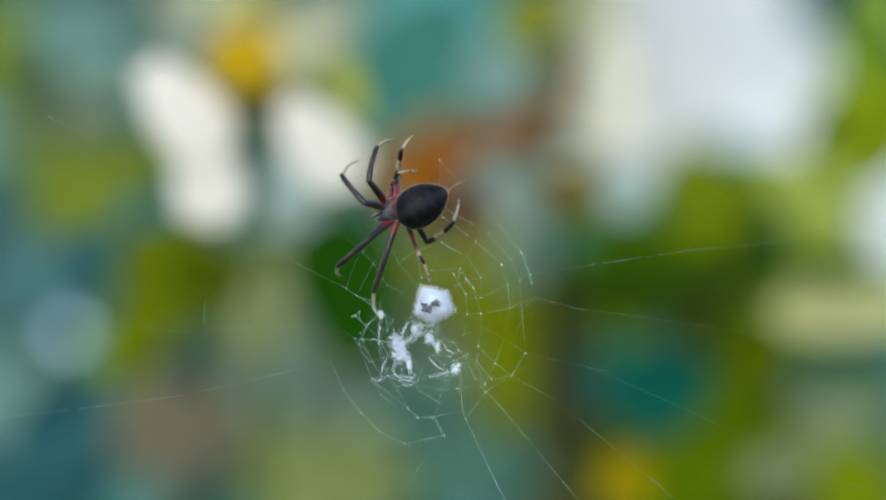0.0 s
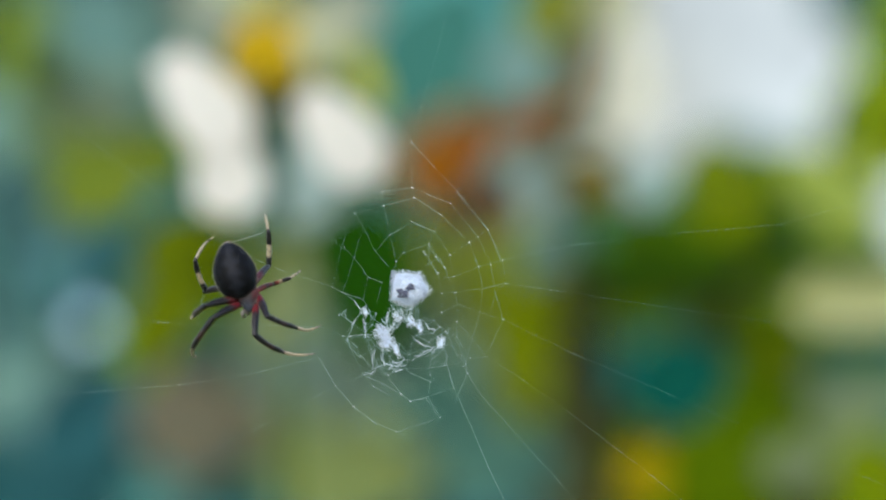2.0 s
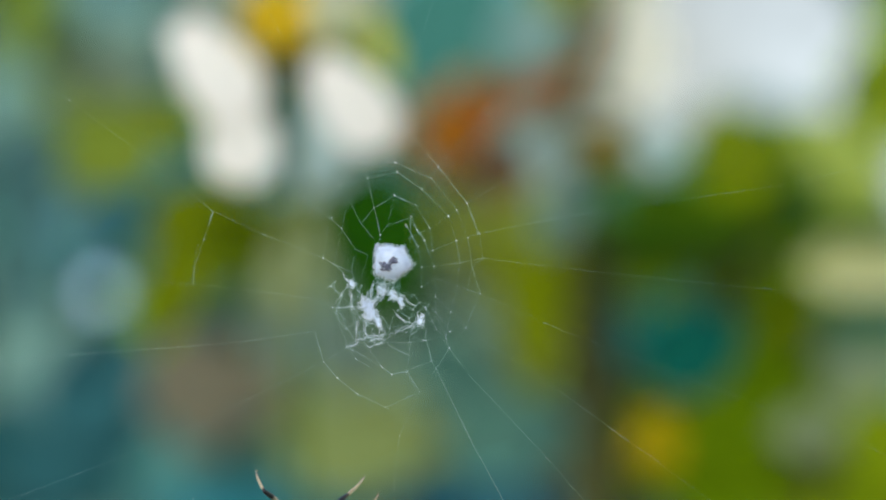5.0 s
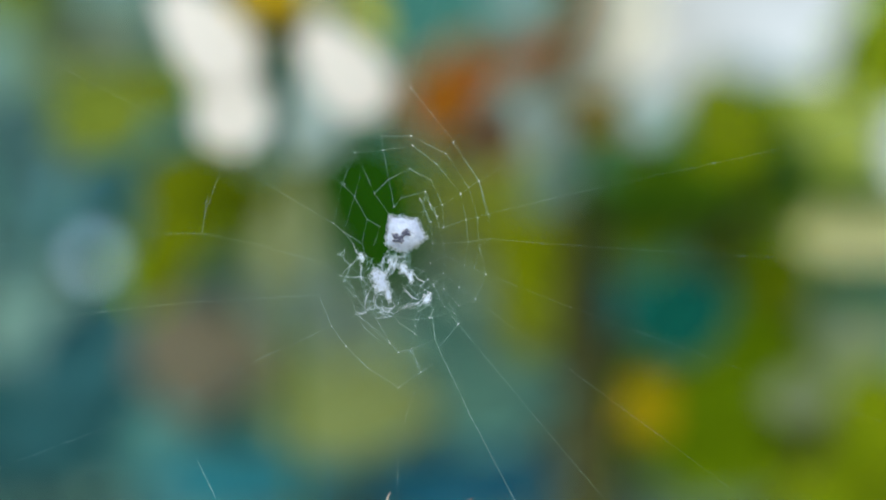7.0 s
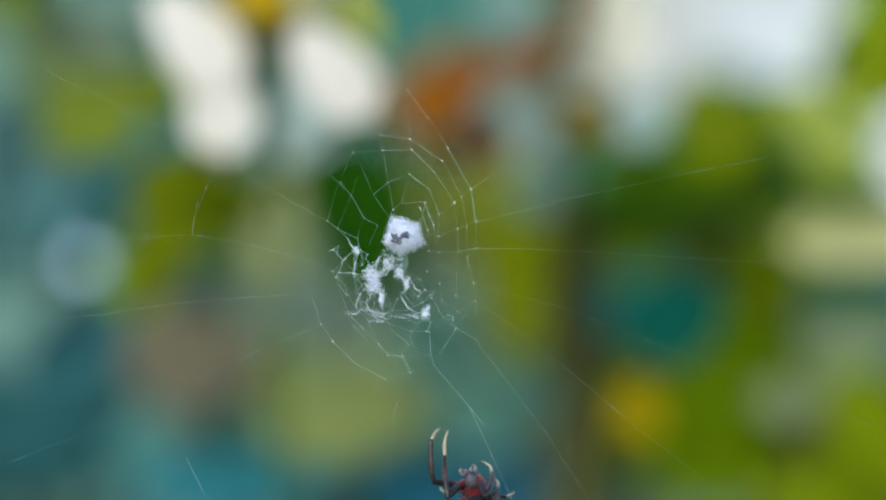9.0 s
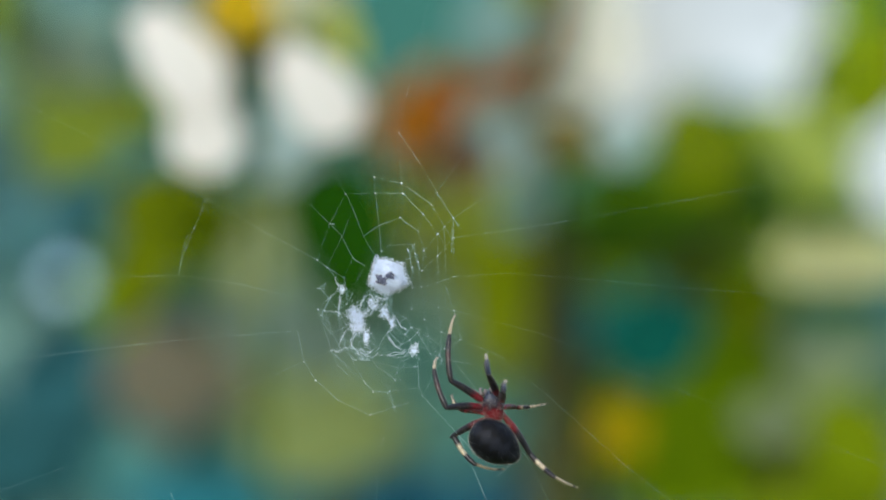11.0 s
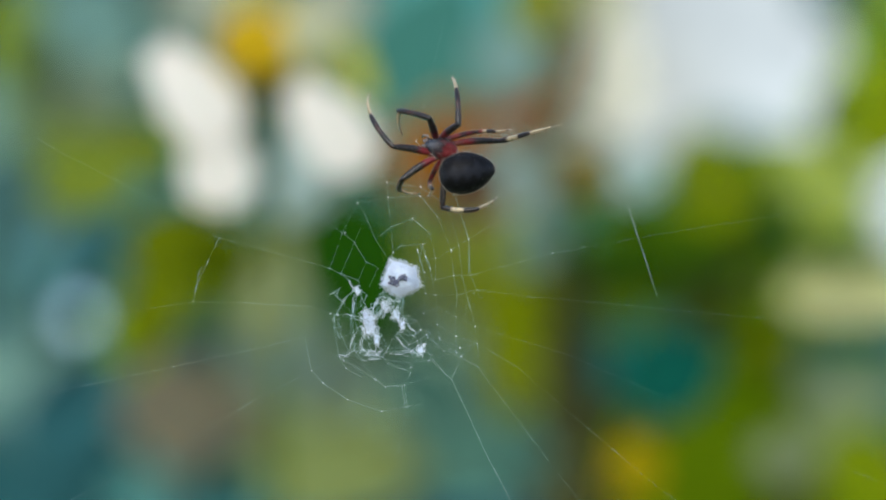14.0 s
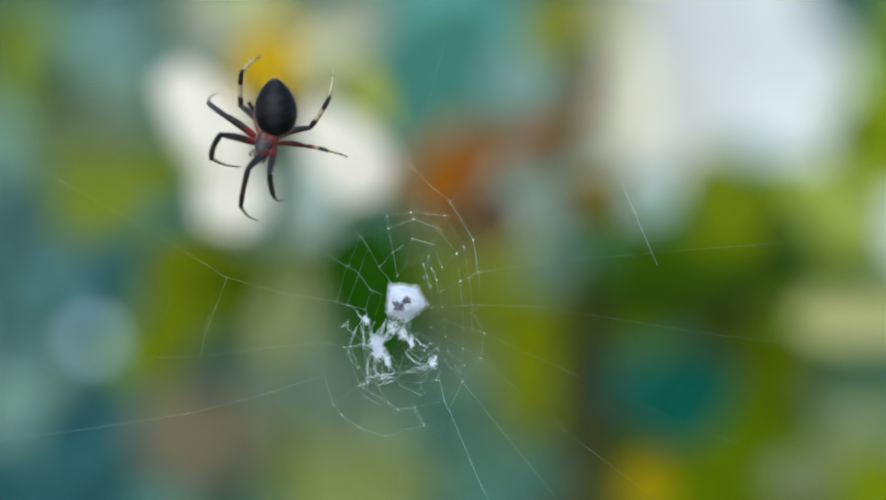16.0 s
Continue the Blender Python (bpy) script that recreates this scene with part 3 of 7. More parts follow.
BROAD = {}
GARDEN_LEAF = {
    "orange": leaf_material("leaf_orange", (0.149, 0.051, 0.005), (0.215, 0.073, 0.007)),
    "russet": leaf_material("leaf_russet", (0.136, 0.046, 0.008), (0.196, 0.066, 0.012)),
    "plum": leaf_material("leaf_plum", (0.084, 0.051, 0.028), (0.121, 0.073, 0.041)),
    "bottle": leaf_material("leaf_bottle", (0.007, 0.038, 0.001), (0.010, 0.054, 0.001)),
    "olive_gold": leaf_material("leaf_olive_gold", (0.063, 0.087, 0.001), (0.091, 0.126, 0.001)),
    "dark_olive": leaf_material("leaf_dark_olive", (0.028, 0.044, 0.000), (0.041, 0.063, 0.000)),
    "lime_grey": leaf_material("leaf_lime_grey", (0.094, 0.132, 0.015), (0.135, 0.190, 0.022)),
    "lime_bright": leaf_material("leaf_lime_bright", (0.094, 0.124, 0.001), (0.135, 0.178, 0.002)),
    "khaki_pale": leaf_material("leaf_khaki_pale", (0.084, 0.108, 0.015), (0.121, 0.156, 0.022)),
    "deep_teal": leaf_material("leaf_deep_teal", (0.002, 0.059, 0.044), (0.003, 0.085, 0.063)),
    "amber": leaf_material("leaf_amber", (0.209, 0.163, 0.003), (0.300, 0.234, 0.004)),
    "leaf_green": leaf_material("leaf_leaf_green", (0.075, 0.132, 0.001), (0.108, 0.190, 0.001)),
    "lime_sun": leaf_material("leaf_lime_sun", (0.094, 0.136, 0.002), (0.135, 0.196, 0.003)),
    "mid_green": leaf_material("leaf_mid_green", (0.044, 0.097, 0.002), (0.063, 0.140, 0.003)),
    "pale_lime": leaf_material("leaf_pale_lime", (0.158, 0.209, 0.040), (0.228, 0.300, 0.057)),
    "straw_pale": leaf_material("leaf_straw_pale", (0.255, 0.267, 0.128), (0.367, 0.385, 0.184)),
    "forest_green": leaf_material("leaf_forest_green", (0.023, 0.066, 0.003), (0.034, 0.095, 0.005)),
    "sea_green": leaf_material("leaf_sea_green", (0.020, 0.084, 0.028), (0.029, 0.121, 0.041)),
    "taupe": leaf_material("leaf_taupe", (0.096, 0.091, 0.063), (0.138, 0.130, 0.091)),
    "sage_khaki": leaf_material("leaf_sage_khaki", (0.124, 0.161, 0.056), (0.178, 0.231, 0.080)),
    "bronze": leaf_material("leaf_bronze", (0.078, 0.063, 0.003), (0.112, 0.091, 0.004)),
    "slate_green": leaf_material("leaf_slate_green", (0.084, 0.136, 0.084), (0.121, 0.196, 0.121)),
    "sage_pale": leaf_material("leaf_sage_pale", (0.147, 0.188, 0.101), (0.211, 0.270, 0.145)),
    "silver_teal": leaf_material("leaf_silver_teal", (0.094, 0.163, 0.154), (0.135, 0.234, 0.221)),
    "lagoon_dark": leaf_material("leaf_lagoon_dark", (0.013, 0.058, 0.069), (0.019, 0.084, 0.099)),
    "teal_grey": leaf_material("leaf_teal_grey", (0.030, 0.076, 0.076), (0.043, 0.110, 0.110)),
    "teal_deep": leaf_material("leaf_teal_deep", (0.028, 0.112, 0.097), (0.041, 0.161, 0.140)),
    "lime_pale": leaf_material("leaf_lime_pale", (0.195, 0.209, 0.017), (0.281, 0.300, 0.024)),
    "lagoon": leaf_material("leaf_lagoon", (0.014, 0.105, 0.136), (0.020, 0.151, 0.196)),
    "lagoon_blue": leaf_material("leaf_lagoon_blue", (0.011, 0.084, 0.136), (0.016, 0.121, 0.196)),
    "sage_mist": leaf_material("leaf_sage_mist", (0.087, 0.132, 0.105), (0.126, 0.190, 0.151)),
    "lagoon_grey": leaf_material("leaf_lagoon_grey", (0.042, 0.105, 0.084), (0.060, 0.151, 0.121)),
    "cream": leaf_material("leaf_cream", (0.267, 0.280, 0.182), (0.385, 0.403, 0.263)),
    "ash": leaf_material("leaf_ash", (0.158, 0.182, 0.147), (0.228, 0.263, 0.211)),
    "silver_blue": leaf_material("leaf_silver_blue", (0.214, 0.293, 0.286), (0.308, 0.422, 0.412)),
    "gold": leaf_material("leaf_gold", (0.286, 0.209, 0.002), (0.412, 0.300, 0.003)),
    # near-white, set to the brightness of the sky's left edge
    "pearl": leaf_material("pearl_sky_edge", (0.427, 0.435, 0.364), (0.614, 0.626, 0.524)),
    "olive_mist": leaf_material("leaf_olive_mist", (0.097, 0.116, 0.017), (0.140, 0.167, 0.024)),
    "copper": leaf_material("leaf_copper", (0.078, 0.046, 0.007), (0.112, 0.066, 0.010)),
    "sage_warm": leaf_material("leaf_sage_warm", (0.128, 0.158, 0.078), (0.184, 0.228, 0.112)),
    "mist_blue": leaf_material("leaf_mist_blue", (0.163, 0.231, 0.225), (0.234, 0.332, 0.324)),
    "mist_green": leaf_material("leaf_mist_green", (0.066, 0.116, 0.094), (0.095, 0.167, 0.135)),
}
shrub_near_right = near_shrub("shrub", "leafy green shrub with a brown stem and withered orange leaves", [
    [(0.0587, 1.02, 0.000, 0.0140), (0.0550, 1.01, 1.087, 0.0125), (0.0537, 1.00, 1.312, 0.0112), (0.0513, 1.00, 1.400, 0.0069)],
    [(0.0544, 1.00, 1.325, 0.0044), (0.0875, 1.00, 1.363, 0.0032), (0.1313, 0.99, 1.412, 0.0022), (0.1562, 0.96, 1.475, 0.0013)],
    [(0.0515, 1.00, 1.397, 0.0037), (0.0438, 0.95, 1.430, 0.0028), (0.0413, 0.91, 1.456, 0.0020), (0.0475, 0.91, 1.500, 0.0018)],
    [(0.0550, 1.01, 1.150, 0.0044), (0.1000, 1.00, 1.238, 0.0031), (0.1500, 1.00, 1.312, 0.0015)],
])
shrub_near_left = near_shrub("shrub", "olive and dark green shrub with broad leaves", [
    [(-0.0625, 1.44, 0.000, 0.0075), (-0.0600, 1.42, 1.150, 0.0037), (-0.0550, 1.37, 1.350, 0.0020), (-0.0500, 1.31, 1.450, 0.0013)],
    [(-0.0600, 1.42, 1.200, 0.0025), (-0.1000, 1.37, 1.325, 0.0015), (-0.1187, 1.30, 1.425, 0.0010)],
])
garden_leaf(shrub_near_right, "orange", 0.005, 0.84, 1.442, 0.026, 0.018, 70)
garden_leaf(shrub_near_right, "russet", 0.027, 0.82, 1.450, 0.029, 0.009, 64)
garden_leaf(shrub_near_right, "copper", 0.040, 0.80, 1.462, 0.024, 0.008, 22)
garden_leaf(shrub_near_right, "plum", 0.012, 0.86, 1.422, 0.024, 0.021, 200)
garden_leaf(shrub_near_left, "bottle", -0.029, 0.86, 1.397, 0.056, 0.040, 170)
garden_leaf(shrub_near_left, "olive_gold", -0.099, 0.86, 1.382, 0.041, 0.025, 200)
garden_leaf(shrub_near_left, "olive_gold", -0.088, 0.90, 1.405, 0.053, 0.030, 100)
garden_leaf(shrub_near_left, "dark_olive", -0.073, 0.84, 1.401, 0.032, 0.018, 100)
garden_leaf(shrub_near_left, "olive_gold", -0.055, 0.92, 1.408, 0.035, 0.019, 80)
garden_leaf(shrub_near_left, "lime_grey", -0.135, 0.95, 1.433, 0.042, 0.036, 240)
garden_leaf(shrub_near_left, "olive_gold", -0.110, 0.95, 1.445, 0.030, 0.019, 300)
garden_leaf(shrub_near_right, "lime_bright", 0.028, 0.95, 1.376, 0.073, 0.029, 183)
garden_leaf(shrub_near_right, "khaki_pale", 0.014, 1.05, 1.399, 0.052, 0.035, 20)
garden_leaf(shrub_near_right, "lime_bright", 0.094, 1.02, 1.322, 0.041, 0.030, 120)
garden_leaf(shrub_near_right, "leaf_green", 0.067, 1.00, 1.334, 0.043, 0.018, 20)
garden_leaf(shrub_near_right, "khaki_pale", 0.019, 1.00, 1.407, 0.040, 0.028, 330)
garden_leaf(shrub_near_right, "deep_teal", 0.085, 0.92, 1.360, 0.044, 0.034, 60)
garden_leaf(shrub_near_right, "amber", 0.074, 0.95, 1.323, 0.025, 0.020, 150)
garden_leaf(shrub_near_right, "leaf_green", 0.127, 1.05, 1.328, 0.076, 0.057, 130)
garden_leaf(shrub_near_right, "leaf_green", 0.103, 1.00, 1.309, 0.054, 0.045, 170)
garden_leaf(shrub_near_right, "olive_gold", 0.145, 1.08, 1.355, 0.058, 0.039, 80)
garden_leaf(shrub_near_right, "lime_sun", 0.097, 0.90, 1.430, 0.040, 0.034, 335)
garden_leaf(shrub_near_right, "mid_green", 0.115, 0.92, 1.433, 0.033, 0.023, 40)
garden_leaf(shrub_near_right, "mid_green", 0.120, 0.95, 1.418, 0.049, 0.026, 60)
garden_leaf(shrub_near_right, "mid_green", 0.081, 0.96, 1.414, 0.048, 0.019, 280)
garden_leaf(shrub_near_right, "lime_sun", 0.144, 0.80, 1.452, 0.047, 0.020, 12)
garden_leaf(shrub_near_right, "sea_green", 0.158, 0.86, 1.474, 0.021, 0.019, 10)
garden_leaf(shrub_near_right, "pale_lime", 0.132, 0.88, 1.426, 0.044, 0.023, 132)
garden_leaf(shrub_near_right, "sea_green", 0.119, 0.93, 1.423, 0.040, 0.015, 140)
garden_leaf(shrub_near_right, "straw_pale", 0.154, 0.92, 1.388, 0.062, 0.023, 92)
garden_leaf(shrub_near_right, "forest_green", 0.094, 1.00, 1.401, 0.090, 0.025, 88)
garden_leaf(shrub_near_right, "forest_green", 0.152, 0.96, 1.404, 0.050, 0.011, 100)
garden_leaf(shrub_near_left, "taupe", -0.119, 1.20, 1.331, 0.070, 0.047, 100)
garden_leaf(shrub_near_left, "sage_khaki", -0.047, 1.20, 1.300, 0.084, 0.046, 88)
garden_leaf(shrub_near_right, "bronze", 0.047, 0.82, 1.428, 0.022, 0.016, 110)
garden_leaf(shrub_near_right, "sea_green", 0.163, 1.00, 1.367, 0.045, 0.013, 95)
garden_leaf(shrub_near_right, "slate_green", 0.174, 1.06, 1.350, 0.057, 0.036, 100)
garden_leaf(shrub_near_right, "sage_pale", 0.139, 1.00, 1.323, 0.034, 0.021, 90)
garden_leaf(shrub_near_right, "sage_pale", 0.161, 1.00, 1.344, 0.038, 0.018, 80)
garden_leaf(shrub_near_right, "lime_sun", 0.164, 0.95, 1.315, 0.053, 0.036, 140)
garden_leaf(shrub_near_right, "lime_sun", 0.157, 1.00, 1.284, 0.067, 0.034, 100)
garden_leaf(shrub_near_right, "leaf_green", 0.151, 1.04, 1.296, 0.065, 0.035, 110)
garden_leaf(shrub_near_left, "lime_pale", -0.026, 0.78, 1.459, 0.026, 0.010, 148)
garden_leaf(shrub_near_left, "cream", -0.045, 0.84, 1.478, 0.028, 0.018, 60)
garden_leaf(shrub_near_left, "gold", -0.057, 0.78, 1.468, 0.026, 0.021, 120)
garden_leaf(shrub_near_left, "ash", -0.040, 0.95, 1.498, 0.036, 0.032, 40)
garden_leaf(shrub_near_left, "ash", -0.092, 0.95, 1.498, 0.038, 0.026, 320)
garden_leaf(shrub_near_left, "silver_blue", -0.052, 0.90, 1.432, 0.038, 0.026, 200)
garden_leaf(shrub_near_left, "silver_blue", -0.044, 0.95, 1.419, 0.038, 0.017, 110)
garden_leaf(shrub_near_right, "khaki_pale", 0.061, 0.95, 1.438, 0.032, 0.015, 80)
garden_leaf(shrub_near_right, "silver_blue", 0.067, 0.86, 1.431, 0.022, 0.020, 80)
garden_leaf(shrub_near_right, "olive_mist", 0.035, 0.86, 1.491, 0.029, 0.023, 30)
# two added pale leaves that stand in for the sky's soft bright edge
garden_leaf(shrub_near_right, "pearl", 0.063, 0.90, 1.470, 0.051, 0.025, 12)
garden_leaf(shrub_near_right, "pearl", 0.053, 0.92, 1.450, 0.031, 0.020, 70)
garden_leaf(shrub_near_right, "silver_teal", 0.028, 1.00, 1.484, 0.038, 0.031, 20)
garden_leaf(shrub_near_right, "cream", 0.065, 0.98, 1.505, 0.031, 0.026, 30)
garden_leaf(shrub_near_right, "mist_blue", 0.032, 0.94, 1.432, 0.025, 0.021, 70)
garden_leaf(shrub_near_right, "mist_green", 0.036, 0.92, 1.408, 0.029, 0.019, 30)
garden_leaf(shrub_near_left, "lagoon", -0.097, 1.25, 1.262, 0.118, 0.034, 92)
garden_leaf(shrub_near_left, "lagoon_blue", 0.010, 1.25, 1.258, 0.107, 0.042, 86)
garden_leaf(shrub_near_left, "lagoon_dark", -0.195, 1.25, 1.289, 0.073, 0.045, 80)
garden_leaf(shrub_near_left, "lagoon", -0.128, 1.00, 1.416, 0.034, 0.020, 60)
garden_leaf(shrub_near_left, "sage_mist", -0.077, 1.25, 1.359, 0.062, 0.042, 20)
garden_leaf(shrub_near_left, "sage_warm", -0.055, 0.83, 1.391, 0.039, 0.023, 15)
garden_leaf(shrub_near_right, "lagoon_grey", 0.023, 1.20, 1.308, 0.076, 0.040, 80)
garden_leaf(shrub_near_left, "lagoon_grey", -0.001, 1.25, 1.333, 0.056, 0.037, 120)
garden_leaf(shrub_near_left, "sage_mist", -0.046, 1.25, 1.342, 0.062, 0.031, 80)
garden_leaf(shrub_near_left, "lagoon_dark", -0.181, 1.25, 1.327, 0.073, 0.053, 30)
garden_leaf(shrub_near_left, "teal_grey", -0.206, 1.20, 1.426, 0.059, 0.046, 200)
garden_leaf(shrub_near_left, "teal_grey", -0.212, 1.20, 1.380, 0.059, 0.035, 170)
garden_leaf(shrub_near_left, "teal_deep", -0.009, 1.70, 1.547, 0.126, 0.107, 20)


def white_flower():
    """A wide white flower on a thin stalk: a domed yellow disc of many florets and drooping petals."""
    c = Vector((-0.0488, 0.650, 1.4560))
    ob = tagged(new("flower", None), "white flower with drooping petals and a golden yellow disc", "flower")
    ob.location = (c.x - 0.01, 0.85, 0)
    o = ob.location
    v, f = tube([Vector(p) - o for p in ((c.x - 0.01, 0.85, 0), (c.x - 0.006, 0.84, 0.9), (c.x, 0.78, 1.3), (c.x + 0.002, 0.69, 1.428), (c.x, 0.655, 1.4560))], [0.0022, 0.0018, 0.0014, 0.0012, 0.0014], 8)
    stalk = new("stalk", mesh_of("stalk", v, f, LEAF["pine"]))
    stalk.parent = ob
    rng = random.Random(31)
    bm = bmesh.new()
    for i in range(150):
        r, a = 0.0092 * math.sqrt((i + 0.5) / 150), i * 2.39996
        z = 0.0030 * (1 - (r / 0.0092) ** 2)
        bmesh.ops.create_icosphere(bm, subdivisions=1, radius=0.00072, matrix=Matrix.Translation((r * math.cos(a), r * math.sin(a), z)) @ Matrix.Diagonal((1, 1, 1.7, 1)))
    disc = part("disc", bm, FLORET, ob, "golden yellow disc of florets")
    disc.matrix_basis = Matrix.Translation(c - o) @ pose(0, 0, 0, 66, 0, 8)
    bm = bmesh.new()
    ball(bm, (0, 0, 0), (0.0062, 0.0062, 0.0040), 14, 8)
    cup = part("calyx", bm, LEAF["umber"], ob, "brownish green cup under the petals")
    cup.matrix_basis = Matrix.Translation(c - o + Vector((0.004, 0.004, -0.0085)))
    n, m = 12, 7
    for x, z, length, width, turn, lean in PETALS:
        verts, faces = [], []
        for i in range(n):
            u = i / (n - 1)
            w = 0.5 * width * min(1.0, (0.45 + 1.2 * u)) * (1 - max(0.0, (u - 0.72) / 0.28) ** 2.4 * 0.82)
            for k in range(m):
                s = 2 * k / (m - 1) - 1
                verts.append((s * w, (u - 0.5) * length - 0.03 * length * abs(s) * (u > 0.9), 0.0007 * math.cos(s * 9) + 0.08 * width * s * s - 0.14 * length * u * u + 0.0002 * rng.uniform(-1, 1)))
        for i in range(n - 1):
            for k in range(m - 1):
                j = i * m + k
                faces.append((j, j + 1, j + m + 1, j + m))
        p = new("petal", mesh_of("petal", verts, faces, PETAL))
        p.parent = ob
        p.matrix_basis = pose(x - o.x, 0.64 - o.y, z - o.z, 90 - lean, 0, 0) @ pose(0, 0, 0, 0, 0, -turn)
    return ob


PETALS = [
    (-0.0632, 1.4428, 0.0324, 0.0190, 142, 16),
    (-0.0573, 1.4249, 0.0238, 0.0178, 172, 10),
    (-0.0282, 1.4344, 0.0295, 0.0181, 140, 12),
]
PETAL = leaf_material("petal_white", (0.48, 0.48, 0.455), (0.57, 0.57, 0.545), 0.3)
FLORET = leaf_material("floret_yellow", (0.34, 0.235, 0.006), (0.46, 0.33, 0.012), 0.1)
white_flower()


def hedge():
    """The far thicket, too dense to count, four leaves deep, with small gaps to the bright sky."""
    rng = random.Random(5)
    gaps = [(-0.440, 1.336, 0.012), (0.202, 1.641, 0.037), (0.217, 1.683, 0.043), (0.210, 1.744, 0.041), (0.251, 1.635, 0.065), (0.320, 1.669, 0.075), (0.388, 1.669, 0.074), (0.320, 1.758, 0.110), (0.419, 1.604, 0.051), (0.361, 1.614, 0.045), (0.225, 1.552, 0.034), (0.265, 1.573, 0.034), (0.306, 1.607, 0.041), (0.179, 1.590, 0.036), (0.590, 1.475, 0.055), (0.432, 1.650, 0.060), (0.436, 1.600, 0.046)]
    verts, faces = [], []
    outline = ((0, -0.5, 0), (0.3, -0.1, 0.07), (0.22, 0.25, 0.05), (0, 0.5, -0.1), (-0.22, 0.25, 0.05), (-0.3, -0.1, 0.07), (0, 0, 0))

    def leaf(x, y, z, s):
        k = 3.05 / y
        near = [q for q in gaps if (x * k - q[0]) ** 2 + (EYE + (z - EYE) * k - q[1]) ** 2 < (q[2] + s * 0.6) ** 2]
        m = pose(x, y, z, 65 + rng.uniform(-35, 35), rng.uniform(-30, 30), rng.uniform(-50, 50)) @ pose(0, 0, 0, 0, 0, rng.uniform(0, 360))
        vs = [m @ Vector((px * s, py * s, pz * s)) for px, py, pz in outline]
        if near:
            test = vs + [(vs[i] + vs[(i + 1) % 6]) / 2 for i in range(6)] + [(v + vs[6]) / 2 for v in vs[:6]]
            for v in test:
                k = 3.05 / v.y
                if any((v.x * k - gx) ** 2 + (EYE + (v.z - EYE) * k - gz) ** 2 < gr * gr for gx, gz, gr in near):
                    return
        f = len(verts)
        verts.extend(vs)
        for k in range(6):
            faces.append((f + 6, f + k, f + (k + 1) % 6))

    step = 0.024
    for layer in range(4):
        low, high = ((0.04, 0.062), (0.04, 0.062), (0.07, 0.1), (0.08, 0.11))[layer]
        for ix in range(int(3.8 / step)):
            for iz in range(int(2.7 / step)):
                x = -1.9 + (ix + rng.random()) * step
                z = 0.05 + (iz + rng.random()) * step
                if z > 2.35 + 0.3 * noise.noise((x * 1.7, 0, 4)) + 0.1 * noise.noise((x * 7, 0, 2)):
                    continue
                y = 3.0 + layer * 0.16 + rng.uniform(-0.07, 0.07) + 0.1 * noise.noise((x * 2, z * 2, layer)) + 0.35 * max(0, abs(x) - 0.8) + 0.2 * max(0, z - 1.7) ** 2
                leaf(x, y, z, rng.uniform(low, high))
    # young leaves round the gaps
    for gx, gz, gr in gaps:
        for i in range(260):
            a, r = rng.uniform(0, 6.283), gr + 0.045 * rng.random()
            y = 3.12 + rng.uniform(-0.1, 0.1)
            k = y / 3.05
            leaf((gx + r * math.cos(a)) * k, y, EYE + (gz - EYE + r * math.sin(a)) * k, rng.uniform(0.014, 0.026))
    ob = new("hedge", mesh_of("hedge", verts, faces, hedge_material("hedge_leaves", [(0.3, (0.04, 0.16, 0.16)), (0.45, (0.07, 0.2, 0.19)), (0.58, (0.12, 0.21, 0.17)), (0.72, (0.08, 0.15, 0.07))]), False))
    return tagged(ob, "far blue-green thicket with gaps to the bright sky", "hedge", kind="stuff")


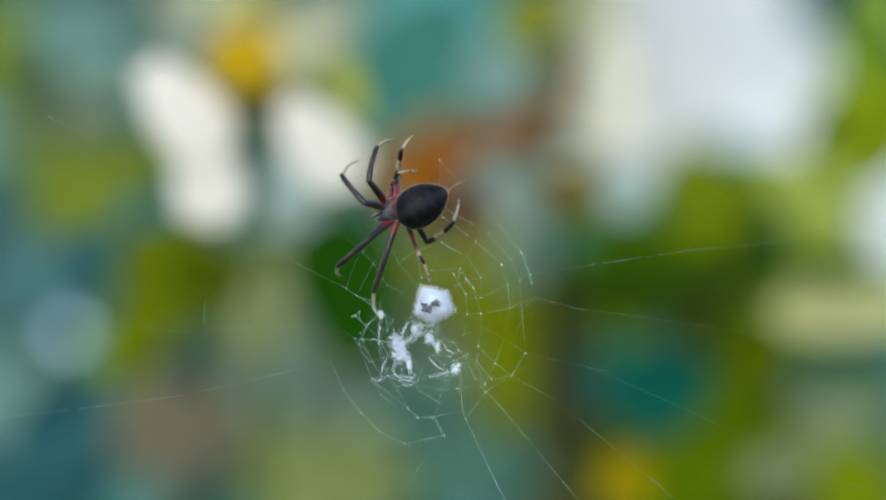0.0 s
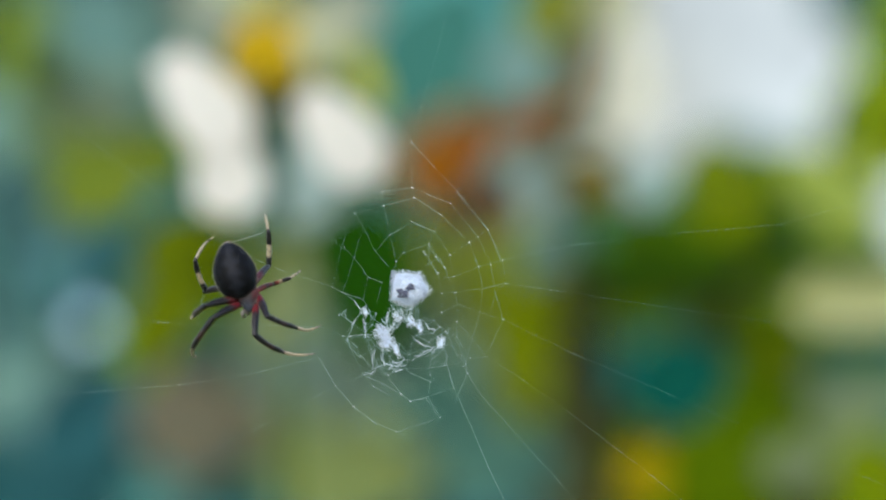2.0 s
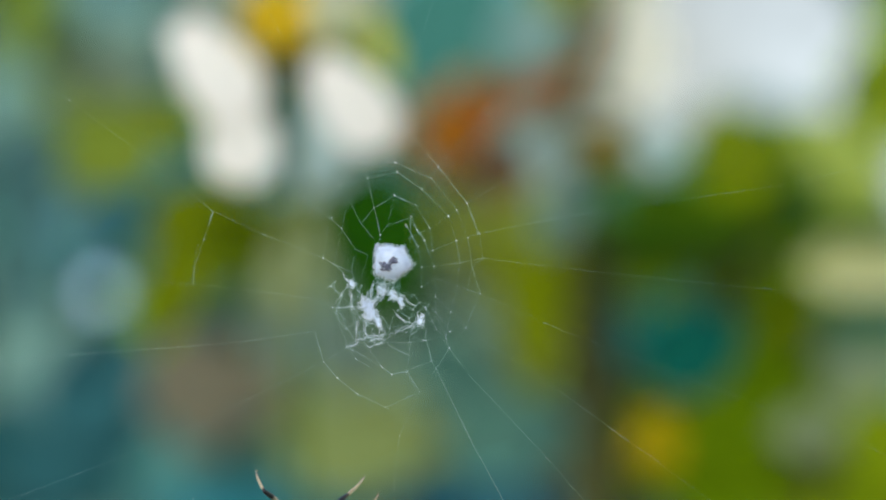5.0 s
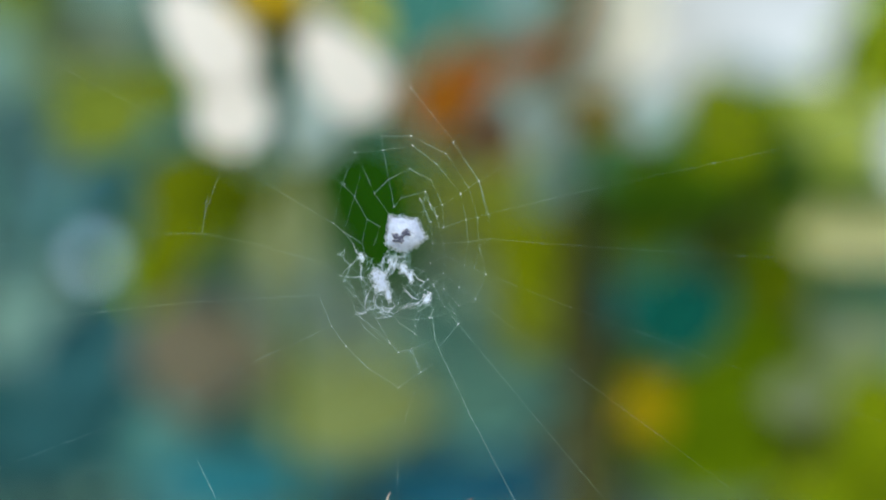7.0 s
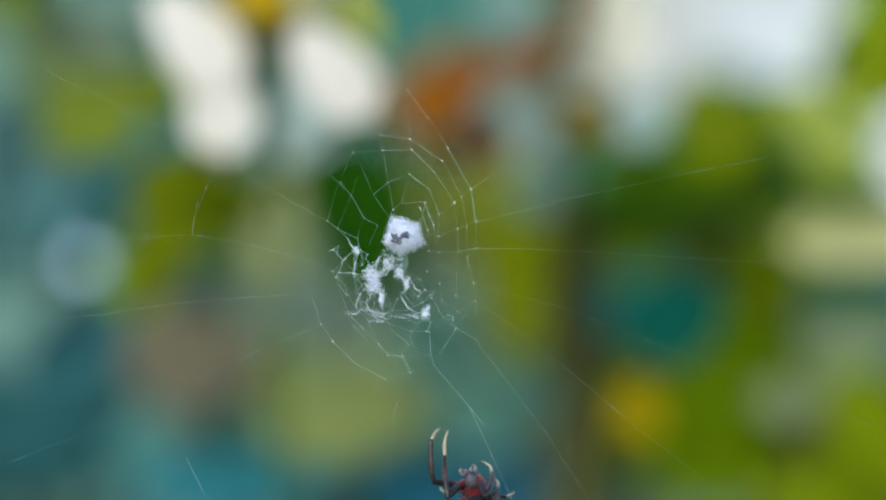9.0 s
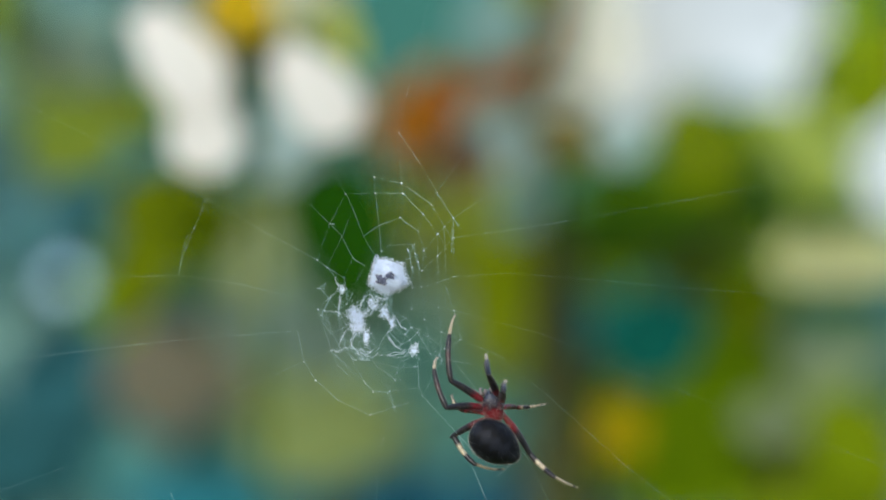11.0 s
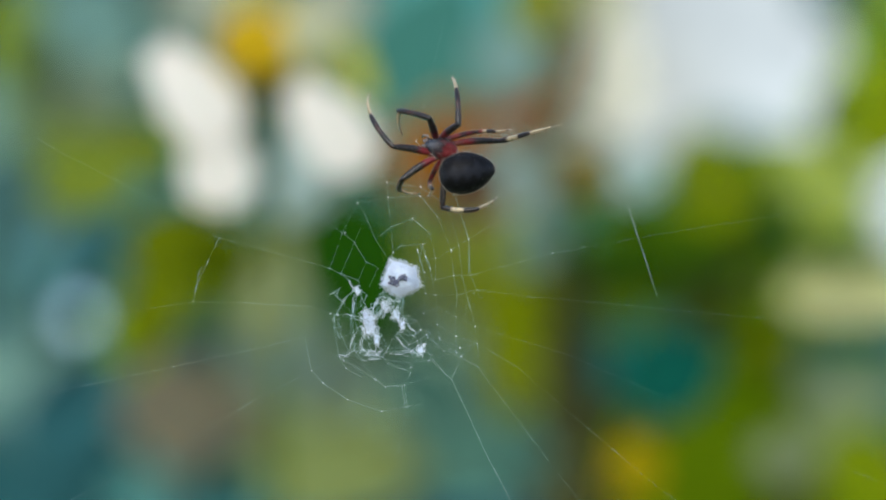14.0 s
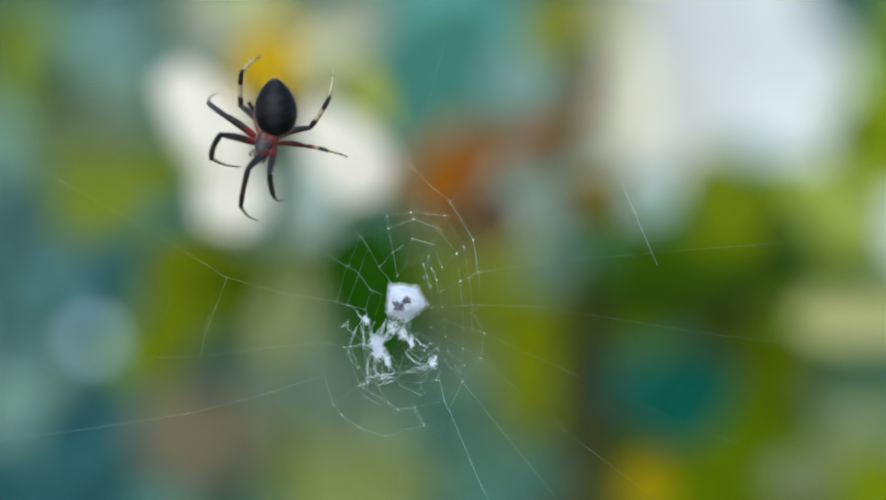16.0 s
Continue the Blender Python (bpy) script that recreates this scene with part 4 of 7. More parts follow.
def bright_sky():
    """A glowing sheet that stands in for the overexposed bright sky low behind the thicket."""
    m = bpy.data.materials.new("bright_sky")
    m.use_nodes = True
    t = m.node_tree
    t.nodes.clear()
    tc = t.nodes.new("ShaderNodeTexCoord")
    n = node(t, "ShaderNodeTexNoise", Scale=0.12, Detail=2.0)
    t.links.new(tc.outputs["Object"], n.inputs["Vector"])
    sx = t.nodes.new("ShaderNodeSeparateXYZ")
    t.links.new(tc.outputs["Object"], sx.inputs[0])
    add = t.nodes.new("ShaderNodeMath")
    add.operation = "MULTIPLY_ADD"
    add.inputs[1].default_value = 0.05
    t.links.new(sx.outputs[0], add.inputs[0])
    t.links.new(n.outputs[0], add.inputs[2])
    r = ramp(t, [(0.48, (1.0, 0.94, 0.82)), (0.6, (0.96, 1.0, 0.85)), (0.82, (0.86, 0.98, 1.04))])
    t.links.new(add.outputs[0], r.inputs[0])
    # the sheet's glow is tinted blue low down, for the small left gap
    low = t.nodes.new("ShaderNodeMapRange")
    low.inputs["From Min"].default_value = 1.0
    low.inputs["From Max"].default_value = 1.7
    t.links.new(sx.outputs[2], low.inputs["Value"])
    mix = t.nodes.new("ShaderNodeMix")
    mix.data_type = "RGBA"
    mix.inputs["A"].default_value = (0.52, 0.78, 1.05, 1)
    t.links.new(low.outputs[0], mix.inputs["Factor"])
    t.links.new(r.outputs[0], mix.inputs["B"])
    e = node(t, "ShaderNodeEmission", Strength=SKY_GLOW)
    t.links.new(mix.outputs["Result"], e.inputs["Color"])
    # the sheet's glow is set by hand: strongest at left, dimmed behind the wide gaps
    k = t.nodes.new("ShaderNodeMath")
    k.operation = "MULTIPLY_ADD"
    k.inputs[1].default_value = 0.06
    k.inputs[2].default_value = 0.5
    t.links.new(sx.outputs[0], k.inputs[0])
    side = ramp(t, [(p, (v, v, v)) for p, v in ((0.44, 1.0), (0.56, 0.25), (0.645, 0.225), (0.75, 0.265), (0.83, 0.335), (0.89, 0.36), (0.94, 0.40))])
    t.links.new(k.outputs[0], side.inputs[0])
    glow = t.nodes.new("ShaderNodeMath")
    glow.operation = "MULTIPLY"
    t.links.new(side.outputs[0], glow.inputs[0])
    puff = node(t, "ShaderNodeTexNoise", Scale=0.7, Detail=3.0)
    t.links.new(tc.outputs["Object"], puff.inputs["Vector"])
    cloud = t.nodes.new("ShaderNodeMapRange")
    cloud.inputs["From Min"].default_value = 0.35
    cloud.inputs["From Max"].default_value = 0.65
    cloud.inputs["To Min"].default_value = 0.82 * SKY_GLOW
    cloud.inputs["To Max"].default_value = 1.25 * SKY_GLOW
    t.links.new(puff.outputs[0], cloud.inputs["Value"])
    t.links.new(cloud.outputs[0], glow.inputs[1])
    t.links.new(glow.outputs[0], e.inputs["Strength"])
    o = t.nodes.new("ShaderNodeOutputMaterial")
    t.links.new(e.outputs[0], o.inputs["Surface"])
    v, f = [], []
    for i in range(25):
        a = radians(-30 + 60 * i / 24)
        v += [(40 * math.sin(a), 40 * math.cos(a), -0.5), (40 * math.sin(a), 40 * math.cos(a), 7.0)]
    for i in range(24):
        f.append((2 * i, 2 * i + 1, 2 * i + 3, 2 * i + 2))
    return tagged(new("backdrop", mesh_of("backdrop", v, f, m)), "glowing sheet for the pale overexposed sky, tinted blue low down, behind the thicket", "sky", kind="structure")


SKY_GLOW = 1.2
bright_sky()
hedge()

# ---------------------------------------------------------------- the web
HUB = Vector((-6.39, -3.81))
SWAYS = []
KNOTS = []


def sway(t, dx, dz):
    """The hub's shift in mm at t seconds."""
    SWAYS.append((t, Vector((dx, dz))))


def knot(rest, *rows):
    """A knot of the web, in mm from the hub at rest, and how far it strays from the hub's own shift, by time."""
    KNOTS.append((rest, rows))


def sways():
    sway(0, 6.61, 0.57)
    sway(0.5, 5.53, 1.14)
    sway(1, 4.74, 2.15)
    sway(1.5, 2.51, 2.51)
    sway(2, 1, 1.51)
    sway(2.5, 1, 0.93)
    sway(3, -3.08, 1.87)
    sway(3.5, -2.15, 0.86)
    sway(4, -1.58, 0.58)
    sway(4.2, -2.43, 0.15)
    sway(5.2, -2.65, 0.86)
    sway(6.3, -2.58, 1.08)
    sway(6.5, -0.93, 0.86)
    sway(7, 0, 0)
    sway(7.5, 0.57, -1.08)
    sway(8, 0, -0.14)
    sway(8.5, 1.43, 0.07)
    sway(8.7, 1.08, 0.36)
    sway(9.8, 1.51, -1.22)
    sway(10.8, 1.65, -2.59)
    sway(11, 1.43, -2.52)
    sway(11.5, 3.08, -2.74)
    sway(12, 2.51, -1.01)
    sway(12.5, 2.8, 0.72)
    sway(13, 2.8, 1.65)
    sway(13.5, 3.16, 2.01)
    sway(14, 1.29, 1.79)
    sway(14.5, 1.65, 3.45)
    sway(15, 1, 2.08)
    sway(15.5, -1.14, 0.79)
    sway(16, 0.07, 1.72)


def knots():
    knot((-2.6, -5.9), (0, -1.2, 0.1), (1, -0.4, 0.5), (2, 0.0, -0.2), (4, 0.2, -0.1), (7, 0.0, 0.0), (8.5, -0.8, 0.2), (11, -0.9, 0.2), (12, -1.6, 0.4), (13, -2.0, 1.0), (14, -1.0, 0.1), (15, -0.9, -0.2), (16, -0.6, 0.2))
    knot((2.9, -8.1), (0, 0.0, 0.1), (1, 1.2, 0.6), (2, 1.2, 1.4), (4, 1.2, 1.2), (7, 0.0, 0.0), (8.5, -0.1, -1.7), (11, 0.5, -1.2), (12, -0.3, -0.4), (13, -1.3, -0.6), (14, -0.4, -0.9), (15, 0.4, 0.2), (16, 0.7, 0.5))
    knot((-7.9, -5.1), (0, -1.9, 1.0), (1, -0.8, -0.4), (2, -0.3, -0.7), (4, 0.9, -0.6), (7, 0.0, 0.0), (8.5, -0.9, 0.8), (11, -0.8, 1.1), (12, -1.0, 1.6), (13, -1.7, 2.4), (14, -0.8, 0.9), (15, -0.7, -0.0), (16, 0.4, -0.4))
    knot((-5.4, -2.9), (0, -1.2, 1.8), (1, -0.2, 0.4), (2, -0.1, 0.1), (4, 0.6, 0.3), (7, 0.0, 0.0), (8.5, -0.5, 1.1), (11, -0.4, 1.4), (12, -0.2, 1.5), (13, -0.5, 2.1), (14, -0.1, 1.5), (15, 0.1, 0.7), (16, 0.5, 0.7))
    knot((-10.4, -3.4), (0, -1.8, 0.8), (1, -0.8, -1.2), (2, -0.4, -1.2), (4, 0.7, -1.4), (7, 0.0, 0.0), (8.5, -0.9, 0.4), (11, -0.6, 0.9), (12, -0.7, 1.6), (13, -1.3, 2.1), (14, -1.0, 0.1), (15, -0.9, -1.1), (16, 0.3, -1.4))
    knot((-7.6, 0.4), (0, -2.1, 0.9), (1, -1.0, -0.7), (2, -0.7, -0.7), (4, 0.6, -0.7), (7, 0.0, 0.0), (8.5, -0.7, 0.6), (11, 0.0, 0.9), (12, 0.1, 1.2), (13, -0.1, 2.1), (14, 0.1, 0.4), (15, 0.8, -0.3), (16, 0.4, -0.6))
    knot((-2.9, 12.7), (1, -0.0, -0.1), (2, -0.5, -0.1), (4, -0.8, 0.1), (7, 0.0, 0.0), (8.5, -0.1, 0.4), (11, 1.2, 0.2), (12, 1.9, 0.2), (13, 2.4, 0.6), (14, 1.1, -0.2), (15, 1.4, -1.3), (16, 0.7, -1.6))
    knot((0.8, 12.6), (1, -0.1, 0.2), (2, -0.4, 0.4), (4, -0.6, 0.2), (7, 0.0, 0.0), (8.5, -0.1, -0.1), (11, 0.9, -0.6), (12, 1.7, -0.8), (13, 2.2, -0.5), (15, 1.2, -1.1), (16, -0.1, -1.1))
    knot((6.2, 11.9), (0, 2.2, -1.5), (1, 0.5, 0.6), (2, -0.1, 0.7), (4, -0.6, 0.6), (7, 0.0, 0.0), (8.5, -0.7, -0.4), (11, 0.0, -1.1), (12, 0.4, -1.5), (13, 0.3, -1.3), (15, 0.9, -0.3), (16, -0.5, 1.1))
    knot((2.7, 5.5), (0, 0.8, -0.8), (1, 0.4, 0.3), (2, -0.1, 0.3), (4, -0.4, 0.4), (7, 0.0, 0.0), (8.5, 0.1, -1.1), (11, 0.7, -1.4), (12, 0.9, -1.2), (13, 1.6, -0.9), (14, 0.1, -1.0), (15, 0.7, -0.2), (16, 0.4, 0.5))
    knot((10.6, 2.7), (1, 1.7, 1.3), (2, 1.2, 1.1), (4, 0.6, 1.6), (7, 0.0, 0.0), (8.5, -1.2, -1.2), (11, -2.4, 2.5), (12, -1.5, 0.9), (14, -2.0, -2.2), (15, -0.2, 0.2), (16, -1.3, 1.3))
    knot((10.6, -0.4), (0, 2.1, 1.7), (1, 1.6, 0.1), (2, 1.5, 1.3), (4, 1.1, 1.6), (7, 0.0, 0.0), (8.5, -1.4, -1.2), (11, -2.5, 0.4), (12, -2.0, 0.0), (15, -0.6, -1.1), (16, -1.4, 0.1))
    knot((10.2, -5.0), (0, 1.4, -1.2), (1, 1.7, 0.4), (2, 1.7, 1.3), (4, 1.4, 1.7), (7, 0.0, 0.0), (8.5, -1.4, -1.2), (11, -2.1, 0.8), (12, -2.3, 0.2), (14, -1.0, -1.0), (15, 0.3, -0.1), (16, -0.3, 1.2))
    knot((4.4, -14.2), (0, 0.0, -0.2), (1, 1.9, 0.5), (2, 2.0, 0.8), (4, 2.0, 1.3), (7, 0.0, 0.0), (8.5, -0.5, -2.3), (11, 0.2, -1.0), (12, 1.9, 3.3), (12.5, 2.3, 1.5), (13, 1.3, 1.5), (13.5, 2.2, 1.3), (14, 2.5, 1.7), (14.5, 2.6, 1.7), (15, 3.4, 2.7), (16, 1.4, 0.6))
    knot((13.1, -32.2), (0, 1.2, 2.0), (1, 3.4, 1.4), (2, 2.1, 0.2), (4, 2.1, 0.1), (7, 0.0, 0.0), (12, 1.2, 1.9), (12.5, 1.3, 0.9), (13, 1.6, 0.4), (13.5, 2.3, 0.6), (14, 3.5, 0.7), (14.5, 5.5, 0.6), (15, 6.2, 1.6), (16, 1.5, -0.5))
    knot((9.0, -14.1), (0, -1.4, 2.6), (7, 0.0, 0.0), (11.5, -1.5, 4.8), (12, 0.3, 3.7), (12.5, -0.0, 4.0), (13, -0.2, 3.0), (13.5, -0.2, 3.8), (14.5, -0.3, 4.9), (16, -0.9, 3.0))
    knot((24.3, -32.3), (0, 1.0, 3.6), (7, 0.0, 0.0), (11.5, -3.2, 0.3), (12, -1.7, 0.3), (12.5, -0.7, 0.4), (13, -0.4, 0.1), (13.5, 0.3, 0.6), (14.5, 4.0, 2.2), (16, 3.0, 1.6))
    knot((8.7, -23.2), (0, 0.2, 2.0), (1, 2.6, 1.1), (2, 2.3, 0.1), (4, 2.4, 0.0), (7, 0.0, 0.0), (12, 1.7, 2.5), (12.5, 1.9, 1.2), (13, 1.6, 0.3), (13.5, 2.3, 0.5), (14, 3.3, 0.4), (14.5, 4.7, -0.2), (15, 5.4, 1.0), (16, 1.7, -0.6))
    knot((-6.2, -9.7), (0, -1.7, 0.5), (1, -0.0, -0.7), (2, 0.4, -0.9), (4, 0.7, -1.0), (7, 0.0, 0.0), (8.5, -0.9, 0.2), (11, -1.1, 0.7), (12, -1.4, 1.0), (13, -2.5, 1.5), (14, -1.8, 0.2), (15, -1.4, -0.3), (16, 0.4, -0.6))
    knot((2.0, -17.3), (0, -0.2, 0.9), (1, 1.9, 1.0), (2, 2.1, 1.3), (4, 2.1, 1.7), (7, 0.0, 0.0), (8.5, -1.1, 0.1), (11, -1.2, 0.8), (12, -1.7, 3.5), (13, -2.9, 2.1), (14, -1.4, 1.3), (15, -0.2, 1.9), (16, 0.4, 2.1))
    knot((-0.8, -19.3), (0, -2.4, 1.9), (1, -0.7, 1.4), (2, -0.8, 1.5), (4, -0.6, 1.7), (7, 0.0, 0.0), (8.5, -1.6, 1.3), (11, -1.4, 1.7), (12, -1.5, 2.7), (13, -3.0, 2.8), (14, -1.6, 2.9), (15, -0.4, 3.0), (16, -1.9, 2.7))
    knot((-7.4, -14.1), (0, -1.5, 0.5), (1, 0.1, -0.7), (2, 0.5, -0.7), (4, 0.7, -0.6), (7, 0.0, 0.0), (8.5, -1.5, 0.9), (11, -1.7, 1.0), (12, -2.1, 1.3), (13, -3.2, 2.0), (14, -2.4, 1.1), (15, -1.5, 0.1), (16, -0.6, 0.0))
    knot((-9.2, -11.4), (0, -2.1, 0.9), (1, -0.5, -0.6), (2, -0.1, -0.5), (4, 0.9, -1.3), (7, 0.0, 0.0), (8.5, -1.1, 0.4), (11, -1.4, 0.9), (12, -2.1, 1.4), (13, -3.1, 2.0), (14, -2.1, -0.0), (15, -1.2, -0.9), (16, 0.1, -1.2))
    knot((-10.6, -7.6), (0, -2.2, 0.7), (1, -0.8, -1.2), (2, -0.6, -0.9), (4, 1.7, -1.4), (7, 0.0, 0.0), (8.5, -0.9, 0.4), (11, -0.6, 0.9), (12, -1.4, 0.9), (13, -2.4, 1.4), (16, 0.7, -1.5))
    knot((-25.3, 0.3), (0, -2.3, -3.5), (1, -1.4, -4.7), (4, -0.1, -4.0), (7, 0.0, 0.0), (8.5, -1.0, 0.2), (11, -0.6, -0.4), (12, -0.9, -0.6), (13, -1.5, -1.0), (14, -0.4, -2.7), (15, -0.7, -4.5), (16, -0.2, -6.7))
    knot((-43.4, -0.6), (0, -3.3, -3.0), (7, 0.0, 0.0), (11, -0.7, -1.3), (16, 0.0, -6.0))
    knot((-22.5, 9.8), (0, -2.5, 1.8), (2, -0.4, -4.0), (4, -0.6, -4.6), (7, 0.0, 0.0), (8.5, -0.7, 0.2), (11, -0.0, -0.3), (12, -0.2, -1.4), (13, -0.8, -3.1), (14, -0.1, -4.2), (15, 0.0, -6.2), (16, 0.2, -6.3))
    knot((-42.7, 21.0), (0, -1.2, 3.1), (7, 0.0, 0.0), (11, -1.5, -0.7), (16, -1.6, -3.9))
    knot((49.1, 11.1), (0, -2.0, -2.9), (7, 0.0, 0.0), (11, -0.1, -1.1), (16, 0.4, -2.4))
    knot((38.1, -16.7), (0, -2.4, 2.3), (7, 0.0, 0.0), (11, -1.3, 0.1), (16, 0.3, -0.2))
    knot((8.8, -8.3), (0, 1.0, -0.9), (7, 0.0, 0.0), (15, 0.9, 0.0), (16, 0.7, 1.0))
    knot((27.8, -22.9), (0, -1.1, 3.4), (7, 0.0, 0.0), (16, 0.6, -0.3))


sways()
knots()


def follows(r):
    """How much a place r mm from the hub follows the hub's shift."""
    return 1.0 if r < 14 else max(0.0, 1 - (r - 14) / 60)


def settle():
    """The bend of the whole web in every row of the sway: smooth between its knots, still at its far moorings."""
    rest = [(0.0, 0.0)] + [k[0] for k in KNOTS] + [(120 * math.cos(i * math.pi / 6), 120 * math.sin(i * math.pi / 6)) for i in range(12)]
    c = np.array(rest)
    n = len(c)
    a = np.ones((n + 1, n + 1))
    a[:n, :n] = np.hypot(c[:, None, 0] - c[None, :, 0], c[:, None, 1] - c[None, :, 1]) - 0.15 * np.eye(n)
    a[n, n] = 0.0
    d = np.zeros((len(SWAYS), n + 1, 2))
    for j, (t, hub) in enumerate(SWAYS):
        d[j, 0] = hub
        for i, (p, rows) in enumerate(KNOTS):
            w = follows(math.hypot(*p))
            d[j, i + 1] = [np.interp(t, [q[0] for q in rows], [q[k] for q in rows]) + w * hub[k - 1] for k in (1, 2)]
    return c, np.stack([np.linalg.solve(a, m) for m in d])


CENTRES, WEIGHTS = settle()


def in_space(p, lift=0.0):
    """A place on the web's plane, in mm from the lens axis, in metres."""
    return Vector((p[0] * MM, DIST - lift * MM + TILT * p[0] * MM, EYE + p[1] * MM))


def swayed(p):
    """Where a point of the web, in mm from the hub, goes in each row of the sway."""
    f = np.append(np.hypot(CENTRES[:, 0] - p[0], CENTRES[:, 1] - p[1]), 1.0)
    return [HUB + Vector((p[0] + q[0], p[1] + q[1])) for q in np.einsum("n,tnk->tk", f, WEIGHTS)]


web = tagged(new("spider_web", None), "torn orb web of pale silk threads with a tangled hub", "spider web")
PIECES = []


def along(a, b):
    """The pose at a whose y axis runs to b."""
    d = (b - a).normalized()
    q = d.to_track_quat("Y", "Z")
    return Matrix.Translation(a) @ q.to_matrix().to_4x4()


thread_rng = random.Random(3)


def thread_piece(a, b, thick, bead, uneven=0.0):
    """One straight piece of silk from knot to knot; it swings with the web."""
    ends = [(in_space(p), in_space(q)) for p, q in zip(swayed(a), swayed(b))]
    size = sorted((q - p).length for p, q in ends)[int(0.7 * len(ends))]
    n = max(3, min(16, int(size / 0.0008)))
    sag = 0.02 * size * thread_rng.uniform(-1, 1)
    pts = [(0.00003 * thread_rng.uniform(-1, 1) * (0 < i < n) + sag * math.sin(math.pi * i / n), size * i / n, 0.00003 * thread_rng.uniform(-1, 1) * (0 < i < n)) for i in range(n + 1)]
    own = thick * MM * (1 - uneven * thread_rng.random())
    v, f = tube(pts, [own * thread_rng.uniform(0.4, 1.2) * (1.7 if thread_rng.random() < 0.14 else 1.0) for _ in pts], 5)
    plain = len(f)
    if thread_rng.random() < 0.75:
        k = bead * MM * thread_rng.uniform(0.3, 1.15)
        tube([(0, -1.6 * k, 0), (0, -0.5 * k, 0), (0, 0.7 * k, 0), (0, 2.2 * k, 0)], [0.3 * k, k, 0.9 * k, 0.25 * k], 6, v, f)
    me = mesh_of("thread", v, f, SILK)
    me.materials.append(FLOSS)
    for p in me.polygons[plain:]:
        p.material_index = 1
    ob = new("thread", me)
    ob.parent = web
    PIECES.append((ob, [(r[0], along(p, q)) for r, (p, q) in zip(SWAYS, ends)]))


def faint_thread(*knots):
    for a, b in zip(knots, knots[1:]):
        thread_piece(a, b, 0.0095, 0.03)


def pale_thread(*knots):
    for a, b in zip(knots, knots[1:]):
        thread_piece(a, b, 0.0115, 0.03)


def radius_thread(*knots):
    own = thread_rng.uniform(0.6, 1.1)
    for a, b in zip(knots, knots[1:]):
        far = Vector(a).length > 16
        thread_piece(a, b, own * (0.009 if far else 0.012), 0.03 if far else 0.05, 0.3)


def bright_thread(*knots):
    for a, b in zip(knots, knots[1:]):
        thread_piece(a, b, 0.026 if b[1] > -15 else 0.029, 0.05, 0.2)


def loose_thread(*knots):
    for a, b in zip(knots, knots[1:]):
        thread_piece(a, b, 0.018, 0.055)


def glint_thread(*knots):
    for a, b in zip(knots, knots[1:]):
        thread_piece(a, b, 0.034, 0.05)


def spiral_thread(*knots):
    for a, b in zip(knots, knots[1:]):
        thread_piece(a, b, 0.011 if a[0] + b[0] > 9 and a[1] + b[1] < 8 else 0.015 if a[0] + b[0] > 9 else 0.0095 if a[0] + b[0] < -6 and a[1] + b[1] > -4 else 0.024 if a[1] + b[1] > 14 else 0.0165, 0.075 if a[0] > 0 and a[1] > 4 else 0.05, 0.5)


radius_thread((2.65, 5.53), (4.09, 8.98), (6.25, 11.86), (13.6, 20.52), (21.2, 29.23), (27.01, 36.51))
radius_thread((-0.43, 4.67), (0.65, 8.4), (1.01, 11.34), (0.79, 12.56), (0.79, 18.66), (2.08, 23.32), (5.31, 34.82))
radius_thread((-1.36, 3.59), (-2, 7.03), (-2.72, 10.76), (-2.93, 12.55), (-4.35, 16.84), (-11.11, 24.3), (-16.76, 33.86))
radius_thread((-5.43, -1.07), (-7.72, 0.37), (-9, 1.44), (-15.38, 5.23), (-22.58, 9.78), (-29.81, 14.24), (-41.3, 20.19), (-54.41, 27.84))
radius_thread((-5.44, -5.73), (-8.08, -5.15), (-10.42, -3.56), (-18.57, -1.19), (-25.41, 0.25), (-33.34, 0.05), (-43.44, -0.86), (-55.88, -1.54))
radius_thread((-1.86, -9.33), (-4.37, -9.32), (-6.01, -10.03), (-9.22, -11.59), (-16.82, -14.98), (-26.71, -19.69), (-40.03, -25.11), (-54.6, -30.6))
radius_thread((4.95, -6.84), (6.9, -9.01), (9.06, -8.16), (14.7, -12.66), (21.24, -17.41), (32.22, -25.51), (44.03, -34.34), (49.98, -38.53))
radius_thread((3.3, -3.6), (5.1, -2.67), (7.62, -3.83), (10.36, -5.06), (21.23, -9.3), (35.14, -14.39), (49.94, -19.83), (66.4, -26.23))
radius_thread((3.51, -1.08), (4.95, -1.09), (8.05, -0.95), (10.79, -0.52), (17.59, -1.11), (24.87, -1.63), (38.06, -2.45), (51.01, -3.22), (66.33, -4.14))
radius_thread((2.58, 1.07), (4.95, 0.93), (7.83, 1.93), (10.71, 2.65), (20.49, 5.03), (35.1, 8.17), (49.49, 11.25), (66.26, 15.34))
radius_thread((2.08, 2.87), (4.81, 3.81), (7.11, 5.24), (9.49, 6.83), (15.41, 10.59), (23.39, 15.52), (38.75, 23.58))
radius_thread((-25.41, 0.25), (-24.91, 4.3), (-24.56, 5.37))
radius_thread((-22.58, 9.78), (-23.85, 6.08), (-25.13, 2.52), (-25.41, 0.25))
bright_thread((3.3, -7.77), (3.51, -10.58), (3.87, -13.32), (4.3, -14.4), (8.2, -22.73), (13.99, -33.93), (17.62, -40.22))
faint_thread((-1.86, 2.51), (-3.79, 5.24), (-5.29, 8.6), (-6.28, 10.39), (-8.27, 14.32), (-12.53, 21.79))
faint_thread((-3.15, 1.08), (-4.72, 1.94), (-6.36, 4.88), (-7.92, 6.45), (-12.54, 11.09))
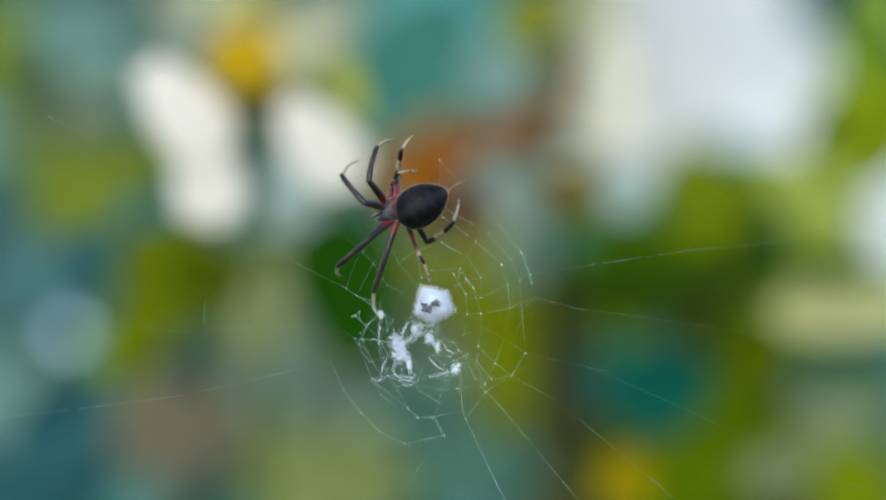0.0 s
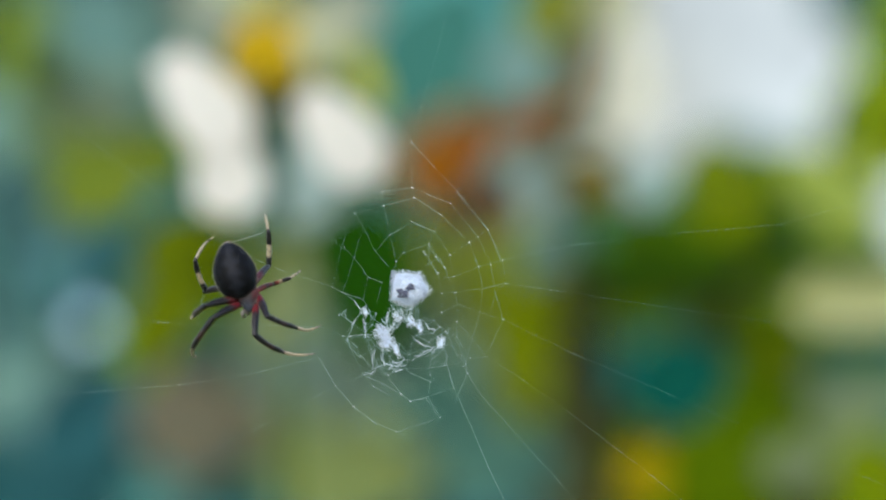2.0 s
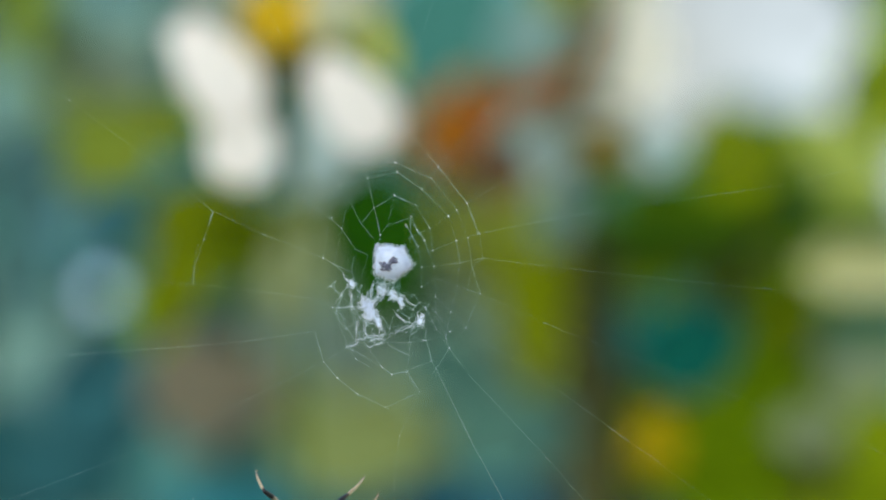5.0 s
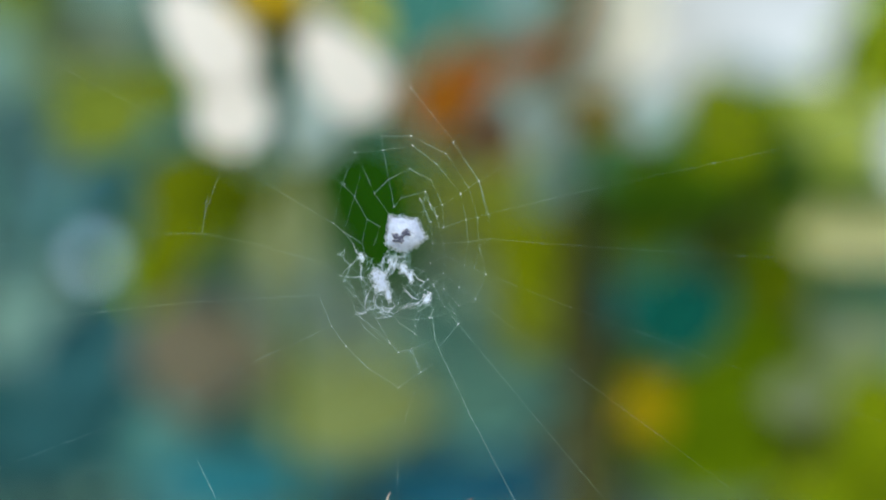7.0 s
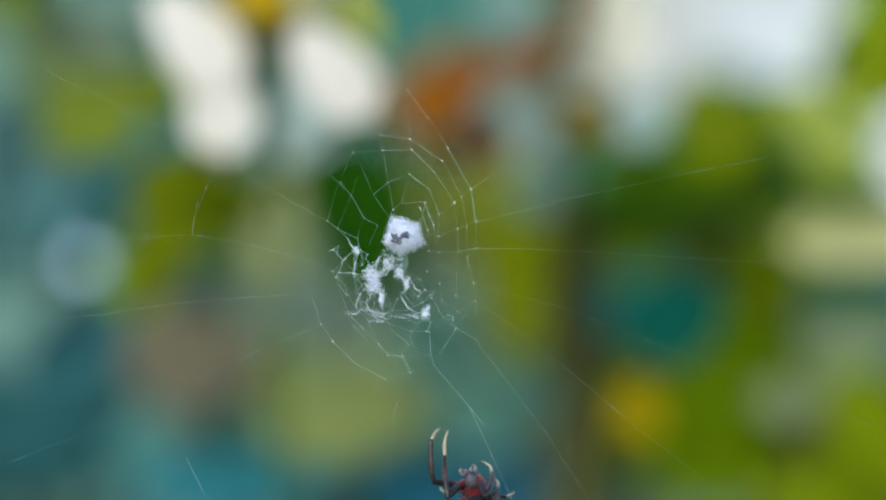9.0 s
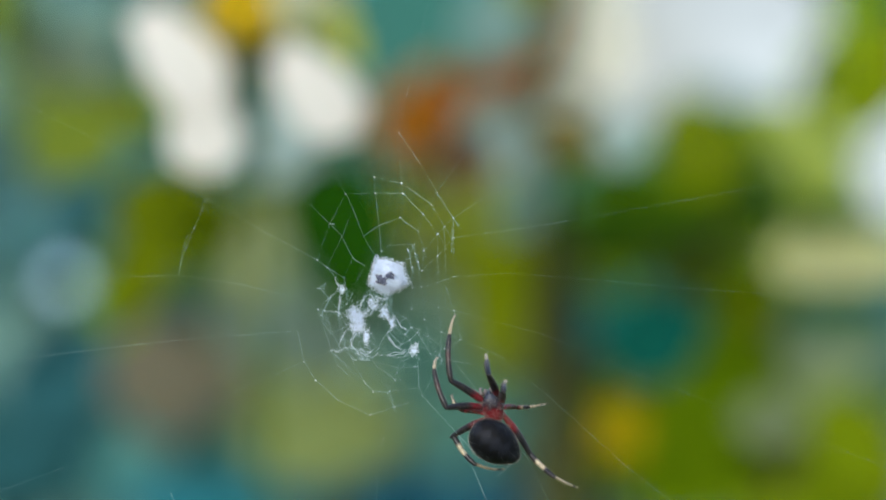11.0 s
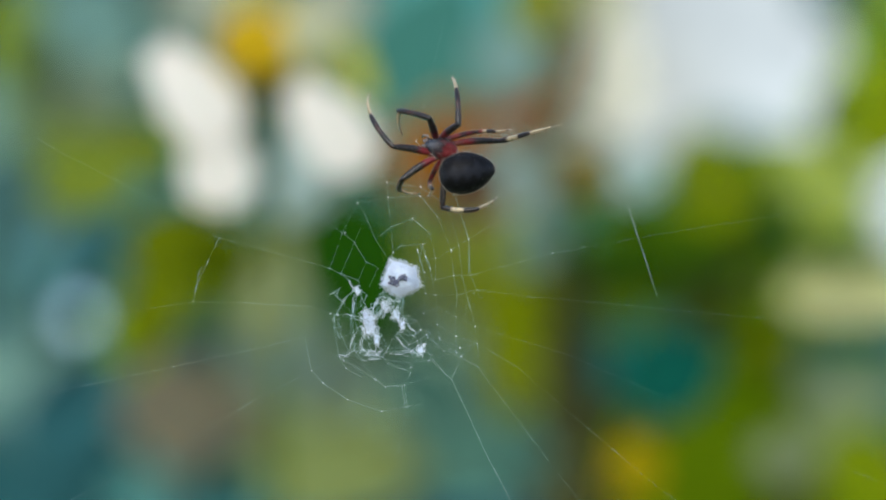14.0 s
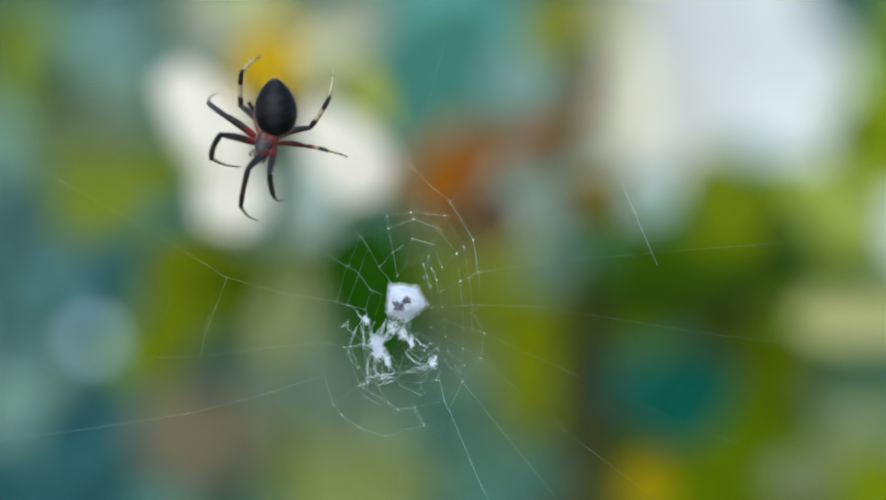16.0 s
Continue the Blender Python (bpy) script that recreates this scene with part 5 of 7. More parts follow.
faint_thread((-10.78, -7.64), (-18.94, -8.04), (-27.4, -8.5), (-39.99, -9.86), (-54.54, -12.25))
faint_thread((1.36, -10.79), (1.22, -12.58), (0.86, -14.52), (2.08, -17.48), (0.28, -22.65), (-0.8, -27.68), (-1.16, -39.21))
pale_thread((6.03, -10.45), (9.64, -14.8), (18.34, -25.36), (25.64, -34.09), (29.3, -38.95))
spiral_thread((6.25, 11.86), (9.49, 6.83), (10.71, 2.65), (10.79, -0.52))
spiral_thread((-2.93, 12.55), (0.79, 12.56), (5.31, 10.28), (8.19, 5.96), (9.27, 2.15), (9.49, -1.6), (8.77, -4.34), (10.36, -5.06))
spiral_thread((-6.28, 10.39), (-2.72, 10.76), (1.01, 11.34), (4.09, 8.98), (7.11, 5.24), (7.83, 1.93), (8.05, -0.95))
spiral_thread((-7.57, 6.45), (-6.36, 4.88), (-4.72, 1.94), (-3.15, 1.08), (-4.01, -1.79))
spiral_thread((-3.79, 5.24), (-2, 7.03), (0.65, 8.4), (3.3, 6.97), (4.81, 3.81), (4.95, 0.93))
spiral_thread((-1.36, 3.59), (-0.43, 4.67), (2.65, 5.53), (4.09, 2.37), (4.95, -1.09), (5.1, -2.67))
spiral_thread((2.65, 5.53), (2.08, 4.31), (3.3, 1.65), (3.51, -1.08), (3.3, -3.6))
spiral_thread((0.79, 18.66), (3.52, 15.23), (6.25, 11.86))
spiral_thread((-9, 1.44), (-7.72, 0.37), (-6.5, -1.07), (-5.44, -2.36))
spiral_thread((-6.28, 10.39), (-7.92, 6.45), (-9, 1.44))
spiral_thread((-5.29, 8.6), (-6.36, 4.88), (-7.72, 0.37))
spiral_thread((-4.72, 1.94), (-5.43, -1.07), (-4.37, -3.94))
spiral_thread((10.79, -0.52), (9.49, -1.6), (10.36, -5.06), (9.06, -8.16), (6.9, -11.32), (4.3, -14.4))
spiral_thread((8.05, -0.95), (7.62, -3.83), (6.9, -6.71), (9.06, -8.16))
spiral_thread((5.1, -2.67), (4.95, -4.9), (6.9, -6.71), (6.39, -9.59), (6.9, -11.32))
spiral_thread((4.95, -4.9), (4.95, -6.84), (5.67, -9.01), (6.39, -9.59), (3.51, -10.58), (1.36, -10.79))
spiral_thread((-8.08, -5.15), (-6.01, -10.03), (-3.44, -12.2), (-1.87, -13.79), (-0.79, -14.94), (0.86, -14.52), (3.87, -13.32))
spiral_thread((-8.08, -5.15), (-5.44, -5.51), (-4.37, -9.32), (-1.86, -9.33), (1.72, -8.63), (3.3, -7.77))
spiral_thread((-6.01, -10.03), (-5.08, -11.83), (-3.44, -13.27))
spiral_thread((-5.44, -2.86), (-5.08, -6.09), (-4.37, -9.32))
spiral_thread((-4.37, -9.32), (-3.44, -10.54), (-1.15, -10.41), (1.36, -10.79))
spiral_thread((-1.86, -9.33), (-0.79, -11.13), (1.36, -12.58))
spiral_thread((3.3, -7.77), (4.59, -8.28), (4.95, -6.84))
spiral_thread((1.72, -8.63), (1.36, -10.79))
spiral_thread((-1.36, 3.59), (-1.86, 1.8))
spiral_thread((2.58, 5.03), (2.29, 2.15))
loose_thread((-10.78, -7.64), (-9.22, -11.59), (-7.44, -14.11), (-4.73, -16.86), (-0.79, -19.4), (2.08, -17.48), (0.86, -14.52))
spiral_thread((-5.62, -5.54), (-5.04, -7.70), (-4.54, -9.72), (-3.60, -10.58))
spiral_thread((-7.20, -5.33), (-6.19, -7.70), (-5.04, -9.50))
spiral_thread((-6.41, -9.86), (-5.47, -10.58), (-4.18, -11.74), (-3.17, -12.89))
spiral_thread((-5.04, -9.50), (-6.41, -9.86))
spiral_thread((-4.18, -9.50), (-3.24, -11.30), (-2.02, -13.46))
spiral_thread((2.81, -8.21), (3.67, -9.50), (3.17, -10.58), (2.02, -10.08), (1.30, -11.59), (1.80, -12.46))
spiral_thread((4.54, -6.62), (5.62, -8.42), (6.34, -10.01), (6.77, -11.45))
spiral_thread((3.60, -6.26), (5.04, -9.14), (6.12, -9.86))
spiral_thread((6.77, -11.45), (4.25, -14.33))
spiral_thread((2.81, -8.21), (4.54, -6.62))
spiral_thread((-2.02, -13.46), (-0.79, -14.90), (0.72, -14.76))
loose_thread((0.72, -14.76), (1.87, -17.42))
loose_thread((9.50, 6.84), (10.51, 2.52))
loose_thread((2.52, 5.33), (3.24, 3.82), (4.18, 1.94))
loose_thread((1.94, 4.54), (2.66, 2.95), (3.17, 1.51))
loose_thread((6.12, 11.74), (7.78, 9.29), (9.50, 6.84))
glint_thread((-26.02, -28.46), (-23.78, -33.28))


def mooring(a, b):
    """A long thread that ties the web to a twig."""
    a, b = in_space(HUB + Vector(a)), Vector(b)
    n = 12
    pts = [a.lerp(b, i / n) - Vector((0, 0, 0.012)) * math.sin(math.pi * i / n) for i in range(n + 1)]
    v, f = tube(pts, [0.02 * MM] * (n + 1), 5)
    ob = new("thread", mesh_of("thread", v, f, SILK))
    ob.parent = web


mooring((27.01, 36.51), (0.099, 1.76, 1.617))
mooring((17.62, -40.22), (0.094, 1.75, 1.161))


def floss(centre, size, count, seed, name, label, wide=1.0, parent=None, lift=0.0):
    """A tuft of tangled silk: a lumpy core and many fine fibres round it."""
    rng = random.Random(seed)
    bm = bmesh.new()
    for _ in range(max(3, count // 14)):
        c = Vector((rng.gauss(0, 0.26) * size * wide, rng.gauss(0, 0.06) * size, rng.gauss(0, 0.34) * size))
        m = Matrix.Translation(c) @ pose(0, 0, 0, 0, rng.uniform(0, 180), 0) @ Matrix.Diagonal((rng.uniform(0.5, 1.0), 0.45, rng.uniform(1.1, 2.4), 1))
        bmesh.ops.create_icosphere(bm, subdivisions=3, radius=size * rng.uniform(0.07, 0.15), matrix=m)
    for v in bm.verts:
        k = v.co / (0.12 * size) + Vector((seed, 0, 0))
        v.co += v.normal * (noise.noise(k) + 0.5 * noise.noise(k * 2.7)) * 0.10 * size
    verts = [v.co.copy() for v in bm.verts]
    bm.verts.index_update()
    faces = [tuple(v.index for v in f.verts) for f in bm.faces]
    bm.free()
    for _ in range(count * 2):
        p = Vector((rng.gauss(0, 0.32) * size * wide, rng.gauss(0, 0.08) * size, rng.gauss(0, 0.40) * size))
        d = Vector((rng.gauss(0, 1), rng.gauss(0, 0.2), rng.gauss(0, 1))).normalized()
        pts = [p.copy()]
        for _k in range(5):
            d = (d + 0.8 * Vector((rng.gauss(0, 1), rng.gauss(0, 0.3), rng.gauss(0, 1)))).normalized()
            p = p + d * size * rng.uniform(0.05, 0.16)
            pts.append(p.copy())
        r = rng.uniform(0.010, 0.026) * MM
        tube(pts, [r, r * 1.3, r, r, r, r * 0.4], 4, verts, faces)
    ob = new(name, mesh_of(name, verts, faces, FLOSS))
    ob.parent = parent or web
    tagged(ob, label)
    PIECES.append((ob, hub_poses(centre, lift)))
    return ob


def hub_poses(p, lift=0.0):
    """The way of a rigid piece at p of the hub: it shifts and turns with it."""
    rows = []
    for row, q, a, b in zip(SWAYS, swayed(p), swayed((p[0] - 2, p[1])), swayed((p[0] + 2, p[1]))):
        turn = math.atan2(b.y - a.y, b.x - a.x)
        rows.append((row[0], Matrix.Translation(in_space(q, lift)) @ pose(0, 0, 0, 0, -math.degrees(turn), 0)))
    return rows


def parcel_point(d):
    """A place on the parcel's skin in direction d: a cushion with five pulled corners."""
    corners = ((-0.17, 2.9), (0.86, 2.65), (2.2, 3.1), (3.6, 2.8), (4.75, 2.35), (6.113, 2.9))
    a = math.atan2(d.z, d.x) % (2 * math.pi)
    if a > 6.113:
        a -= 2 * math.pi
    for (a0, r0), (a1, r1) in zip(corners, corners[1:]):
        if a0 <= a <= a1:
            p, q = Vector((math.cos(a0), math.sin(a0))) * r0, Vector((math.cos(a1), math.sin(a1))) * r1
            e = q - p
            g = Vector((math.cos(a), math.sin(a)))
            k = (p.x * e.y - p.y * e.x) / (g.x * e.y - g.y * e.x)
            edge = 0.85 * k + 0.15 * 2.2
            flat = math.hypot(d.x, d.z)
            return Vector((g.x * edge * flat, d.y * 1.45, g.y * edge * flat)) * MM
    return d * 2.2 * MM


def wrapped_prey():
    """The parcel above the tangle: a lumpy silk ball with dark prey showing through."""
    prey = tagged(new("wrapped_prey", None), "white silk parcel round a dark insect at the web's hub", "silk parcel")
    bm = bmesh.new()
    bmesh.ops.create_icosphere(bm, subdivisions=5, radius=1)
    for v in bm.verts:
        d = v.co.normalized()
        rough = 1 + 0.16 * noise.noise(d * 2.3 + Vector((3, 1, 0))) + 0.12 * noise.noise(d * 6) + 0.09 * noise.noise(d * 15) + 0.06 * noise.noise(d * 36)
        v.co = parcel_point(d) * rough * 0.81
    part("silk_wrap", bm, FLOSS, prey)
    for x, z, sx, sz, turn in ((-1.00, -0.20, 0.55, 0.34, -55), (-0.72, -0.46, 0.62, 0.40, -35), (-0.95, -0.62, 0.42, 0.28, 10), (-0.42, -0.20, 0.36, 0.24, 40),
                               (0.06, 0.30, 0.50, 0.26, 55), (0.34, 0.20, 0.42, 0.24, -30), (0.18, 0.58, 0.28, 0.16, 20), (0.60, 0.46, 0.18, 0.12, 0)):
        bm = bmesh.new()
        ball(bm, (0, 0, 0), (sx * MM, 0.3 * MM, sz * MM), 18, 12)
        for v in bm.verts:
            v.co *= 1 + 0.7 * noise.noise(v.co * 2600 + Vector((x * 9, z * 9, 0))) + 0.5 * noise.noise(v.co * 7000 + Vector((z * 9, x * 9, 0)))
        ob = part("insect_piece", bm, PREY, prey, "dark shell of the caught insect")
        depth = 1.26 * math.sqrt(max(0.1, 1 - (x / 2.15) ** 2 - (z / 2.05) ** 2))
        ob.matrix_basis = pose(x * MM, -depth * MM, z * MM, 0, -turn, 0)
    rng = random.Random(8)
    verts, faces = [], []
    for _ in range(950):
        d = Vector((rng.gauss(0, 1), -abs(rng.gauss(0, 0.8)), rng.gauss(0, 1))).normalized()
        e = (d + 0.45 * Vector((rng.gauss(0, 1), rng.gauss(0, 0.5), rng.gauss(0, 1)))).normalized()
        pts = []
        for k in range(4):
            g = d.lerp(e, k / 3).normalized()
            lift = 0.98 + (0.42 if rng.random() < 0.3 else 0.1) * rng.random()
            pts.append(parcel_point(g) * lift * 0.85)
        r = rng.uniform(0.008, 0.024) * MM
        tube(pts, [r, r, r, r * 0.4], 4, verts, faces)
    ob = new("silk_fuzz", mesh_of("silk_fuzz", verts, faces, FLOSS))
    ob.parent = prey
    PIECES.append((prey, hub_poses((0, 0), 0.8)))


wrapped_prey()
floss((-3.40, -5.40), 1.45 * MM, 90, 1, "silk_tuft", "white fluffy tuft of tangled silk", 0.8)
floss((-2.75, -6.30), 1.35 * MM, 90, 11, "silk_tuft", "white fluffy tuft of tangled silk", 0.7)
floss((-2.10, -7.60), 0.95 * MM, 50, 6, "silk_tuft", "narrow white wisp of silk", 0.35)
floss((-0.20, -4.20), 0.95 * MM, 50, 2, "silk_tuft", "thin tuft of tangled silk", 0.8)
floss((0.75, -5.30), 0.85 * MM, 40, 7, "silk_tuft", "thin tuft of tangled silk", 0.5)
floss((-5.44, -2.80), 0.62 * MM, 40, 3, "silk_tuft", "small white tuft of silk", 0.8)
floss((2.85, -8.10), 0.95 * MM, 44, 4, "silk_tuft", "small white tuft of silk", 0.7)
floss((-1.60, -3.40), 0.9 * MM, 34, 5, "silk_tuft", "thin tuft of tangled silk", 0.9)


def wisp(count, loose, *way):
    """A drawn-out wisp of fine silk fibres along a way over the hub, in mm from it."""
    rng = random.Random(int(abs(way[0][0] * 811 + way[0][1] * 97)) + len(way))
    mid = (sum(p[0] for p in way) / len(way), sum(p[1] for p in way) / len(way))
    verts, faces = [], []
    for _ in range(count):
        a, b = sorted((rng.uniform(-0.1, 0.5), rng.uniform(0.5, 1.1)))
        off = Vector((rng.gauss(0, loose), rng.gauss(0, loose * 0.5), rng.gauss(0, loose)))
        pts = []
        n = 4 * len(way)
        for i in range(n):
            u = min(0.9999, max(0.0, a + (b - a) * i / (n - 1))) * (len(way) - 1)
            p, q = way[int(u)], way[int(u) + 1]
            f = u - int(u)
            off = off * 0.86 + 0.5 * loose * Vector((rng.gauss(0, 1), rng.gauss(0, 0.5), rng.gauss(0, 1)))
            pts.append(Vector((p[0] + (q[0] - p[0]) * f - mid[0], 0, p[1] + (q[1] - p[1]) * f - mid[1])) * MM + off * MM)
        r = rng.uniform(0.008, 0.017) * MM
        tube(pts, [r * rng.uniform(0.7, 1.3) for _p in pts], 4, verts, faces)
    ob = new("silk_wisp", mesh_of("silk_wisp", verts, faces, FLOSS))
    ob.parent = web
    PIECES.append((ob, hub_poses(mid)))


wisp(9, 0.16, (-2.02, -2.38), (-1.51, -3.74), (-2.02, -4.82))
wisp(7, 0.16, (-1.08, -2.52), (-0.86, -3.96))
wisp(18, 0.18, (-0.58, -3.67), (0.29, -4.68), (1.22, -5.90))
wisp(12, 0.20, (-1.73, -3.89), (-0.43, -3.82))
wisp(12, 0.22, (-2.88, -5.69), (-2.02, -4.68), (-1.15, -3.96))
wisp(15, 0.17, (-2.59, -6.48), (-2.02, -7.85), (-1.58, -9.00))
wisp(16, 0.25, (-4.32, -5.11), (-3.46, -4.39))
wisp(16, 0.25, (-4.18, -6.26), (-2.88, -7.13))
wisp(6, 0.10, (-5.26, -2.52), (-5.54, -3.74), (-5.47, -5.18), (-4.90, -6.41))
wisp(5, 0.09, (-6.48, -1.22), (-6.05, -2.30), (-5.18, -2.66))
wisp(4, 0.06, (-8.14, -5.33), (-6.70, -3.74), (-5.47, -2.66))
wisp(4, 0.06, (-8.14, -5.33), (-5.62, -5.33), (-4.03, -5.54))
wisp(3, 0.26, (-5.18, -9.58), (-3.60, -9.14), (-1.66, -9.72), (0.14, -9.29))
wisp(6, 0.20, (-0.22, -9.36), (1.58, -8.93), (2.88, -8.14))
wisp(3, 0.30, (-4.75, -10.08), (-3.10, -10.73), (-1.30, -10.30), (-0.14, -9.58))
wisp(9, 0.14, (2.30, -8.93), (2.88, -7.70))
wisp(8, 0.10, (2.81, -7.99), (3.60, -7.13))
wisp(3, 0.18, (-1.87, -8.71), (-2.74, -9.72), (-3.89, -10.15))
wisp(6, 0.10, (-0.43, -6.12), (0.00, -7.13), (1.22, -8.06), (2.45, -8.50))
wisp(6, 0.10, (-4.18, -6.62), (-4.90, -8.06), (-5.04, -9.58))
wisp(3, 0.14, (-3.60, -7.13), (-4.03, -8.42), (-3.60, -9.29), (-2.59, -9.58))
wisp(6, 0.10, (-2.88, -9.14), (-2.02, -9.72), (-1.30, -9.14))
wisp(5, 0.10, (1.22, -4.82), (1.73, -5.69), (2.81, -6.05))
wisp(5, 0.08, (-4.54, -9.50), (-5.26, -10.01), (-6.34, -9.86))
wisp(6, 0.10, (-1.30, -2.66), (-0.22, -2.81), (0.50, -2.52))
wisp(7, 0.16, (-2.52, -2.30), (-2.74, -3.53), (-2.88, -4.82))


def tangle():
    """The loose net of short threads below the parcel, knot to knot."""
    rng = random.Random(21)
    nodes = []
    for _ in range(66):
        a = rng.uniform(math.pi * 1.0, math.pi * 1.82)
        r = 8.6 - 5.8 * rng.random() ** 1.6
        nodes.append(Vector((-1.2 + r * 0.86 * math.cos(a), -1.9 + r * math.sin(a))))
    for _ in range(22):
        nodes.append(Vector((rng.uniform(-2.8, 1.6), rng.uniform(-5.0, -1.6))))
    done = set()
    for i, p in enumerate(nodes):
        near = sorted(range(len(nodes)), key=lambda j: (nodes[j] - p).length)
        for j in (near[1], near[3], near[rng.choice((4, 5))])[:rng.choice((2, 3))]:
            if (min(i, j), max(i, j)) not in done and (nodes[j] - p).length < 3.4:
                done.add((min(i, j), max(i, j)))
                thread_piece(p, nodes[j], rng.uniform(0.009, 0.024), 0.04)
    # short strings that hang from the parcel to the tufts
    for _ in range(16):
        x = rng.uniform(-2.2, 1.4)
        thread_piece(Vector((x * 0.7, -1.7)), Vector((x + rng.uniform(-0.8, 0.8), rng.uniform(-4.4, -3.0))), rng.uniform(0.012, 0.028), 0.03)


tangle()

# ---------------------------------------------------------------- the spider
STEPS = []


def step(t, body, heading, abdomen, tail, *legs):
    """The spider at t seconds: places in mm on the web's plane, headings in degrees, each leg's knee, ankle and foot."""
    STEPS.append((t, body, heading, abdomen, tail, legs))


step(0, (-4.77, 8.9), -140, (-1.21, 9.48), 30,
     (-8.1,4.8, -11.7,1.8, -11.5,0.5), (-5.8,2.9, -7.3,-1.4, -6.9,-4.3), (-1.6,3.2, -0.5,1.1, -0.1,-0.6), (-0.6,4.8, 2.6,7.2, 3.4,10.4),
     (-8.3,9.5, -11.2,13.0, -9.1,15.2), (-7.8,12.3, -6.9,16.6, -4.4,17.7), (-5.1,11.9, -4.4,13.5, -1.6,13.9), (-4.4,13.2, -3.9,16.4, -2.3,18.6))
step(0.5, (-10.37, 8.95), -142, (-8.39, 12.3), 65,
     (-12.1,5.9, -13.6,1.1, -12.0,0.1), (-9.4,3.8, -9.3,-1.0, -7.7,-3.8), (-5.6,6.6, -4.1,5.2, -3.3,4.1), (-4.9,9.0, -3.7,13.6, -4.9,16.9),
     (-15.9,9.1, -18.9,10.9, -16.8,13.4), (-15.6,11.6, -16.7,15.5, -13.7,17.7), (-13.2,12.3, -12.5,14.1, -10.0,15.0), (-13.2,14.1, -13.2,15.9, -12.9,18.2))
step(1, (-17, 5.1), -121, (-18.06, 8.99), 70,
     (-19.2,2.1, -17.3,-3.1, -14.1,-4.0), (-15.5,1.5, -11.8,-2.6, -8.0,-3.9), (-13.5,4.8, -10.7,4.6, -8.9,4.3), (-14.4,6.9, -14.0,11.5, -14.4,14.4),
     (-23.4,3.5, -25.4,3.7, -23.4,5.8), (-23.5,6.3, -23.7,8.6, -23.4,10.4), (-21.3,7.6, -21.1,10.1, -20.9,11.1), (-22.3,8.3, -22.9,10.1, -23.3,12.3))
step(1.5, (-23.24, -0.71), -100, (-24.44, 2.83), 75,
     (-23.8,-4.7, -19.4,-7.7, -15.4,-7.1), (-20.9,-4.1, -17.8,-6.1, -14.3,-6.2), (-21.0,0.4, -18.5,-0.4, -16.8,-0.9), (-21.6,3.2, -21.9,6.4, -22.6,9.2),
     (-28.0,-1.6, -30.0,-6.0, -28.7,-8.1), (-29.4,-0.5, -31.0,2.8, -30.7,4.9), (-27.2,1.1, -27.8,2.5, -27.5,4.2), (-28.7,0.5, -30.1,2.8, -31.1,5.3))
step(2, (-25.49, -2.97), -81, (-27.1, 0.14), 105,
     (-24.4,-7.8, -21.2,-10.1, -17.0,-10.3), (-22.8,-5.5, -19.5,-7.0, -16.3,-6.8), (-22.6,-1.6, -20.5,-0.9, -19.1,0.2), (-23.3,0.7, -23.2,5.0, -24.0,7.4),
     (-29.3,-5.7, -32.1,-9.3, -32.2,-10.7), (-30.3,-4.2, -32.1,-5.4, -32.6,-5.8), (-27.9,-1.8, -28.2,0.7, -27.8,4.4), (-31.0,-2.5, -32.2,1.4, -30.1,4.5))
step(2.5, (-25.57, -10.52), -62, (-27.46, -7.13), 105,
     (-23.7,-14.7, -21.1,-16.9, -17.9,-17.8), (-22.1,-11.9, -19.2,-12.7, -16.0,-12.1), (-22.8,-8.4, -20.7,-6.7, -19.3,-5.3), (-24.2,-6.6, -25.9,-2.3, -27.2,-0.2),
     (-28.7,-13.8, -29.4,-17.9, -28.1,-18.1), (-29.5,-13.1, -30.4,-13.5, -30.6,-11.9), (-28.5,-10.1, -28.1,-8.7, -28.1,-6.6), (-31.3,-11.0, -33.7,-8.7, -33.4,-6.6))
step(3, (-29.14, -17.07), -47, (-31.93, -14.73), 105,
     (-26.2,-20.1, -20.6,-20.9, -17.4,-19.7), (-25.2,-16.7, -22.9,-14.8, -20.7,-11.6), (-27.1,-14.7, -26.6,-14.0, -26.0,-13.4), (-30.1,-13.7, -32.0,-10.7, -33.1,-8.4),
     (-32.2,-19.4, -33.2,-24.8, -31.7,-27.3), (-33.4,-21.0, -35.8,-19.7, -37.1,-16.9), (-32.9,-18.3, -33.9,-16.9, -34.3,-15.5), (-35.7,-18.6, -38.1,-16.5, -39.0,-11.9))
step(3.5, (-27.74, -24.29), -49, (-30.54, -21.72), 115,
     (-24.7,-27.4, -22.9,-28.7, -20.1,-29.5), (-24.7,-22.6, -21.4,-20.7, -19.5,-18.2), (-25.9,-20.6, -24.5,-18.5, -23.6,-17.1), (-27.7,-20.5, -29.6,-17.1, -31.0,-16.7),
     (-29.7,-27.8, -29.6,-30.1, -29.2,-31.6), (-31.3,-28.4, -33.1,-30.5, -34.0,-29.2), (-31.1,-26.4, -31.7,-26.9, -31.8,-27.3), (-34.6,-24.4, -36.6,-20.4, -36.0,-16.9))
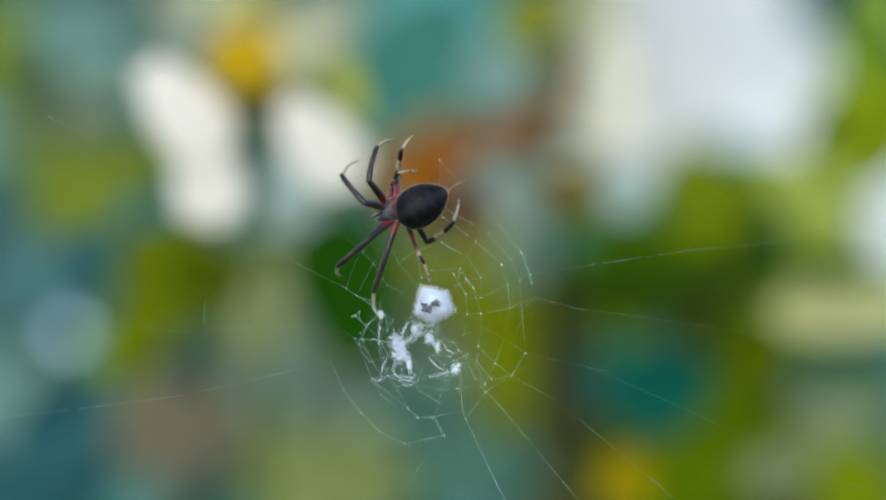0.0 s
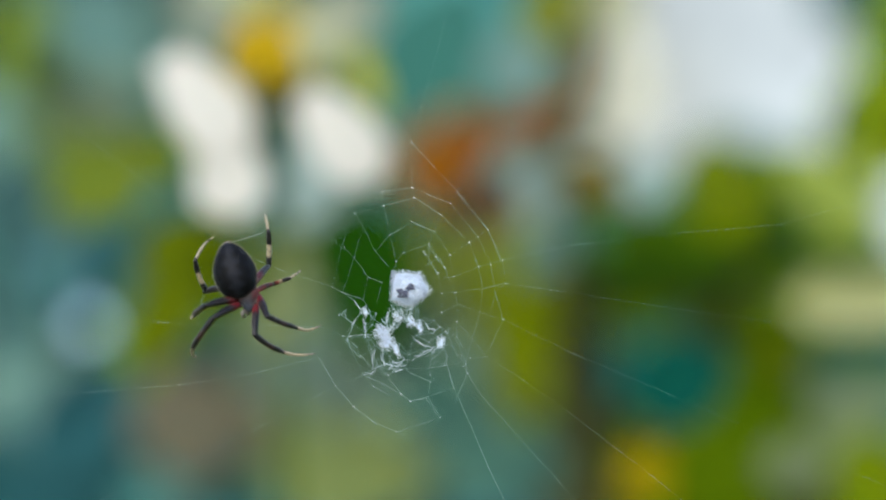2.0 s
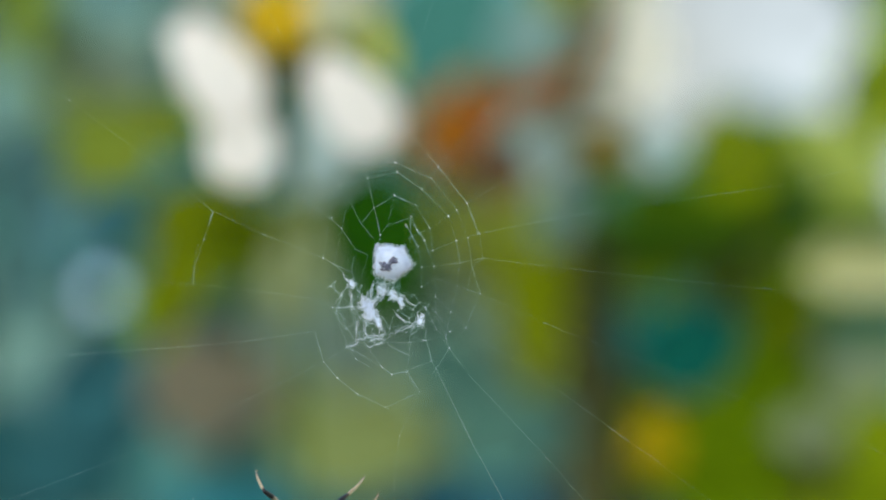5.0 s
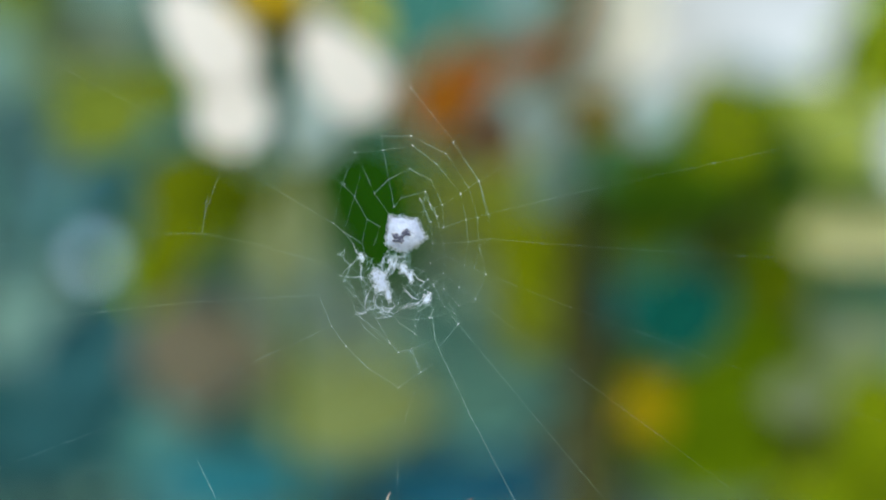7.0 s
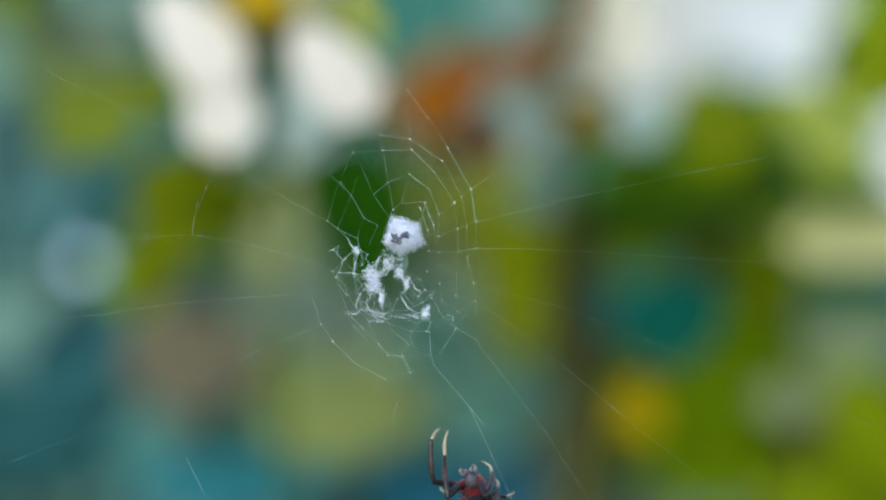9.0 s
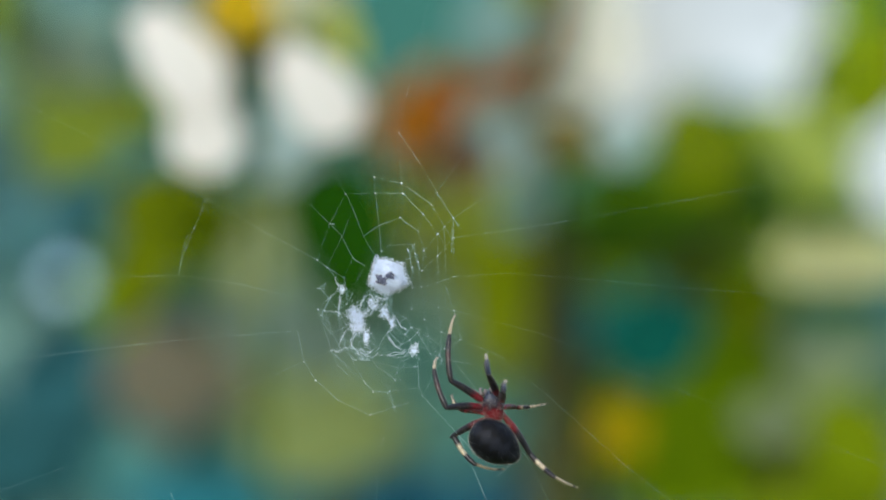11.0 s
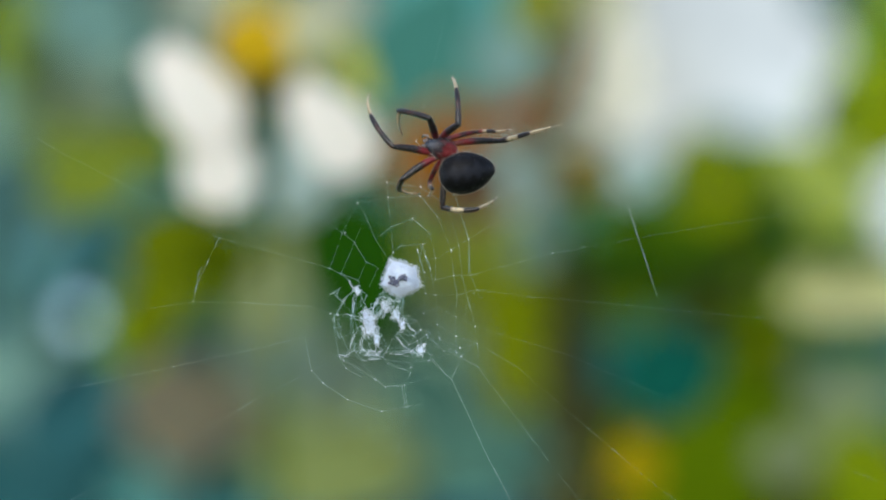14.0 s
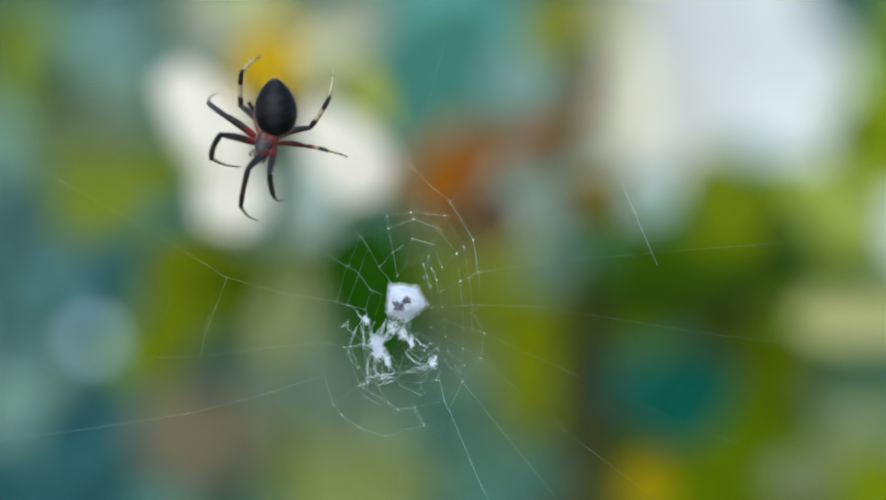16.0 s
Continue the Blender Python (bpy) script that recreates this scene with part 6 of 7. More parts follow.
step(4, (-26.62, -28.18), -19, (-30.47, -27.08), 165,
     (-23.2,-26.5, -19.9,-24.1, -17.7,-21.2), (-24.5,-24.4, -21.1,-21.2, -19.2,-18.5), (-26.8,-25.1, -26.5,-23.7, -26.1,-22.6), (-29.2,-23.6, -31.6,-20.4, -32.9,-18.8),
     (-26.4,-30.7, -25.3,-32.5, -24.6,-34.0), (-28.1,-31.1, -28.8,-33.9, -29.2,-35.3), (-28.8,-30.4, -29.5,-31.8, -29.9,-32.8), (-30.2,-31.1, -34.1,-31.0, -34.7,-28.2))
step(5.2, (-18.85, -40.11), 4, (-22.36, -40.06), 195,
     (-15.4,-38.2, -12.5,-35.7, -10.1,-33.2), (-16.6,-36.4, -14.0,-33.9, -11.8,-31.8), (-19.0,-37.4, -18.7,-36.3, -18.3,-35.6), (-21.4,-36.3, -23.8,-33.8, -25.1,-31.6),
     (-18.6,-42.7, -16.8,-44.5, -15.4,-46.0), (-20.3,-43.1, -21.0,-45.9, -21.4,-47.3), (-21.0,-42.3, -21.7,-43.8, -22.1,-44.8), (-22.4,-43.0, -26.3,-43.0, -26.9,-40.1))
step(6.3, (-11.87, -43.88), 36, (-15.06, -45.6), 220,
     (-10.5,-39.4, -11.2,-36.5, -10.8,-34.9), (-12.6,-40.8, -13.7,-38.6, -14.0,-37.2), (-13.7,-42.2, -14.4,-41.5, -14.9,-40.8), (-16.9,-42.9, -19.0,-41.4, -20.4,-39.2),
     (-8.4,-43.0, -5.5,-40.9, -3.4,-39.5), (-7.6,-44.4, -4.8,-44.5, -3.4,-43.8), (-9.1,-45.8, -7.6,-47.3, -6.9,-48.0), (-11.2,-48.0, -11.2,-50.8, -10.5,-52.3))
step(7, (-5.7, -44.42), 63, (-7.48, -47.97), 240,
     (-8.2,-41.3, -8.4,-38.8, -8.2,-36.8), (-9.6,-42.7, -11.1,-40.9, -11.4,-39.5), (-8.2,-44.5, -9.3,-44.9, -10.0,-44.5), (-9.3,-47.0, -10.4,-49.9, -9.6,-52.0),
     (-3.2,-42.1, -0.4,-39.6, 2.4,-37.1), (-1.8,-43.5, 1.1,-41.8, 2.5,-40.4), (-3.2,-45.7, -1.8,-46.1, -0.7,-45.7), (-3.2,-48.2, -1.1,-51.1, 1.1,-53.7))
step(7.5, (-3.42, -41.46), 81, (-4.28, -45.59), 255,
     (-7.4,-38.2, -7.1,-34.6, -6.6,-31.9), (-8.8,-39.8, -9.4,-37.1, -8.4,-36.4), (-6.4,-42.8, -7.5,-42.8, -8.2,-42.1), (-7.5,-45.7, -8.2,-48.5, -7.5,-50.7),
     (-1.8,-38.6, 0.7,-35.3, 2.7,-31.5), (1.1,-40.8, 3.6,-38.7, 4.5,-36.5), (-1.1,-42.9, 0.4,-43.3, 1.4,-43.0), (-1.1,-45.8, 1.1,-48.7, 3.2,-51.6))
step(8, (-1.43, -40.41), 90, (-1, -44.71), 265,
     (-7.1,-37.2, -6.2,-32.0, -3.7,-29.0), (-8.6,-38.6, -8.9,-34.6, -7.3,-32.7), (-4.8,-41.9, -5.9,-42.3, -6.6,-41.5), (-5.1,-44.4, -5.9,-47.6, -5.1,-49.8),
     (0.9,-38.1, 3.4,-33.4, 5.0,-32.7), (-0.1,-38.0, -2.9,-36.8, -1.4,-35.6), (2.0,-42.0, 3.4,-42.4, 4.5,-42.1), (2.4,-44.9, 4.2,-48.2, 6.3,-50.7))
step(8.5, (1.5, -37.95), 109, (2.93, -42.27), 280,
     (-1.4,-37.3, -1.6,-32.6, -1.1,-29.1), (-3.5,-36.6, -3.3,-31.7, -1.7,-30.3), (-0.6,-38.8, -1.7,-39.1, -2.4,-38.7), (-1.0,-41.3, -1.7,-44.8, -0.3,-47.0),
     (3.7,-37.7, 5.1,-34.9, 4.2,-33.8), (4.0,-38.5, 4.7,-37.0, 3.9,-35.9), (4.0,-39.5, 5.5,-39.9, 6.5,-39.6), (6.2,-42.1, 9.1,-45.7, 11.2,-47.9))
step(10.8, (8.8, -24.41), 105, (9.16, -28.86), 318,
     (3.8,-21.0, 3.2,-16.3, 4.1,-13.8), (2.9,-24.2, 1.2,-19.9, 1.8,-18.5), (5.0,-25.2, 3.8,-24.4, 3.4,-23.5), (3.8,-28.5, 6.1,-32.1, 10.1,-33.1),
     (8.0,-20.3, 8.0,-19.2, 8.1,-18.2), (9.9,-22.1, 10.3,-21.4, 10.6,-21.1), (11.9,-24.7, 13.7,-24.1, 16.2,-23.4), (13.3,-30.4, 16.2,-33.0, 19.5,-34.8))
step(11, (8.3, -22.76), 105, (8.66, -27.28), 325,
     (3.0,-19.3, 2.8,-13.8, 3.7,-11.0), (2.4,-22.6, 0.9,-18.1, 1.5,-16.5), (4.6,-23.4, 3.5,-22.4, 3.2,-21.4), (3.4,-26.7, 6.0,-30.1, 10.2,-31.0),
     (7.7,-18.5, 7.6,-17.1, 7.6,-16.6), (9.5,-20.5, 9.7,-20.1, 9.8,-19.8), (11.4,-23.1, 12.9,-22.9, 15.6,-22.5), (13.2,-29.0, 15.9,-31.4, 19.4,-33.2))
step(11.5, (14.49, -16.49), 135, (16.44, -20.02), 350,
     (10.0,-16.2, 8.5,-12.4, 9.7,-10.6), (7.9,-16.0, 6.9,-15.0, 4.7,-13.8), (9.7,-19.2, 8.8,-18.5, 7.5,-17.6), (12.2,-23.2, 15.4,-25.6, 19.2,-25.7),
     (15.0,-12.6, 15.0,-9.1, 14.8,-6.5), (18.5,-11.9, 20.0,-7.3, 21.3,-3.7), (17.9,-15.7, 19.2,-16.1, 19.2,-17.2), (18.8,-17.2, 20.8,-18.8, 21.6,-21.2))
step(12, (11.75, -11.67), 137, (14.41, -15.41), 363,
     (5.8,-9.5, 4.6,-4.9, 4.9,-2.9), (7.1,-14.6, 5.0,-10.7, 7.1,-7.4), (9.8,-13.5, 10.1,-14.6, 9.8,-14.6), (15.0,-19.3, 17.9,-22.0, 21.3,-25.2),
     (10.0,-6.8, 7.5,-1.6, 6.7,0.9), (14.5,-7.4, 16.0,-5.3, 15.9,-4.5), (14.8,-11.1, 16.7,-11.7, 17.2,-12.8), (15.9,-12.6, 18.1,-13.3, 21.3,-13.5))
step(12.5, (11.74, -5.59), 132, (14.05, -9.6), 362,
     (5.9,-5.0, 2.4,-0.4, 2.0,2.4), (6.0,-6.7, 3.9,-2.7, 4.3,-0.6), (10.1,-8.1, 9.9,-8.5, 10.1,-9.2), (11.5,-12.2, 12.8,-13.2, 14.7,-13.9),
     (11.6,0.4, 14.4,4.2, 17.3,4.8), (13.2,-3.0, 14.8,-1.3, 17.1,-1.9), (14.8,-4.9, 16.6,-3.7, 18.6,-2.0), (18.1,-8.4, 21.8,-9.2, 26.0,-9.5))
step(13, (10.09, -0.5), 173, (13.83, -2.15), 395,
     (3.9,-2.9, 1.1,1.4, 3.2,5.5), (5.2,-4.1, 3.5,-0.5, 5.6,2.2), (9.8,-2.7, 10.1,-3.4, 10.5,-3.8), (13.0,-7.3, 17.5,-6.6, 20.8,-3.2),
     (6.2,3.1, 3.5,7.2, 3.0,8.4), (10.1,5.5, 9.4,10.8, 9.5,13.1), (12.2,2.4, 13.9,1.8, 14.2,0.9), (13.7,0.1, 15.8,0.4, 19.2,1.0))
step(13.5, (8.37, 6.44), 150, (11.89, 3.51), 372,
     (2.1,6.0, -2.5,9.4, -3.3,11.3), (4.2,2.4, 0.9,5.2, 0.8,6.5), (5.9,2.3, 5.4,2.5, 4.9,2.2), (11.0,-1.8, 14.5,-4.3, 18.1,-6.7),
     (7.2,10.1, 6.0,12.8, 6.8,15.4), (9.0,11.2, 9.8,14.3, 11.7,14.9), (11.7,8.6, 12.8,8.8, 13.7,8.5), (13.9,8.3, 15.8,10.9, 17.1,13.2))
step(14, (0, 14.55), 164, (3.28, 11.49), 370,
     (-6.1,14.7, -8.8,18.6, -9.1,21.8), (-4.9,10.6, -5.3,9.4, -2.6,9.0), (-1.5,10.4, -1.1,9.4, -1.7,8.6), (0.1,7.1, 4.4,6.9, 7.2,8.6),
     (-1.5,18.1, -5.2,19.2, -4.9,16.3), (2.1,17.3, 1.9,21.8, 1.3,23.6), (4.4,16.7, 6.6,16.7, 9.7,17.0), (7.4,15.6, 10.8,16.4, 15.2,17.6))
step(14.5, (-3.14, 20.52), 209, (0.57, 22.4), 410,
     (-6.6,17.7, -10.8,17.5, -11.3,17.5), (-5.4,15.7, -7.8,14.3, -8.1,14.1), (-1.7,16.2, -1.9,13.4, -2.1,11.1), (0.8,17.2, 5.3,17.6, 8.3,19.9),
     (-6.1,23.5, -9.6,26.5, -10.0,27.0), (-4.1,25.0, -5.6,27.9, -6.9,31.4), (-1.2,25.0, -1.0,25.4, -0.7,25.5), (-3.7,25.4, -0.1,27.9, 3.4,27.2))
step(15, (-9.31, 19.27), 211, (-6.48, 22.42), 420,
     (-13.3,15.7, -17.6,13.7, -17.9,13.2), (-9.6,15.0, -12.8,13.3, -13.2,13.5), (-6.0,15.4, -5.0,13.7, -3.4,9.6), (-2.7,18.9, 0.7,21.5, 1.8,24.4),
     (-15.9,21.3, -17.1,20.0, -17.4,18.9), (-14.0,23.6, -14.0,27.1, -11.2,28.4), (-9.3,24.0, -9.1,24.5, -8.6,24.7), (-10.9,24.6, -9.3,28.8, -6.1,30.4))
step(15.5, (-20.39, 17.49), 227, (-17.72, 20.34), 422,
     (-23.4,11.9, -24.6,8.4, -23.4,6.7), (-19.3,13.0, -20.9,10.0, -21.4,9.7), (-15.9,14.9, -14.0,13.7, -12.4,12.1), (-14.1,17.3, -12.7,21.8, -13.9,25.6),
     (-26.5,17.1, -28.5,16.0, -29.4,14.8), (-24.7,18.9, -25.4,22.2, -23.1,23.0), (-22.7,21.3, -22.4,22.9, -22.2,23.9), (-22.3,24.9, -22.9,27.8, -23.1,29.5))
step(16, (-23.55, 18.25), 241, (-22.44, 22.36), 452,
     (-25.5,14.6, -26.7,10.0, -24.5,8.2), (-22.9,13.9, -22.8,11.4, -21.7,11.1), (-18.8,17.7, -16.0,17.1, -13.5,16.4), (-18.5,20.2, -16.0,23.9, -15.7,27.6),
     (-29.0,18.8, -30.6,16.1, -26.9,15.1), (-29.0,21.5, -31.1,23.1, -30.4,24.7), (-25.5,22.4, -25.8,23.0, -25.9,23.3), (-27.1,22.8, -26.9,27.0, -24.3,29.4))

# lengths in mm of femur, shin and foot of the legs from front to back, and where they join the body (ahead, aside)
SHARES = ((5.2, 5.7, 4.2), (5.1, 5.1, 3.9), (3.9, 2.8, 3.0), (6.2, 4.7, 4.6))
HIPS = ((0.95, 0.95), (0.35, 1.3), (-0.4, 1.3), (-1.3, 1.0))

spider = tagged(new("spider", None), "black orb weaver with red-based legs banded in cream", "spider")


def make_abdomen():
    bm = bmesh.new()
    bmesh.ops.create_uvsphere(bm, u_segments=40, v_segments=28, radius=1)
    for v in bm.verts:
        x, y, z = v.co.x, v.co.z, v.co.y
        taper = 1 - 0.17 * y - 0.12 * y * y * (y > 0)
        v.co = Vector((x * 2.62 * taper, y * 3.60, z * 2.5 * taper * (0.9 if z < 0 else 1))) * MM
        v.co *= 1 + 0.02 * noise.noise(v.co * 900)
    bmesh.ops.recalc_face_normals(bm, faces=bm.faces)
    ob = part("abdomen", bm, abdomen_material(), spider, "egg-shaped black abdomen with a faint grey leaf mark")
    rng = random.Random(4)
    verts, faces = [], []
    # pale hairs crowd the outline and also stand in for its bright backlit rim
    for _ in range(1700):
        d = Vector((rng.gauss(0, 1), rng.gauss(0, 1), rng.gauss(0, 0.32) - 0.1)).normalized()
        taper = 1 - 0.17 * d.y - 0.12 * d.y * d.y * (d.y > 0)
        p = Vector((d.x * 2.62 * taper, d.y * 3.60, d.z * 2.6 * taper * (0.9 if d.z < 0 else 1))) * MM
        g = (Vector((d.x / 2.62, d.y / 3.60, d.z / 2.6)).normalized() + Vector((0, 0.5, 0)) + 0.3 * Vector((rng.gauss(0, 1), rng.gauss(0, 1), rng.gauss(0, 1)))).normalized()
        ln = rng.uniform(0.10, 0.30) * MM
        tube([p * 0.99, p + g * ln], [0.008 * MM, 0.003 * MM], 3, verts, faces)
    h = new("hair", mesh_of("hair", verts, faces, HAIR))
    h.parent = ob
    tagged(h, "short pale hairs")
    bm = bmesh.new()
    for dx in (-0.22, 0.22):
        ball(bm, (dx * MM, 3.35 * MM, -0.75 * MM), (0.22 * MM, 0.5 * MM, 0.22 * MM), 8, 6)
    part("spinnerets", bm, chitin("spinneret_skin", (0.06, 0.03, 0.02), (0.12, 0.06, 0.04)), ob)
    return ob


def make_carapace():
    bm = bmesh.new()
    bmesh.ops.create_uvsphere(bm, u_segments=28, v_segments=20, radius=1)
    for v in bm.verts:
        x, y, z = v.co.x, v.co.z, v.co.y
        wide = 1.42 - 0.62 * max(0, y) ** 1.2 - 0.12 * max(0, -y)
        v.co = Vector((x * wide, y * 2.2, z * (1.05 + 0.15 * y))) * MM
        if z > 0:
            v.co.z -= 0.25 * MM * math.exp(-((y + 0.25) / 0.25) ** 2 - (x / 0.25) ** 2)
    bmesh.ops.recalc_face_normals(bm, faces=bm.faces)
    ob = part("carapace", bm, carapace_material(), spider, "dark red back shield with a bluish-grey head")
    for ex, ey, ez, r in ((-0.22, 1.85, 0.6, 0.12), (0.22, 1.85, 0.6, 0.12), (-0.2, 2.02, 0.25, 0.1), (0.2, 2.02, 0.25, 0.1), (-0.66, 1.55, 0.42, 0.1), (0.66, 1.55, 0.42, 0.1)):
        bm = bmesh.new()
        ball(bm, (ex * MM, ey * MM, ez * MM), (r * MM,) * 3, 8, 6)
        part("eye", bm, EYE_SKIN, ob)
    for s in (-1, 1):
        bm = bmesh.new()
        ball(bm, (s * 0.36 * MM, 2.0 * MM, -0.35 * MM), (0.32 * MM, 0.5 * MM, 0.6 * MM), 10, 8)
        part("jaw", bm, chitin("jaw_skin", (0.05, 0.04, 0.045), (0.12, 0.1, 0.1)), ob)
        v, f = tube([(s * 0.6 * MM, 1.6 * MM, -0.3 * MM), (s * 1.0 * MM, 2.2 * MM, 0.1 * MM), (s * 0.95 * MM, 2.6 * MM, -0.1 * MM), (s * 0.7 * MM, 2.62 * MM, -0.5 * MM)],
                    [0.2 * MM, 0.22 * MM, 0.19 * MM, 0.1 * MM], 8)
        p = new("palp", mesh_of("palp", v, f, PALP))
        p.parent = ob
        tagged(p, "pale feeler beside the jaws")
    rng = random.Random(14)
    verts, faces = [], []
    for _ in range(420):
        a, y = rng.uniform(0, 6.283), rng.uniform(-0.95, 0.6)
        q = math.sqrt(1 - y * y)
        d = Vector((math.cos(a) * q, y, abs(math.sin(a)) * q))
        p = Vector((d.x * 1.38, d.y * 2.2, d.z * 1.05)) * MM
        g = (d + Vector((0, 0.5, 0)) + 0.4 * Vector((rng.gauss(0, 1), rng.gauss(0, 1), rng.gauss(0, 1)))).normalized()
        tube([p * 0.97, p + g * rng.uniform(0.15, 0.4) * MM], [0.011 * MM, 0.004 * MM], 3, verts, faces)
    h = new("hair", mesh_of("hair", verts, faces, HAIR))
    h.parent = ob
    tagged(h, "short pale hairs")
    return ob


def make_leg_base(ahead, aside):
    """The first short joint of a leg, beside the back shield."""
    bm = bmesh.new()
    ball(bm, (0, 0, 0), (0.42 * MM, 0.78 * MM, 0.45 * MM), 12, 10)
    for v in bm.verts:
        v.co *= 1 + 0.12 * noise.noise(v.co * 1500 + Vector((ahead, aside, 0)))
    ob = part("leg_base", bm, LEG_BASE, spider)
    d = Vector((aside, ahead, 0))
    ob.matrix_basis = Matrix.Translation(d * 0.8 * MM + Vector((0, 0, -0.3 * MM))) @ d.to_track_quat("Y", "Z").to_matrix().to_4x4()


def limb_mesh(name, length, widths, material, spines, seed, bow=0.03):
    """One leg joint along y, with swellings and stiff hairs."""
    rng = random.Random(seed)
    n = len(widths)
    pts = [(0, length * MM * i / (n - 1), bow * length * MM * math.sin(math.pi * i / (n - 1))) for i in range(n)]
    a, b = widths[0] * MM, widths[-1] * MM
    pts = [(0, -0.95 * a, 0), (0, -0.6 * a, 0)] + pts + [(0, length * MM + 0.6 * b, 0), (0, length * MM + 0.95 * b, 0)]
    v, f = tube(pts, [0.3 * a, 0.8 * a] + [w * MM for w in widths] + [0.8 * b, 0.3 * b], 12)
    plain = len(f)
    for k in range(spines * 2):
        u = rng.uniform(0.06, 0.97)
        a = rng.uniform(0, 6.283)
        i = min(n - 2, int(u * (n - 1)))
        w = (widths[i] * (1 - (u * (n - 1) - i)) + widths[i + 1] * (u * (n - 1) - i)) * MM
        d = Vector((math.cos(a), 0.9, math.sin(a))).normalized()
        p = Vector((math.cos(a) * w * 0.9, u * length * MM, math.sin(a) * w * 0.9 + bow * length * MM * math.sin(math.pi * u)))
        stiff = k % 3 == 0
        ln = (rng.uniform(0.2, 0.5) if stiff else rng.uniform(0.12, 0.3)) * MM
        tube([p, p + d * ln], [(0.018 if stiff else 0.009) * MM, 0.004 * MM], 3, v, f)
    me = mesh_of(name, v, f, material)
    me.materials.append(HAIR)
    for k, p in enumerate(me.polygons[plain:]):
        if (k // 5) % 3:
            p.material_index = 1
    return me


def leg_kinds():
    kinds = []
    for i, (fe, ti, ta) in enumerate(SHARES):
        k = (0.97, 0.95, 0.7, 0.9)[i]
        if i < 2:
            fm = banded("femur_front", fe, [(0.05, RED), (0.3, RED), (0.45, BLACK), (0.95, BLACK)])
            tm = banded("shin_front", ti, [(0.1, BLACK), (0.32, BLACK), (0.42, (0.022, 0.013, 0.014)), (0.6, (0.032, 0.014, 0.015)), (0.68, BLACK), (0.96, BLACK)])
            am = banded("foot_front", ta, [(0.02, BLACK), (0.08, CREAM), (0.7, CREAM), (0.82, (0.3, 0.25, 0.2)), (0.95, (0.06, 0.05, 0.05))])
        elif i == 2:
            fm = banded("femur_third", fe, [(0.1, RED), (0.35, RUST), (0.55, BLACK), (0.75, RED), (0.95, BLACK)])
            tm = banded("shin_third", ti, [(0.1, BLACK), (0.3, RUST), (0.5, CREAM), (0.62, BLACK), (0.95, BLACK)])
            am = banded("foot_third", ta, [(0.05, CREAM), (0.45, CREAM), (0.55, BLACK), (0.7, CREAM), (0.95, BLACK)])
        else:
            fm = banded("femur_hind", fe, [(0.05, RUST), (0.35, RED), (0.5, BLACK), (0.95, BLACK)])
            tm = banded("shin_hind", ti, [(0.1, BLACK), (0.24, BLACK), (0.32, CREAM), (0.58, CREAM), (0.66, BLACK), (0.97, BLACK)])
            am = banded("foot_hind", ta, [(0.03, BLACK), (0.1, CREAM), (0.68, CREAM), (0.76, BLACK), (0.84, BLACK), (0.9, CREAM)])
        kinds.append((
            limb_mesh("leg", fe, [0.34 * k, 0.46 * k, 0.5 * k, 0.5 * k, 0.47 * k, 0.42 * k, 0.34 * k], fm, 40, i),
            limb_mesh("shin", ti, [0.33 * k, 0.4 * k, 0.36 * k, 0.34 * k, 0.36 * k, 0.36 * k, 0.28 * k], tm, 46, i + 10, 0.06),
            limb_mesh("foot", ta, [0.25 * k, 0.22 * k, 0.19 * k, 0.16 * k, 0.14 * k, 0.10 * k, 0.05 * k], am, 34, i + 20, 0.11)))
    return kinds


abdomen = make_abdomen()
carapace = make_carapace()
for ahead, aside in HIPS:
    make_leg_base(ahead, aside)
    make_leg_base(ahead, -aside)
KINDS = leg_kinds()
LEGS = []
for leg_index in range(8):
    meshes = KINDS[leg_index % 4]
    femur = new("leg", meshes[0])
    femur.parent = spider
    tagged(femur, ("long black front leg, red at its base", "long black leg, red at its base", "short red and black leg", "hind leg banded in black and cream")[leg_index % 4])
    shin, foot = new("shin", meshes[1]), new("foot", meshes[2])
    shin.parent = foot.parent = femur
    LEGS.append((femur, shin, foot))


def blend(key, t):
    """A smooth value between the steps, by a cubic through them; key picks a number from a step."""
    i = max(0, min(len(STEPS) - 2, sum(s[0] <= t for s in STEPS) - 1))
    a, b = STEPS[i], STEPS[i + 1]
    u = (t - a[0]) / (b[0] - a[0])

    def slope(j):
        if j <= 0 or j >= len(STEPS) - 1:
            return 0.0
        lo, hi = (key(STEPS[j]) - key(STEPS[j - 1])) / (STEPS[j][0] - STEPS[j - 1][0]), (key(STEPS[j + 1]) - key(STEPS[j])) / (STEPS[j + 1][0] - STEPS[j][0])
        return 0.0 if lo * hi <= 0 else 2 * lo * hi / (lo + hi)

    h = b[0] - a[0]
    p, q, m, n = key(a), key(b), slope(i) * h, slope(i + 1) * h
    return p * (2 * u ** 3 - 3 * u * u + 1) + m * (u ** 3 - 2 * u * u + u) + q * (3 * u * u - 2 * u ** 3) + n * (u ** 3 - u * u)


BODY_LIFT = 3.0


def reach(a, target, length, rise):
    """From a towards a place on the plane over a fixed length: what is left over goes up (rise 1) or down (-1) from the web."""
    d = Vector((target[0] - a.x, target[1] - a.y))
    r = d.length
    if r > length * 0.995:
        d *= length * 0.995 / r
        r = length * 0.995
    return Vector((a.x + d.x, a.y + d.y, a.z + rise * math.sqrt(length * length - r * r)))


def place(v):
    return in_space((v.x, v.y), v.z)


